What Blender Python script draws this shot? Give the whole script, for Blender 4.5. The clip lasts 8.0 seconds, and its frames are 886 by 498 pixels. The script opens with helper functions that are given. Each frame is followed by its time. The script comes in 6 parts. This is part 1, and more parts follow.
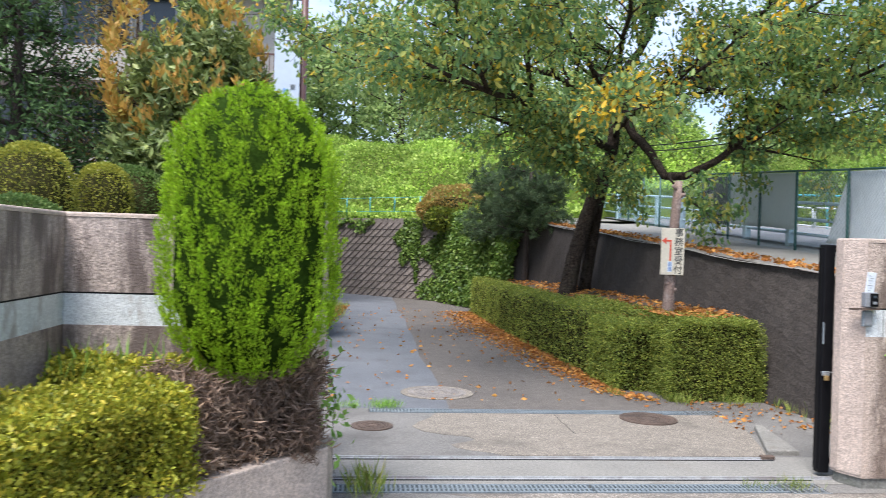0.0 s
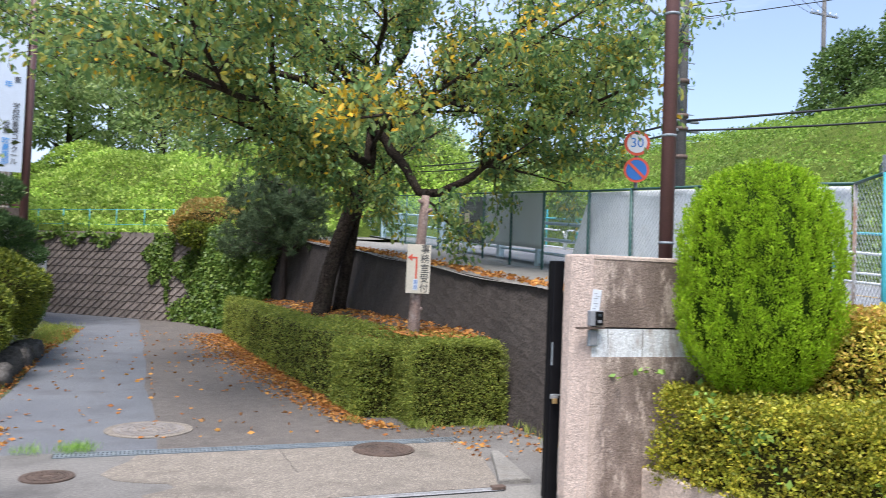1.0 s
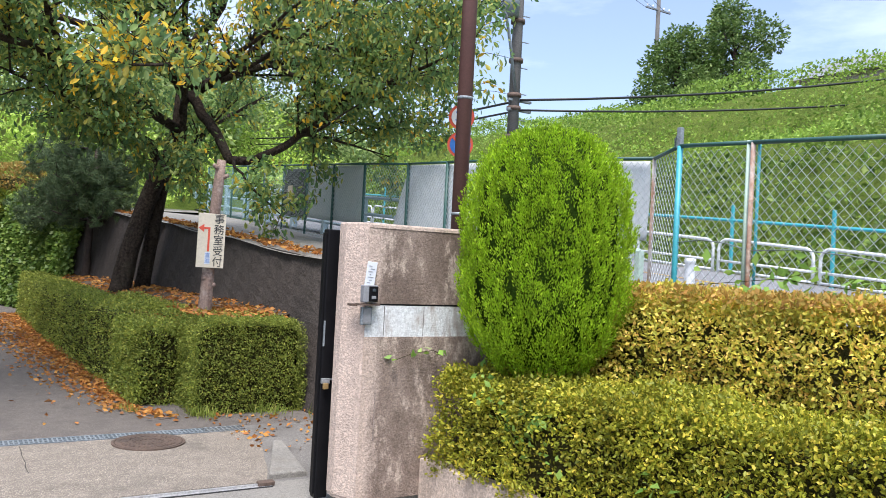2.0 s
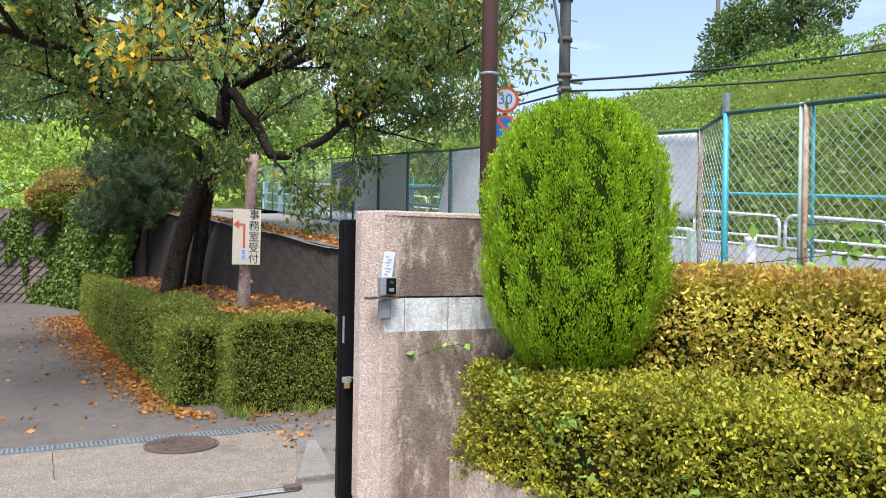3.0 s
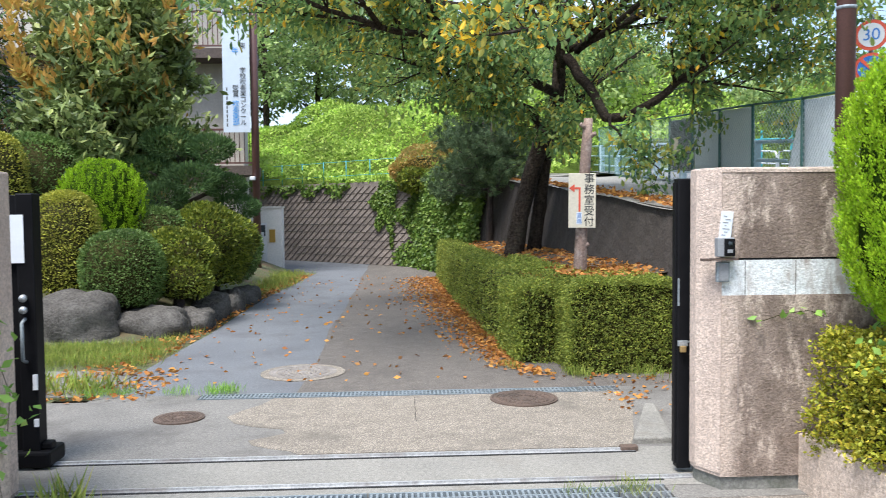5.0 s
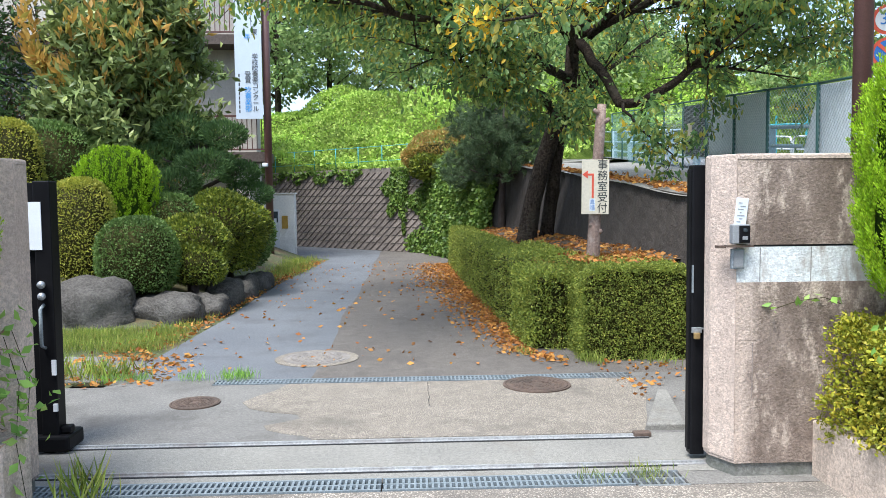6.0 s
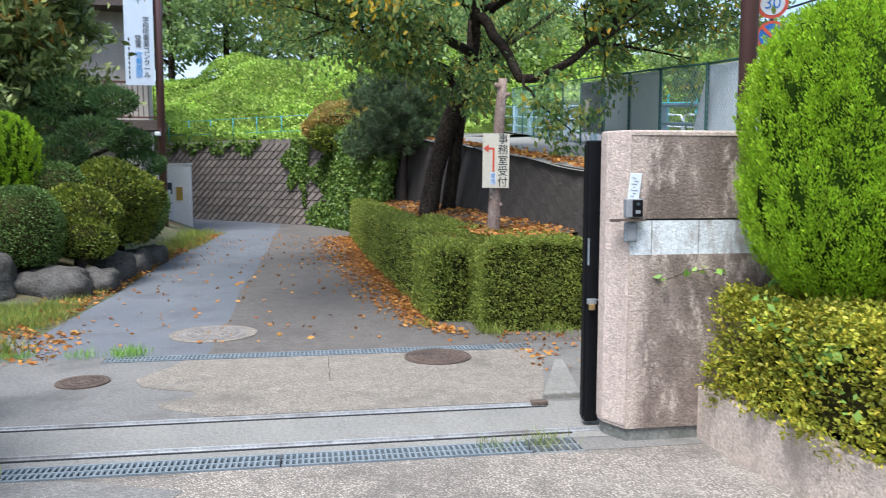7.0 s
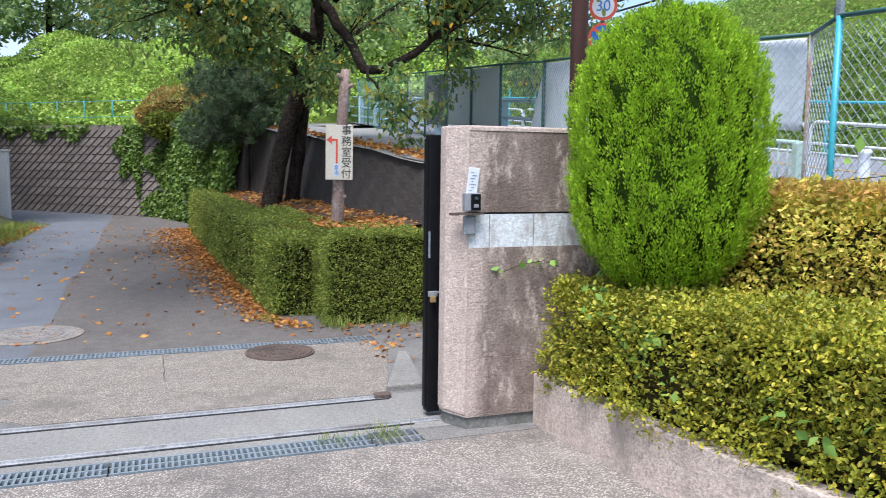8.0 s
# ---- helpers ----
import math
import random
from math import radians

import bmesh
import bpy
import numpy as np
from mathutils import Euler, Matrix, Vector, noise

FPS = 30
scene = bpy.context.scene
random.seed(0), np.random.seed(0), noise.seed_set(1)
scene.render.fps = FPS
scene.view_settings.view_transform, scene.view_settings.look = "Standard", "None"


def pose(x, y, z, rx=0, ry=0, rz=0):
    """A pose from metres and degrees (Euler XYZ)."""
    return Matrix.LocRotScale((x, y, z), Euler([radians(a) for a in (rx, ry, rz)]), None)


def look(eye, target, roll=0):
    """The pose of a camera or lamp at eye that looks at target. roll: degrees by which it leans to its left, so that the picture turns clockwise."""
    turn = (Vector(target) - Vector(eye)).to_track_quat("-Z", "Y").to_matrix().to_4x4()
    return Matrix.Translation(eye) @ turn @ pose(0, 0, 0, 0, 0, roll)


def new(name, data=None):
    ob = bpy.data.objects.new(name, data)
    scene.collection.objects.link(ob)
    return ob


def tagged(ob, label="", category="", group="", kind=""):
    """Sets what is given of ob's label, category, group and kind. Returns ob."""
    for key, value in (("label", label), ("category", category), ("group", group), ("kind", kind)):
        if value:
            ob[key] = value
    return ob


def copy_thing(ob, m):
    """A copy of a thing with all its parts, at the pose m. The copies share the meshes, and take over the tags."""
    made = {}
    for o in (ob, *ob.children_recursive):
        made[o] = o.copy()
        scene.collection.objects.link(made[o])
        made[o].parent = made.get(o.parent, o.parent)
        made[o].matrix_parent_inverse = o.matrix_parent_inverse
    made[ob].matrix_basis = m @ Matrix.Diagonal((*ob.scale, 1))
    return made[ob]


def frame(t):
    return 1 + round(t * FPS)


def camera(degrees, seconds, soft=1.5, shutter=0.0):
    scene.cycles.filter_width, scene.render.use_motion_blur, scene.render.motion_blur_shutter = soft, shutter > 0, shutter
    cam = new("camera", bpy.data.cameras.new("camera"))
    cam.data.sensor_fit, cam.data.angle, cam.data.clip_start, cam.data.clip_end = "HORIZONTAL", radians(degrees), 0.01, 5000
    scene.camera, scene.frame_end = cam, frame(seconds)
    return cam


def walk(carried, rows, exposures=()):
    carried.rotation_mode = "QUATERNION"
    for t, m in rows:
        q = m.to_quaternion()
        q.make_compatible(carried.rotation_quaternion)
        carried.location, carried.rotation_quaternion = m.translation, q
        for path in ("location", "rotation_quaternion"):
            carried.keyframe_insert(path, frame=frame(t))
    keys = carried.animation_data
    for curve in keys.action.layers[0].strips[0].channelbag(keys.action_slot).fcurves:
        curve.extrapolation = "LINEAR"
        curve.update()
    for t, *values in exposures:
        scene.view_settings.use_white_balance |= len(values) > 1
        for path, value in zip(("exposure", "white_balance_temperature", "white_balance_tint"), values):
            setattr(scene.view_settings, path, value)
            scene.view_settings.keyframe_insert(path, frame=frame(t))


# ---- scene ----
cam = camera(58.0, 8.0, soft=0.65, shutter=0.22)
# seconds, place, then yaw, pitch and roll in degrees
PATH = [
    (0.0, 0.0, 0.0, 1.73, -5.6, -0.19, -1.72),
    (0.5, 0.298, 0.363, 1.739, -13.41, 0.28, -1.57),
    (1.0, 0.650, 0.679, 1.702, -21.33, 1.79, -2.21),
    (1.5, 1.119, 0.906, 1.678, -29.88, 0.8, -3.34),
    (1.7, 1.270, 0.965, 1.660, -33.0, 0.8, -3.5),
    (2.8, 1.800, 1.130, 1.658, -26.3, 1.1, -1.0),
    (3.0, 1.873, 1.189, 1.653, -27.07, 0.03, -0.94),
    (3.5, 1.946, 1.235, 1.635, -25.41, -2.7, -2.08),
    (4.0, 1.955, 1.165, 1.640, -20.95, -3.92, -2.51),
    (4.5, 1.922, 1.169, 1.652, -11.34, -2.64, -0.63),
    (5.0, 1.908, 1.152, 1.645, -3.12, -2.68, 0.52),
    (5.2, 1.903, 1.148, 1.647, -1.85, -3.4, 0.6),
    (6.3, 1.890, 1.138, 1.653, -3.0, -3.68, 0.55),
    (6.5, 1.888, 1.136, 1.655, -4.09, -3.22, 0.6),
    (7.0, 1.904, 1.164, 1.647, -9.26, -5.62, -0.05),
    (7.5, 1.928, 1.168, 1.653, -15.12, -7.15, -0.5),
    (8.0, 1.950, 1.174, 1.665, -20.1, -6.23, -0.74),
]
walk(cam, [(t, pose(x, y, z, 90 + pitch, roll, yaw)) for t, x, y, z, yaw, pitch, roll in PATH],
     exposures=[(0.0, 1.08, 6100, 14), (1.0, 1.02, 6150, 16), (3.0, 1.03, 6300, 15), (5.0, 1.23, 6150, 11), (6.5, 1.25, 5900, 9), (7.0, 1.06, 5850, 11), (8.0, 0.95, 5800, 15)])

# ---- sky and sun ----
SUN_EL, SUN_AZ = 64.0, 215.0            # degrees; azimuth clockwise from +y
world = bpy.data.worlds.new("sky")
scene.world = world
world.use_nodes = True
wt = world.node_tree
wt.nodes.clear()
w_out = wt.nodes.new("ShaderNodeOutputWorld")
w_bg = wt.nodes.new("ShaderNodeBackground")
w_sky = wt.nodes.new("ShaderNodeTexSky")
w_sky.sky_type = "NISHITA"
w_sky.sun_disc = False
w_sky.sun_elevation, w_sky.sun_rotation = radians(SUN_EL), radians(SUN_AZ)
w_sky.air_density, w_sky.dust_density = 1.0, 1.5
w_co = wt.nodes.new("ShaderNodeTexCoord")
w_map = wt.nodes.new("ShaderNodeMapping")
w_map.inputs["Scale"].default_value = (1.0, 1.0, 3.5)
w_noise = wt.nodes.new("ShaderNodeTexNoise")
w_noise.inputs["Scale"].default_value = 2.2
w_noise.inputs["Detail"].default_value = 7.0
w_noise.inputs["Roughness"].default_value = 0.6
w_ramp = wt.nodes.new("ShaderNodeValToRGB")
w_ramp.color_ramp.elements[0].position, w_ramp.color_ramp.elements[0].color = 0.42, (0.10, 0.10, 0.10, 1)
w_ramp.color_ramp.elements[1].position, w_ramp.color_ramp.elements[1].color = 0.75, (0.75, 0.75, 0.75, 1)
w_mix = wt.nodes.new("ShaderNodeMixRGB")
w_mix.inputs[2].default_value = (6.5, 7.2, 8.3, 1)      # bright cloud
wt.links.new(w_co.outputs["Generated"], w_map.inputs["Vector"])
wt.links.new(w_map.outputs[0], w_noise.inputs["Vector"])
wt.links.new(w_noise.outputs[0], w_ramp.inputs[0])
wt.links.new(w_ramp.outputs[0], w_mix.inputs[0])
wt.links.new(w_sky.outputs[0], w_mix.inputs[1])
wt.links.new(w_mix.outputs[0], w_bg.inputs[0])
w_bg.inputs[1].default_value = 0.115
wt.links.new(w_bg.outputs[0], w_out.inputs[0])
sun_data = bpy.data.lights.new("sun", "SUN")
sun_data.energy, sun_data.angle, sun_data.color = 2.8, radians(24), (1.0, 0.96, 0.90)
sun = new("sun", sun_data)
az, el = radians(SUN_AZ), radians(SUN_EL)
sun.matrix_world = look((math.sin(az) * math.cos(el) * 40, math.cos(az) * math.cos(el) * 40, math.sin(el) * 40), (0, 0, 0))

rng = np.random.default_rng(7)


# ---- materials ----
def nodes_of(name):
    m = bpy.data.materials.new(name)
    m.use_nodes = True
    nt = m.node_tree
    return m, nt, nt.nodes["Principled BSDF"]


def noise_node(nt, co, scale, detail=5.0, rough=0.6, stretch=None):
    n = nt.nodes.new("ShaderNodeTexNoise")
    n.inputs["Scale"].default_value, n.inputs["Detail"].default_value, n.inputs["Roughness"].default_value = scale, detail, rough
    if stretch:
        mp = nt.nodes.new("ShaderNodeMapping")
        mp.inputs["Scale"].default_value = stretch
        nt.links.new(co, mp.inputs["Vector"])
        co = mp.outputs[0]
    nt.links.new(co, n.inputs["Vector"])
    return n.outputs["Fac"]


def ramp_node(nt, fac, lo, hi, a=(0, 0, 0, 1), b=(1, 1, 1, 1)):
    r = nt.nodes.new("ShaderNodeValToRGB")
    e = r.color_ramp.elements
    e[0].position, e[0].color, e[1].position, e[1].color = lo, a, hi, b
    nt.links.new(fac, r.inputs[0])
    return r.outputs[0]


def mix_node(nt, fac, a, b, kind="MIX"):
    n = nt.nodes.new("ShaderNodeMixRGB")
    n.blend_type = kind
    for k, v in ((0, fac), (1, a), (2, b)):
        if isinstance(v, (int, float)):
            n.inputs[k].default_value = v
        elif isinstance(v, tuple):
            n.inputs[k].default_value = (*v[:3], 1)
        else:
            nt.links.new(v, n.inputs[k])
    return n.outputs[0]


def surface(name, base, second, stain=None, scale=2.0, grain=60.0, grain_amount=0.35, rough=0.85, bump=0.3, bump_scale=None,
            metal=0.0, stretch=None, stain_lo=0.5, stain_hi=0.7, stain_scale=1.3, stain_stretch=None, depth=0.01, per_piece=0.0, gloss=0.5):
    """Two tones by a broad noise, a fine grain, a stain of its own shape and a fine relief."""
    m, nt, bsdf = nodes_of(name)
    co = nt.nodes.new("ShaderNodeTexCoord").outputs["Object"]
    col = mix_node(nt, ramp_node(nt, noise_node(nt, co, scale, 6, 0.65, stretch), 0.35, 0.65), base, second)
    g = noise_node(nt, co, grain, 3, 0.7)
    col = mix_node(nt, grain_amount, col, ramp_node(nt, g, 0.38, 0.62, (0.35, 0.35, 0.35, 1), (1.6, 1.6, 1.6, 1)), "MULTIPLY")
    if grain > 50 and not metal:
        col = mix_node(nt, grain_amount * 0.7, col, ramp_node(nt, noise_node(nt, co, grain * 0.33, 5, 0.75), 0.40, 0.60, (0.45, 0.45, 0.45, 1), (1.5, 1.5, 1.5, 1)), "MULTIPLY")
    if stain:
        col = mix_node(nt, ramp_node(nt, noise_node(nt, co, stain_scale, 7, 0.7, stain_stretch), stain_lo, stain_hi), col, stain)
    if per_piece:
        info = nt.nodes.new("ShaderNodeObjectInfo").outputs["Random"]
        k = 1 - per_piece
        col = mix_node(nt, 1.0, col, ramp_node(nt, info, 0.0, 1.0, (k, k, k, 1), (1 + per_piece, 1 + per_piece, 1 + per_piece, 1)), "MULTIPLY")
    nt.links.new(col, bsdf.inputs["Base Color"])
    bsdf.inputs["Roughness"].default_value, bsdf.inputs["Metallic"].default_value = rough, metal
    bsdf.inputs["Specular IOR Level"].default_value = gloss
    if bump:
        b = nt.nodes.new("ShaderNodeBump")
        b.inputs["Strength"].default_value, b.inputs["Distance"].default_value = bump, depth
        nt.links.new(noise_node(nt, co, bump_scale or grain, 4, 0.7), b.inputs["Height"])
        nt.links.new(b.outputs[0], bsdf.inputs["Normal"])
    return m


def leafy(name, colours, rough=0.5, glow=0.35, patch=(0.7, 1.25), patch_scale=1.5, gain=1.5, stretch=None):
    """Leaves: each its own tone out of a row of colours, brighter and duller in patches, letting some light through."""
    m, nt, bsdf = nodes_of(name)
    rnd = nt.nodes.new("ShaderNodeNewGeometry").outputs["Random Per Island"]
    r = nt.nodes.new("ShaderNodeValToRGB")
    e = r.color_ramp.elements
    while len(e) < len(colours):
        e.new(0.5)
    for k, c in enumerate(colours):
        e[k].position, e[k].color = k / (len(colours) - 1), (*(min(0.9, gain * q) for q in c), 1)
    nt.links.new(rnd, r.inputs[0])
    co = nt.nodes.new("ShaderNodeTexCoord").outputs["Object"]
    lo, hi = patch
    col = mix_node(nt, 1.0, r.outputs[0], ramp_node(nt, noise_node(nt, co, patch_scale, 3, 0.6, stretch), 0.3, 0.7, (lo, lo, lo, 1), (hi, hi, hi * 0.9, 1)), "MULTIPLY")
    nt.links.new(col, bsdf.inputs["Base Color"])
    bsdf.inputs["Roughness"].default_value = rough
    bsdf.inputs["Specular IOR Level"].default_value = 0.25
    t = nt.nodes.new("ShaderNodeBsdfTranslucent")
    nt.links.new(col, t.inputs[0])
    mx = nt.nodes.new("ShaderNodeMixShader")
    mx.inputs[0].default_value = glow
    nt.links.new(bsdf.outputs[0], mx.inputs[1])
    nt.links.new(t.outputs[0], mx.inputs[2])
    nt.links.new(mx.outputs[0], nt.nodes["Material Output"].inputs["Surface"])
    return m


def plain(name, colour, rough=0.5, metal=0.0, wear=0.15):
    return surface(name, colour, tuple(c * (1 - wear) for c in colour), scale=6, grain=120, grain_amount=wear, rough=rough, bump=0.05, metal=metal)


def aggregate(name, stone, cement, stain, scale=55.0, stain_scale=0.7, stain_lo=0.5, stain_hi=0.62, rough=0.9, worn=0.35):
    """Exposed-aggregate concrete: pale grains in darker cement, patches worn smooth and broad uneven stains."""
    m, nt, bsdf = nodes_of(name)
    co = nt.nodes.new("ShaderNodeTexCoord").outputs["Object"]
    v = nt.nodes.new("ShaderNodeTexVoronoi")
    v.inputs["Scale"].default_value = scale
    nt.links.new(co, v.inputs["Vector"])
    grains = ramp_node(nt, v.outputs["Distance"], 0.28, 0.62, (1, 1, 1, 1), (0, 0, 0, 1))
    tone = nt.nodes.new("ShaderNodeSeparateColor")
    nt.links.new(v.outputs["Color"], tone.inputs[0])
    stones = mix_node(nt, 1.0, stone, ramp_node(nt, tone.outputs[0], 0.0, 1.0, (0.55, 0.53, 0.50, 1), (1.4, 1.38, 1.34, 1)), "MULTIPLY")
    col = mix_node(nt, grains, cement, stones)
    smooth = tuple((a + b) * 0.5 for a, b in zip(stone, cement))
    col = mix_node(nt, ramp_node(nt, noise_node(nt, co, 1.1, 6, 0.7), 0.52, 0.66, (0, 0, 0, 1), (worn, worn, worn, 1)), col, smooth)
    col = mix_node(nt, ramp_node(nt, noise_node(nt, co, stain_scale, 8, 0.72), stain_lo, stain_hi, (0, 0, 0, 1), (0.75, 0.75, 0.75, 1)), col, stain)
    col = mix_node(nt, 0.5, col, ramp_node(nt, noise_node(nt, co, 6.0, 6, 0.75), 0.35, 0.65, (0.7, 0.7, 0.7, 1), (1.25, 1.24, 1.22, 1)), "MULTIPLY")
    nt.links.new(col, bsdf.inputs["Base Color"])
    bsdf.inputs["Roughness"].default_value = rough
    bsdf.inputs["Specular IOR Level"].default_value = 0.3
    b = nt.nodes.new("ShaderNodeBump")
    b.inputs["Strength"].default_value, b.inputs["Distance"].default_value = 0.7, 0.006
    nt.links.new(grains, b.inputs["Height"])
    nt.links.new(b.outputs[0], bsdf.inputs["Normal"])
    return m


M_ASPH_L = surface("asphalt_new", (0.125, 0.132, 0.142), (0.150, 0.158, 0.166), (0.10, 0.10, 0.105), grain=140, grain_amount=0.55, bump=0.4, scale=0.8)
M_ASPH_R = aggregate("asphalt_old", (0.235, 0.212, 0.188), (0.125, 0.113, 0.101), (0.098, 0.088, 0.079), scale=150.0, stain_scale=0.6, stain_lo=0.50, stain_hi=0.70)
M_ROAD = aggregate("road_asphalt", (0.30, 0.31, 0.325), (0.20, 0.205, 0.215), (0.17, 0.172, 0.178), scale=110.0, stain_scale=0.4, stain_lo=0.52, stain_hi=0.75)
M_CONC = aggregate("concrete_apron", (0.46, 0.41, 0.355), (0.19, 0.168, 0.142), (0.125, 0.112, 0.097), scale=90.0, stain_scale=0.5, stain_lo=0.49, stain_hi=0.60)
M_CONC_S = surface("concrete_smooth", (0.215, 0.205, 0.18), (0.26, 0.247, 0.215), (0.165, 0.14, 0.11), grain=110, grain_amount=0.4, bump=0.3, scale=1.3, stain_lo=0.56, stain_hi=0.72, stain_scale=1.1)
M_CONC_G = surface("concrete_grey", (0.16, 0.152, 0.137), (0.205, 0.194, 0.174), (0.105, 0.097, 0.086), grain=120, grain_amount=0.55, bump=0.4, scale=1.0, stain_lo=0.50, stain_hi=0.68)
M_PATCH = aggregate("concrete_patch", (0.40, 0.355, 0.295), (0.19, 0.168, 0.14), (0.155, 0.138, 0.115), scale=100.0, stain_scale=0.8, stain_lo=0.52, stain_hi=0.66)
M_SOIL = surface("soil", (0.07, 0.05, 0.035), (0.11, 0.08, 0.05), grain=40, bump=0.8, depth=0.03)
M_TURF = surface("turf_ground", (0.11, 0.10, 0.05), (0.09, 0.12, 0.04), (0.16, 0.10, 0.05), grain=50, bump=0.8, depth=0.03)
M_PLASTER = surface("rough_plaster", (0.56, 0.445, 0.365), (0.63, 0.51, 0.42), (0.43, 0.33, 0.265), scale=1.5, grain=55, grain_amount=0.3, bump=1.0, bump_scale=75, depth=0.012, stain_lo=0.5, stain_hi=0.9)
M_PLASTER_D = surface("stained_plaster", (0.155, 0.118, 0.102), (0.29, 0.235, 0.205), (0.46, 0.39, 0.34), scale=2.6, grain=70, grain_amount=0.75, bump=1.0, bump_scale=75, depth=0.012,
                      stretch=(1, 1, 0.5), stain_lo=0.54, stain_hi=0.70, stain_scale=3.0, stain_stretch=(1, 1, 0.45))
M_PLASTER_L = surface("streaked_plaster", (0.42, 0.34, 0.29), (0.50, 0.41, 0.35), (0.17, 0.13, 0.112), scale=2.0, grain=70, grain_amount=0.5, bump=1.0, bump_scale=75, depth=0.012,
                      stain_lo=0.47, stain_hi=0.58, stain_scale=4.0, stain_stretch=(1, 1, 0.18))


def weathered_end(name, x0):
    """Clean pale plaster that passes, along an uneven edge, into dark weathering with pale flecks."""
    m, nt, bsdf = nodes_of(name)
    co = nt.nodes.new("ShaderNodeTexCoord").outputs["Object"]
    pale = mix_node(nt, ramp_node(nt, noise_node(nt, co, 3.0), 0.35, 0.65), (0.53, 0.42, 0.345), (0.60, 0.485, 0.40))
    dark = mix_node(nt, ramp_node(nt, noise_node(nt, co, 3.5, 7, 0.7, (1, 1, 0.5)), 0.40, 0.62), (0.185, 0.138, 0.108), (0.35, 0.275, 0.222))
    dark = mix_node(nt, ramp_node(nt, noise_node(nt, co, 7.0, 8, 0.75, (1, 1, 0.5)), 0.53, 0.60), dark, (0.52, 0.425, 0.345))
    sep = nt.nodes.new("ShaderNodeSeparateXYZ")
    nt.links.new(co, sep.inputs[0])
    add = nt.nodes.new("ShaderNodeMath")
    add.operation = "MULTIPLY_ADD"
    nt.links.new(noise_node(nt, co, 5.0, 6, 0.7, (1, 1, 0.4)), add.inputs[0])
    add.inputs[1].default_value = 0.34
    nt.links.new(sep.outputs["X"], add.inputs[2])
    rng_node = nt.nodes.new("ShaderNodeMapRange")
    rng_node.inputs["From Min"].default_value, rng_node.inputs["From Max"].default_value = x0 + 0.15, x0 + 0.24
    nt.links.new(add.outputs[0], rng_node.inputs["Value"])
    col = mix_node(nt, rng_node.outputs[0], pale, dark)
    col = mix_node(nt, 0.6, col, ramp_node(nt, noise_node(nt, co, 75.0, 3, 0.7), 0.35, 0.65, (0.5, 0.5, 0.5, 1), (1.35, 1.35, 1.35, 1)), "MULTIPLY")
    nt.links.new(col, bsdf.inputs["Base Color"])
    bsdf.inputs["Roughness"].default_value = 0.9
    b = nt.nodes.new("ShaderNodeBump")
    b.inputs["Strength"].default_value, b.inputs["Distance"].default_value = 1.0, 0.014
    nt.links.new(noise_node(nt, co, 70.0, 4, 0.7), b.inputs["Height"])
    nt.links.new(b.outputs[0], bsdf.inputs["Normal"])
    return m


M_PLASTER_W = weathered_end("weathered_plaster", 3.82)
M_WHITE_BAND = surface("white_band", (0.66, 0.70, 0.70), (0.72, 0.74, 0.73), (0.38, 0.34, 0.30), scale=3, grain=70, grain_amount=0.25, bump=0.9, bump_scale=75, depth=0.01, stain_lo=0.55, stain_hi=0.66, stain_scale=4, stain_stretch=(1, 1, 0.3))
M_PLANTER = surface("planter_concrete", (0.50, 0.405, 0.325), (0.58, 0.475, 0.385), (0.34, 0.28, 0.225), scale=2, grain=60, grain_amount=0.35, bump=0.8, stain_lo=0.53, stain_hi=0.70, stain_scale=3.0, stain_stretch=(1, 1, 0.35))
M_MOSSY = surface("mossy_concrete", (0.12, 0.12, 0.10), (0.24, 0.235, 0.21), (0.08, 0.09, 0.06), scale=5, grain=50, bump=0.7)
M_WALL_DARK = surface("dark_concrete", (0.034, 0.027, 0.022), (0.058, 0.047, 0.039), (0.10, 0.082, 0.068), scale=0.9, grain=30, grain_amount=0.5, bump=0.8, depth=0.02, stretch=(1, 1, 0.6), stain_lo=0.6, stain_hi=0.85, stain_scale=0.7)
M_BLOCK = surface("wall_block", (0.195, 0.163, 0.14), (0.245, 0.207, 0.179), (0.12, 0.099, 0.085), scale=0.6, grain=25, grain_amount=0.4, bump=0.6, depth=0.02, per_piece=0.2, stain_lo=0.5, stain_hi=0.75)
M_BLOCK_GAP = surface("wall_joint", (0.17, 0.143, 0.124), (0.195, 0.165, 0.143), grain=25)
M_BLACK = surface("black_enamel", (0.006, 0.006, 0.007), (0.009, 0.009, 0.010), scale=6, grain=120, grain_amount=0.15, rough=0.45, bump=0.05, gloss=0.12)
M_GALV = surface("galvanised_steel", (0.40, 0.43, 0.44), (0.50, 0.52, 0.53), (0.30, 0.31, 0.31), scale=8, grain=80, rough=0.45, metal=0.7, bump=0.1)
M_GALV_DULL = surface("dull_zinc", (0.20, 0.235, 0.25), (0.27, 0.305, 0.32), scale=6, grain=80, rough=0.6, metal=0.3, bump=0.1)
M_RAIL = surface("rail_steel", (0.34, 0.34, 0.335), (0.46, 0.46, 0.45), (0.22, 0.18, 0.155), scale=4, grain=60, rough=0.5, metal=0.3, bump=0.1)
M_IRON = surface("manhole_iron", (0.105, 0.075, 0.058), (0.15, 0.105, 0.08), (0.07, 0.055, 0.045), scale=5, grain=60, rough=0.75, metal=0.2, bump=0.5)
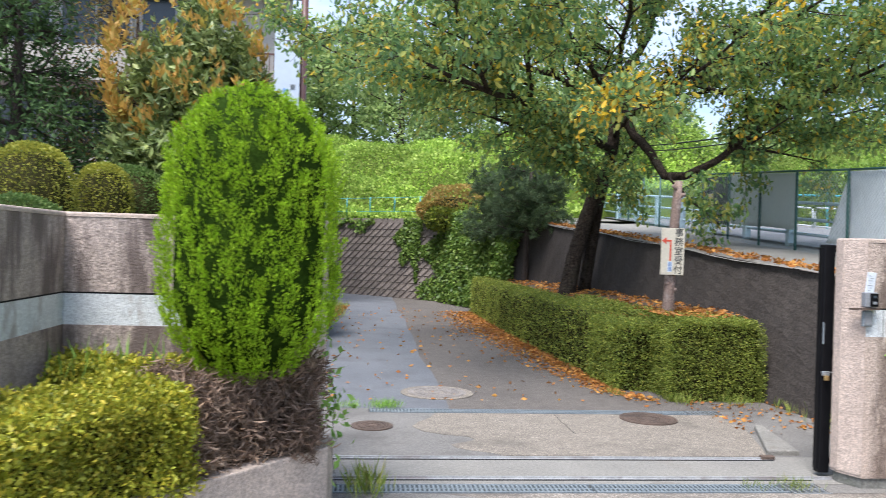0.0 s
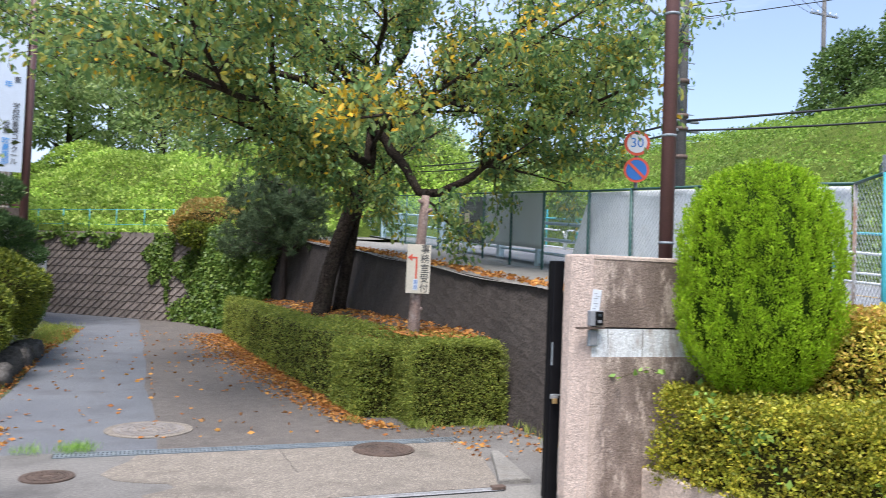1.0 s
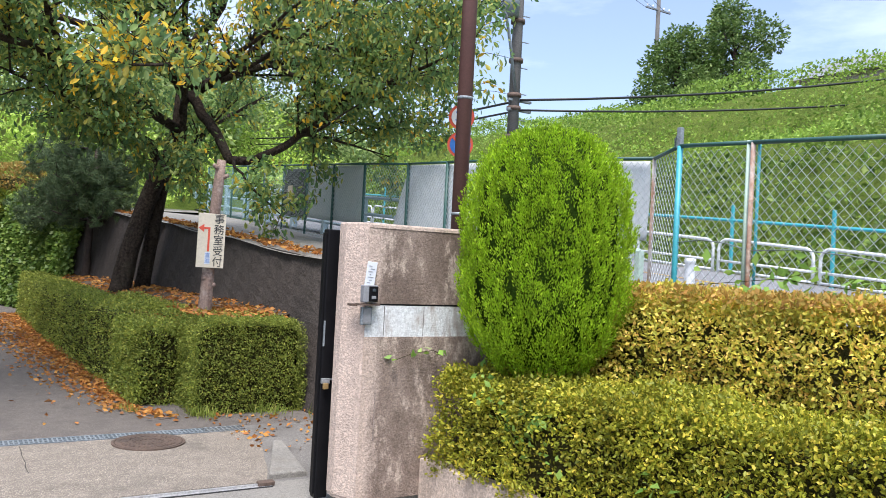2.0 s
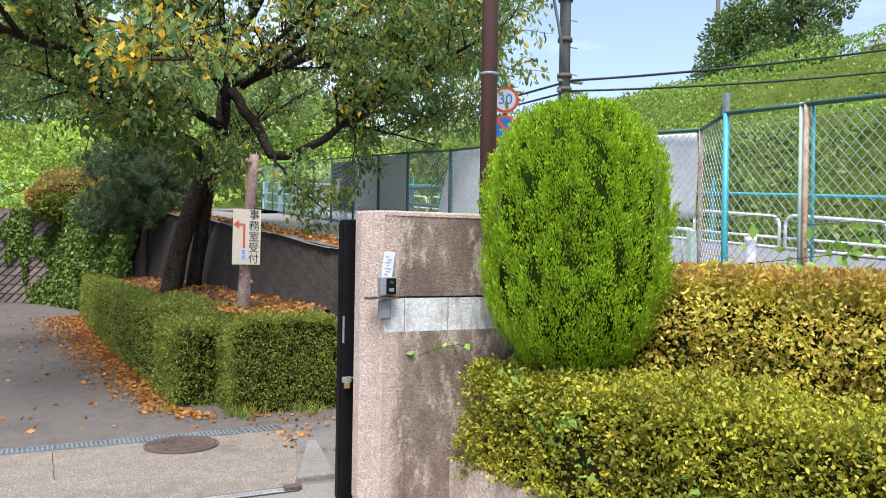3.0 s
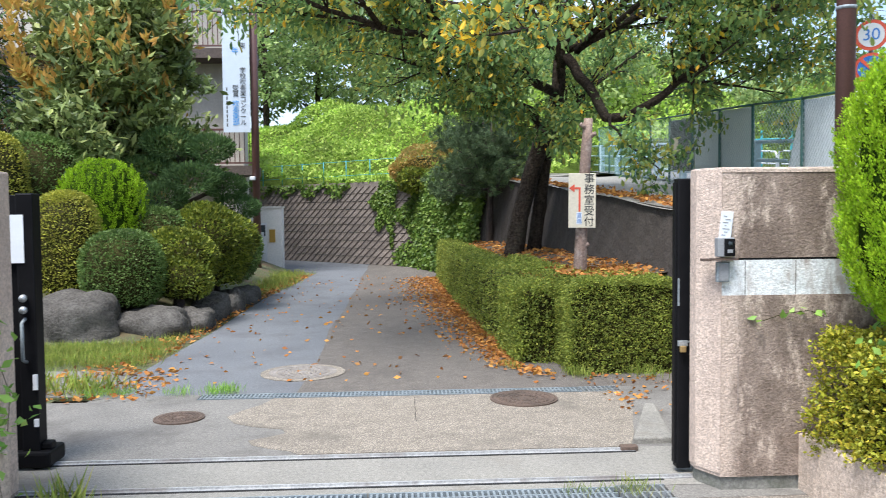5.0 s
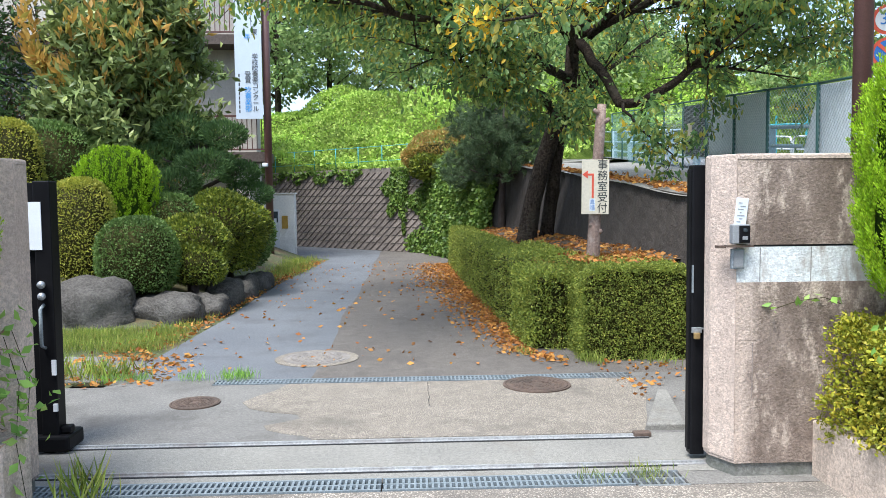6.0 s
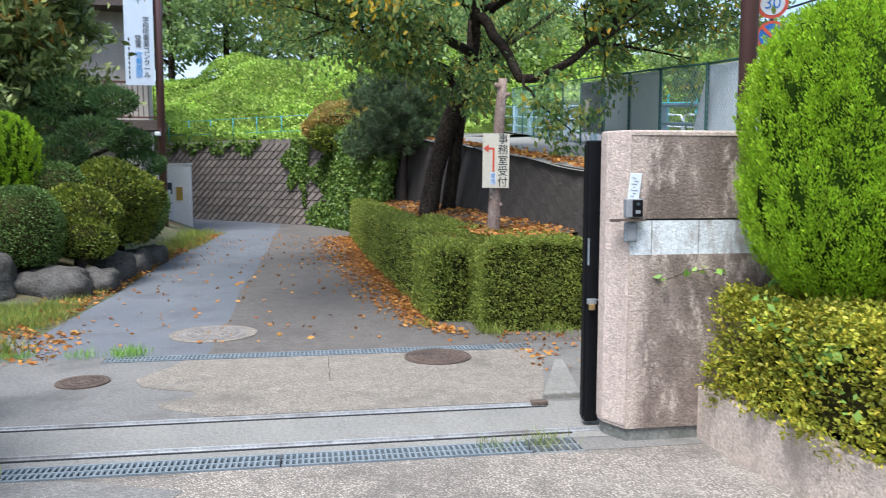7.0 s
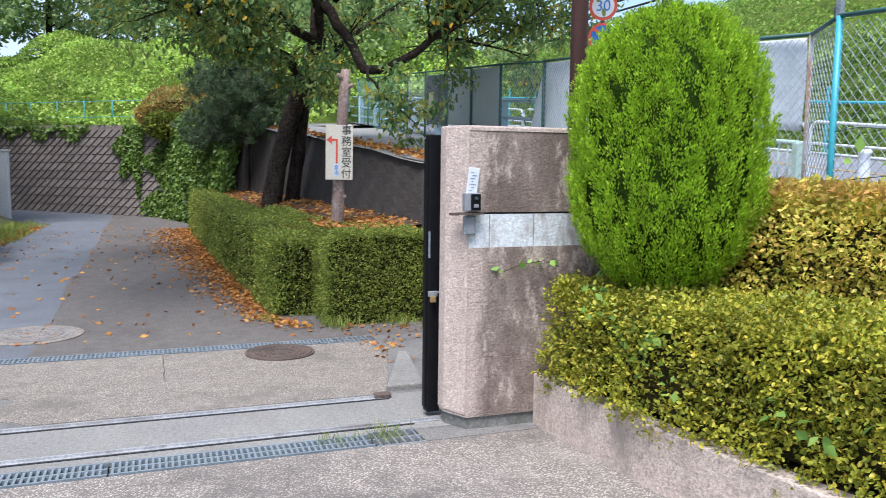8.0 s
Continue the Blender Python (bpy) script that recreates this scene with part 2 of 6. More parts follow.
M_IRON_G = surface("manhole_weathered", (0.19, 0.17, 0.15), (0.27, 0.245, 0.22), (0.17, 0.15, 0.13), scale=6, grain=70, rough=0.85, bump=0.6)
M_DARK = plain("dark_void", (0.015, 0.015, 0.015), 0.9)
M_BROWN_POLE = plain("brown_paint", (0.125, 0.058, 0.048), 0.45)
M_POLE_GREY = surface("pole_concrete", (0.10, 0.098, 0.092), (0.145, 0.14, 0.13), grain=40, bump=0.2)
M_TEAL = plain("turquoise_paint", (0.06, 0.40, 0.47), 0.45)
M_GREEN_PAINT = plain("dark_green_paint", (0.03, 0.10, 0.085), 0.5)
M_RUST = surface("rusty_steel", (0.42, 0.36, 0.30), (0.30, 0.13, 0.07), (0.48, 0.50, 0.50), scale=9, grain=60, rough=0.8, bump=0.4)
M_WIRE = plain("galvanised_wire", (0.47, 0.53, 0.53), 0.5, 0.3)
M_WIRE_G = plain("green_wire", (0.10, 0.22, 0.19), 0.6)
M_SHEET = surface("white_sheet", (0.84, 0.87, 0.88), (0.88, 0.90, 0.90), (0.64, 0.66, 0.66), scale=0.8, grain=8, grain_amount=0.12, rough=0.6, bump=0.15, depth=0.03)
M_NET = surface("grey_net", (0.70, 0.73, 0.70), (0.76, 0.78, 0.75), scale=1, grain=150, grain_amount=0.25, rough=0.9)
def let_through(m, share, colour):
    """Thin cloth or film: part of the light passes to the other side."""
    nt = m.node_tree
    t = nt.nodes.new("ShaderNodeBsdfTranslucent")
    t.inputs[0].default_value = (*colour, 1)
    mx = nt.nodes.new("ShaderNodeMixShader")
    mx.inputs[0].default_value = share
    nt.links.new(nt.nodes["Principled BSDF"].outputs[0], mx.inputs[1])
    nt.links.new(t.outputs[0], mx.inputs[2])
    nt.links.new(mx.outputs[0], nt.nodes["Material Output"].inputs["Surface"])


let_through(M_NET, 0.55, (0.72, 0.74, 0.71))
let_through(M_SHEET, 0.35, (0.85, 0.88, 0.90))
M_RAIL_BLUE = plain("pale_blue_paint", (0.50, 0.66, 0.74), 0.45)
M_WHITE_PIPE = plain("white_enamel", (0.74, 0.77, 0.79), 0.4)
M_CREAM = surface("cream_wall", (0.50, 0.46, 0.40), (0.56, 0.52, 0.45), (0.42, 0.38, 0.33), scale=0.6, grain=20, grain_amount=0.12, rough=0.9, bump=0.2, stain_stretch=(1, 1, 0.3))
M_BEIGE_DARK = surface("slab_brown", (0.085, 0.065, 0.055), (0.11, 0.085, 0.07), grain=30)
M_WIN = plain("window_dark", (0.05, 0.065, 0.075), 0.12)
M_ALU = plain("aluminium_frame", (0.35, 0.34, 0.33), 0.4, 0.5)
M_WHITE = surface("booth_white", (0.78, 0.75, 0.70), (0.82, 0.79, 0.74), grain=20, grain_amount=0.1)
M_GOLD = plain("brass_plate", (0.50, 0.30, 0.05), 0.5)
M_PAPER = plain("white_paper", (0.72, 0.76, 0.80), 0.7, 0, 0.04)
M_SIGN = surface("sign_cream", (0.66, 0.59, 0.44), (0.70, 0.63, 0.48), grain=40, grain_amount=0.1, rough=0.6, bump=0.05)
M_RED = plain("sign_red", (0.70, 0.10, 0.05), 0.5, 0, 0.05)
M_INK = plain("black_ink", (0.02, 0.02, 0.022), 0.6, 0, 0.05)
M_BLUE = plain("sign_blue", (0.03, 0.16, 0.50), 0.45, 0, 0.05)
M_BLUE_TXT = plain("banner_blue", (0.03, 0.30, 0.72), 0.6, 0, 0.05)
M_SIGN_WHITE = plain("sign_white", (0.75, 0.76, 0.77), 0.45, 0, 0.05)
M_GREYBOX = plain("grey_plastic", (0.26, 0.27, 0.28), 0.4)
M_BRASS = plain("padlock_brass", (0.40, 0.28, 0.12), 0.4, 0.7)
M_STAKE = surface("weathered_stake", (0.22, 0.145, 0.11), (0.31, 0.225, 0.18), (0.42, 0.35, 0.30), scale=4, grain=40, stretch=(3, 3, 0.4), bump=0.8, depth=0.015, stain_scale=5)
M_BARK = surface("cherry_bark", (0.038, 0.028, 0.021), (0.075, 0.056, 0.042), (0.10, 0.088, 0.062), scale=7, grain=26, grain_amount=0.7, stretch=(2.5, 2.5, 0.5), bump=1.0, bump_scale=16, depth=0.09, stain_lo=0.55, stain_hi=0.75, gloss=0.15)
M_BARK_P = surface("pine_bark", (0.045, 0.032, 0.026), (0.075, 0.055, 0.045), scale=6, grain=30, stretch=(2, 2, 0.6), bump=1.0, depth=0.03)
M_BANK = surface("overgrown_bank", (0.09, 0.135, 0.026), (0.15, 0.20, 0.04), scale=1.5, grain=18, bump=1.0, depth=0.08, gloss=0.05)
# twig brown darkened to include the shade inside hedges and bushes; also vine stems
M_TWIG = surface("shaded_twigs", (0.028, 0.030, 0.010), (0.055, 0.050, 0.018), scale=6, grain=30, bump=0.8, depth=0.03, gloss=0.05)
M_DEAD = leafy("dead_twigs", [(0.16, 0.12, 0.095), (0.10, 0.07, 0.05), (0.17, 0.115, 0.085), (0.13, 0.092, 0.07), (0.22, 0.155, 0.115)], 0.8, 0.1, gain=2.1)
M_BOULDER = surface("boulder_stone", (0.080, 0.073, 0.064), (0.13, 0.12, 0.107), (0.20, 0.187, 0.167), scale=2.2, grain=34, grain_amount=0.5, bump=1.0, depth=0.03, rough=0.9, stain_lo=0.56, stain_hi=0.75, gloss=0.2)
L_HEDGE = leafy("hedge_leaves", [(0.085, 0.10, 0.013), (0.14, 0.155, 0.017), (0.19, 0.20, 0.021), (0.245, 0.235, 0.027), (0.37, 0.30, 0.04)], 0.40, 0.3, (0.62, 1.25), 4.0, gain=1.95)
L_ORANGE = leafy("russet_hedge_leaves", [(0.15, 0.16, 0.026), (0.22, 0.22, 0.034), (0.29, 0.265, 0.044), (0.36, 0.30, 0.055), (0.44, 0.28, 0.08)], 0.45, 0.3, (0.75, 1.25), 4.0, gain=2.05)
L_BOX = leafy("box_leaves", [(0.055, 0.075, 0.014), (0.085, 0.11, 0.020), (0.12, 0.145, 0.026), (0.18, 0.18, 0.034)], 0.5, 0.25, (0.7, 1.2), 5.0, gain=2.45)
L_BOXY = leafy("box_leaves_yellow", [(0.11, 0.125, 0.020), (0.16, 0.17, 0.027), (0.21, 0.21, 0.034), (0.25, 0.225, 0.042)], 0.5, 0.3, gain=1.95)
L_BOXD = leafy("box_leaves_dark", [(0.045, 0.085, 0.022), (0.070, 0.12, 0.030), (0.10, 0.16, 0.045), (0.14, 0.19, 0.06)], 0.45, 0.3)
L_AZALEA = leafy("azalea_leaves", [(0.045, 0.065, 0.012), (0.085, 0.115, 0.018), (0.14, 0.165, 0.024), (0.22, 0.235, 0.034)], 0.45, 0.3, (0.5, 1.3), 3.0, gain=1.6)
L_THUJA = leafy("thuja_sprays", [(0.145, 0.26, 0.009), (0.20, 0.335, 0.012), (0.255, 0.40, 0.016), (0.34, 0.48, 0.025)], 0.5, 0.3, (0.5, 1.35), 30.0, gain=1.45, stretch=(1, 1, 0.35))
L_CHERRY = leafy("cherry_leaves", [(0.052, 0.102, 0.044), (0.070, 0.130, 0.050), (0.092, 0.157, 0.056), (0.112, 0.178, 0.060), (0.135, 0.198, 0.064), (0.17, 0.218, 0.066), (0.205, 0.236, 0.062), (0.30, 0.26, 0.055)], 0.40, 0.5, (0.72, 1.25), 0.9, gain=1.95)
L_CHERRY_Y = leafy("yellow_cherry_leaves", [(0.40, 0.36, 0.05), (0.64, 0.44, 0.04), (0.70, 0.38, 0.03)], 0.45, 0.45, gain=1.3)
L_PINE = leafy("pine_needles", [(0.040, 0.066, 0.036), (0.060, 0.095, 0.048), (0.085, 0.125, 0.060), (0.12, 0.16, 0.075)], 0.7, 0.25, gain=1.5)
L_KUDZU = leafy("kudzu_leaves", [(0.095, 0.15, 0.028), (0.15, 0.22, 0.04), (0.21, 0.29, 0.06), (0.30, 0.36, 0.09)], 0.5, 0.4, (0.5, 1.35), 0.45, gain=2.25)
L_BANK = leafy("bank_leaves", [(0.095, 0.165, 0.03), (0.135, 0.215, 0.038), (0.18, 0.265, 0.05), (0.225, 0.305, 0.065)], 0.5, 0.4, (0.5, 1.3), 0.5, gain=1.75)
L_IVY = leafy("ivy_leaves", [(0.036, 0.068, 0.014), (0.06, 0.105, 0.02), (0.09, 0.14, 0.028), (0.14, 0.185, 0.045)], 0.4, 0.3, gain=1.8)
L_WOOD = leafy("woodland_leaves", [(0.055, 0.085, 0.035), (0.085, 0.12, 0.045), (0.12, 0.155, 0.06), (0.16, 0.19, 0.08)], 0.5, 0.5, (0.6, 1.3), 0.4, gain=3.3)
L_MAGNOLIA = leafy("magnolia_leaves", [(0.045, 0.06, 0.02), (0.07, 0.095, 0.032), (0.10, 0.135, 0.05), (0.14, 0.17, 0.06), (0.19, 0.21, 0.08)], 0.35, 0.25, gain=2.3)
L_CONIFER = leafy("dark_conifer_leaves", [(0.028, 0.055, 0.022), (0.046, 0.085, 0.03), (0.075, 0.125, 0.042)], 0.75, 0.25, gain=1.7)
L_RUSSET = leafy("russet_leaves", [(0.30, 0.19, 0.05), (0.42, 0.24, 0.06), (0.26, 0.24, 0.05), (0.48, 0.27, 0.09)], 0.5, 0.35)
L_MAPLE = leafy("bronze_leaves", [(0.10, 0.085, 0.03), (0.16, 0.115, 0.035), (0.24, 0.15, 0.04), (0.10, 0.10, 0.035)], 0.5, 0.35)
L_FALLEN = leafy("fallen_leaves", [(0.26, 0.10, 0.035), (0.38, 0.15, 0.04), (0.48, 0.20, 0.05), (0.60, 0.31, 0.08), (0.24, 0.11, 0.055)], 0.7, 0.2, (0.7, 1.15), 3.0, gain=1.1)
L_GRASS = leafy("grass_blades", [(0.10, 0.15, 0.03), (0.17, 0.23, 0.045), (0.24, 0.29, 0.06), (0.30, 0.27, 0.09)], 0.5, 0.35)
L_WEED = leafy("weed_leaves", [(0.12, 0.24, 0.05), (0.20, 0.34, 0.07), (0.28, 0.42, 0.10)], 0.45, 0.4)


# ---- builders ----
def mesh_of(name, verts, faces):
    me = bpy.data.meshes.new(name)
    me.from_pydata([tuple(v) for v in verts], [], [tuple(f) for f in faces])
    me.update()
    return me


def link(name, me, material, parent=None, label="", smooth=False):
    ob = new(name, me)
    if material and not me.materials:
        me.materials.append(material)
    if parent is not None:
        ob.parent = parent
    if label:
        ob["label"] = label
    if smooth:
        me.polygons.foreach_set("use_smooth", [True] * len(me.polygons))
    return ob


def part(name, bm, material, parent, label="", smooth=False):
    me = bpy.data.meshes.new(name)
    bm.to_mesh(me)
    bm.free()
    return link(name, me, material, parent, label, smooth)


def thing(name, label, category, group="", kind="", at=(0, 0, 0)):
    ob = new(name)
    ob.location = at
    return tagged(ob, label, category, group, kind)


def box(bm, x0, x1, y0, y1, z0, z1, bevel=0.0):
    r = bmesh.ops.create_cube(bm, size=1.0)
    bmesh.ops.scale(bm, vec=(x1 - x0, y1 - y0, z1 - z0), verts=r["verts"])
    bmesh.ops.translate(bm, vec=((x0 + x1) / 2, (y0 + y1) / 2, (z0 + z1) / 2), verts=r["verts"])
    if bevel:
        es = list({e for v in r["verts"] for e in v.link_edges})
        bmesh.ops.bevel(bm, geom=es, offset=bevel, segments=2, affect="EDGES", profile=0.5)
    return bm


def boxes(*rows, bevel=0.0):
    bm = bmesh.new()
    for r in rows:
        box(bm, *r, bevel=bevel)
    return bm


def prism(poly, z0, z1, bevel=0.0):
    """An upright prism over a polygon of (x, y)."""
    bm = bmesh.new()
    f = bm.faces.new([bm.verts.new((x, y, z0)) for x, y in poly])
    r = bmesh.ops.extrude_face_region(bm, geom=[f])
    bmesh.ops.translate(bm, vec=(0, 0, z1 - z0), verts=[v for v in r["geom"] if isinstance(v, bmesh.types.BMVert)])
    bmesh.ops.recalc_face_normals(bm, faces=bm.faces)
    if bevel:
        top = [e for e in bm.edges if all(abs(v.co.z - z1) < 1e-5 for v in e.verts)]
        bmesh.ops.bevel(bm, geom=top, offset=bevel, segments=2, affect="EDGES", profile=0.5)
    return bm


def tubes(rows, sides=7):
    """Round tapered tubes: rows of (points, radii)."""
    V, F, n0 = [], [], 0
    for pts, rad in rows:
        pts = [Vector(p) for p in pts]
        side = None
        for i, p in enumerate(pts):
            d = (pts[min(i + 1, len(pts) - 1)] - pts[max(i - 1, 0)])
            d = d.normalized() if d.length > 1e-9 else Vector((0, 0, 1))
            ref = side if side is not None and abs(side.dot(d)) < 0.95 else (Vector((1, 0, 0)) if abs(d.x) < 0.8 else Vector((0, 1, 0)))
            side = (ref - d * ref.dot(d)).normalized()
            up = d.cross(side)
            for k in range(sides):
                a = 2 * math.pi * k / sides
                V.append(p + (side * math.cos(a) + up * math.sin(a)) * rad[i])
            if i:
                b = n0 + (i - 1) * sides
                for k in range(sides):
                    F.append((b + k, b + (k + 1) % sides, b + sides + (k + 1) % sides, b + sides + k))
        last = n0 + (len(pts) - 1) * sides
        F.append(tuple(last + k for k in range(sides)))
        F.append(tuple(n0 + sides - 1 - k for k in range(sides)))
        n0 = len(V)
    return V, F


def tube_part(name, rows, material, parent, sides=8, label=""):
    return link(name, mesh_of(name, *tubes(rows, sides)), material, parent, label, True)


def unit(a):
    return a / np.maximum(np.linalg.norm(a, axis=1, keepdims=True), 1e-9)


def leaf_mesh(name, P, axis, length, width, fold=0.15, spread=0.6, broad=False):
    """One small folded leaf at each point: of two triangles, or broad and blunt of four."""
    n = len(P)
    a = unit(axis + rng.normal(0, spread, (n, 3)))
    s = unit(np.cross(a, rng.normal(0, 1, (n, 3))))
    up = np.cross(s, a)
    L = (length * rng.uniform(0.65, 1.25, n))[:, None]
    W = L * width / length * 0.5
    if broad:
        V = np.stack([P, P + a * L * 0.38 + s * W * 0.9 + up * L * fold, P + a * L * 0.76 + s * W * 0.8 + up * L * fold, P + a * L,
                      P + a * L * 0.76 - s * W * 0.8 + up * L * fold, P + a * L * 0.38 - s * W * 0.9 + up * L * fold], 1)
        tri = np.array([0, 1, 2, 0, 2, 3, 0, 3, 4, 0, 4, 5])
    else:
        V = np.stack([P, P + a * L * 0.45 + s * W + up * L * fold, P + a * L, P + a * L * 0.45 - s * W + up * L * fold], 1)
        tri = np.array([0, 1, 2, 0, 2, 3])
    k, c = V.shape[1], len(tri)
    me = bpy.data.meshes.new(name)
    me.vertices.add(k * n)
    me.vertices.foreach_set("co", V.ravel())
    idx = (np.arange(n)[:, None] * k + tri[None]).ravel().astype(np.int32)
    me.loops.add(c * n)
    me.loops.foreach_set("vertex_index", idx)
    me.polygons.add(c * n // 3)
    me.polygons.foreach_set("loop_start", np.arange(0, c * n, 3, dtype=np.int32))
    me.update(calc_edges=True)
    return me


def lumps(P, k, amount, seed=0.0):
    return amount * (np.sin(P[:, 0] * k + seed) * np.sin(P[:, 1] * k * 1.13 + 1.7 + seed) + np.sin(P[:, 2] * k * 1.31 + 0.6 + P[:, 0] * k * 0.5 + seed)) * 0.5


def grid_mesh(name, fn, nu, nv):
    """A sheet: fn(u, v) for u and v from 0 to 1."""
    V = [fn(i / nu, j / nv) for j in range(nv + 1) for i in range(nu + 1)]
    F = [(j * (nu + 1) + i, j * (nu + 1) + i + 1, (j + 1) * (nu + 1) + i + 1, (j + 1) * (nu + 1) + i) for j in range(nv) for i in range(nu)]
    return mesh_of(name, V, F)


def along(path, s):
    """Points and side directions on a polyline (x, y) at fractions s."""
    path = np.array(path, float)
    seg = np.linalg.norm(np.diff(path, axis=0), axis=1)
    cum = np.concatenate([[0], np.cumsum(seg)])
    d = s * cum[-1]
    k = np.clip(np.searchsorted(cum, d, side="right") - 1, 0, len(seg) - 1)
    f = (d - cum[k]) / seg[k]
    p = path[k] + (path[k + 1] - path[k]) * f[:, None]
    t = (path[k + 1] - path[k]) / seg[k][:, None]
    return p, np.stack([-t[:, 1], t[:, 0]], 1), t, cum[-1]


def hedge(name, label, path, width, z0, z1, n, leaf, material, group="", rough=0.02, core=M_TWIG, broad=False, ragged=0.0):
    """A clipped hedge along a polyline: an inner mass of twigs, by default coloured shade-dark, under a coat of leaves.
    """
    h = thing(name, label, "hedge", group)
    w, ht = width / 2, z1 - z0
    p, nrm, tan, total = along(path, np.linspace(0, 1, 2))
    area = np.array([ht * total, ht * total, width * total, ht * width, ht * width])
    each = 4                             # leaves in a rosette
    n = n // each
    pick = rng.choice(5, n, p=area / area.sum())
    s, v, c = rng.random(n), rng.random(n), rng.uniform(-1, 1, n)
    s = np.where(pick == 3, 0.0, np.where(pick == 4, 1.0, s))
    P2, nr, tn, _ = along(path, s)
    side = np.where(pick == 0, 1.0, np.where(pick == 1, -1.0, c))
    z = np.where(pick == 2, 1.0, v)
    if 0.02 < rough < 0.05:              # ends clipped round
        turn = np.where(pick == 3, 1.0, np.where(pick == 4, -1.0, 0.0)) * np.abs(side) ** 3 * 0.55 * w
        P2 = P2 + tn * turn[:, None]
        close = np.minimum(s, 1 - s) * total
        side = np.where(pick < 2, side * (1 - 0.32 * np.exp(-close / 0.10)), side)
    top = np.clip((z - 0.85) / 0.15, 0, 1)
    inset = (top ** 2) * 0.25 * w * (np.abs(side) > 0.75)
    off = side * (w - inset)
    P = np.column_stack([P2 + nr * off[:, None], z0 + z * ht - (np.abs(side) ** 6) * 0.06 * (pick == 2)])
    N = np.zeros((n, 3))
    N[:, :2] = nr * np.where(pick < 2, side, 0)[:, None] + tn * np.where(pick == 3, -1.0, np.where(pick == 4, 1.0, 0))[:, None]
    N[:, 2] = np.where(pick == 2, 1.0, 0.25)
    P = P + unit(N) * (lumps(P, 4.6, rough, z1) + lumps(P, 12.0, rough * 0.6, z0) + rng.uniform(-0.06 - 0.5 * rough, 0.01, n) - (0.07 if rough > 0.04 else 0.03) * (rng.random(n) < 0.12))[:, None]
    if ragged:                           # sprigs over the kerb, thin places with bare twigs near the foot
        low = np.clip(1 - z / 0.22, 0, 1) * (pick < 2)
        P[:, 2] -= low * ragged * (0.2 + np.clip(np.sin(s * 37) + np.sin(s * 83 + 1), 0, 2))
        bare = lumps(P, 5.5, 1.0, 3.0) + 0.35 * (0.5 - z)
        keep = (bare < 0.60) | (rng.random(n) < 0.45) | (pick == 2)
        P, N, n = P[keep], N[keep], int(keep.sum())
    P = np.repeat(P, each, 0) + rng.normal(0, leaf[0] * 0.5, (n * each, 3))
    N = np.repeat(unit(N * 0.9 + np.array([0, 0, 0.25]) + rng.normal(0, 0.35, (n, 3))), each, 0)
    link("foliage", leaf_mesh("foliage", P, N * 0.5, leaf[0], leaf[1], 0.12, 0.55, broad), material, h)
    # inner mass: a solid whose default dark colour stands for shade among the leaves
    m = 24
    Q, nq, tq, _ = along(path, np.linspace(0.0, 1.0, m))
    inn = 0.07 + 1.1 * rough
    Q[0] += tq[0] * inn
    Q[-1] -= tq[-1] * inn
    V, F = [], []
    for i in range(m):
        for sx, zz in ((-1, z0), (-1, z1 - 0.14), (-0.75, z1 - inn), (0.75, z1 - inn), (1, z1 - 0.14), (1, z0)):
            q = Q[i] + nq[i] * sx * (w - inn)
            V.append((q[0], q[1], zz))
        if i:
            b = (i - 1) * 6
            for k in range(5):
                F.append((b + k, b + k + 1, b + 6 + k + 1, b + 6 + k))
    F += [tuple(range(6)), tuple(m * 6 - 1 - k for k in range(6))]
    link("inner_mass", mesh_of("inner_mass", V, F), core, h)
    return h


def ball_points(n, centre, rx, ry, z0, z1, power=2.0):
    """Points and outward directions on a rounded bush."""
    d = unit(rng.normal(0, 1, (n, 3)))
    d[:, 2] = np.where(d[:, 2] < -0.75, -d[:, 2], d[:, 2])
    k = (np.abs(d[:, 0]) ** power + np.abs(d[:, 1]) ** power + np.abs(d[:, 2]) ** power) ** (-1 / power)
    hz = (z1 - z0) / 2
    P = d * k[:, None] * np.array([rx, ry, hz]) + np.array([centre[0], centre[1], (z0 + z1) / 2])
    N = unit(d / np.array([rx, ry, hz]))
    return P, N


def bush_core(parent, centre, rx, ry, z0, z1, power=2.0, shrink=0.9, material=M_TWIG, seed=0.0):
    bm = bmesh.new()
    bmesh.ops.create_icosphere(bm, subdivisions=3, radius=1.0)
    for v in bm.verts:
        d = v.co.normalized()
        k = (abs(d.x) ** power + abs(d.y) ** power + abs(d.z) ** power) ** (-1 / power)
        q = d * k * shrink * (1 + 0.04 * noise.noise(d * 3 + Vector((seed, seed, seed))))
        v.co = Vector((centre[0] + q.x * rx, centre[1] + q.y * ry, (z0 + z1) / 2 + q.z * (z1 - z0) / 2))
    # the default dark material paints in the shade behind the leaf coat
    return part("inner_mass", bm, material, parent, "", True)


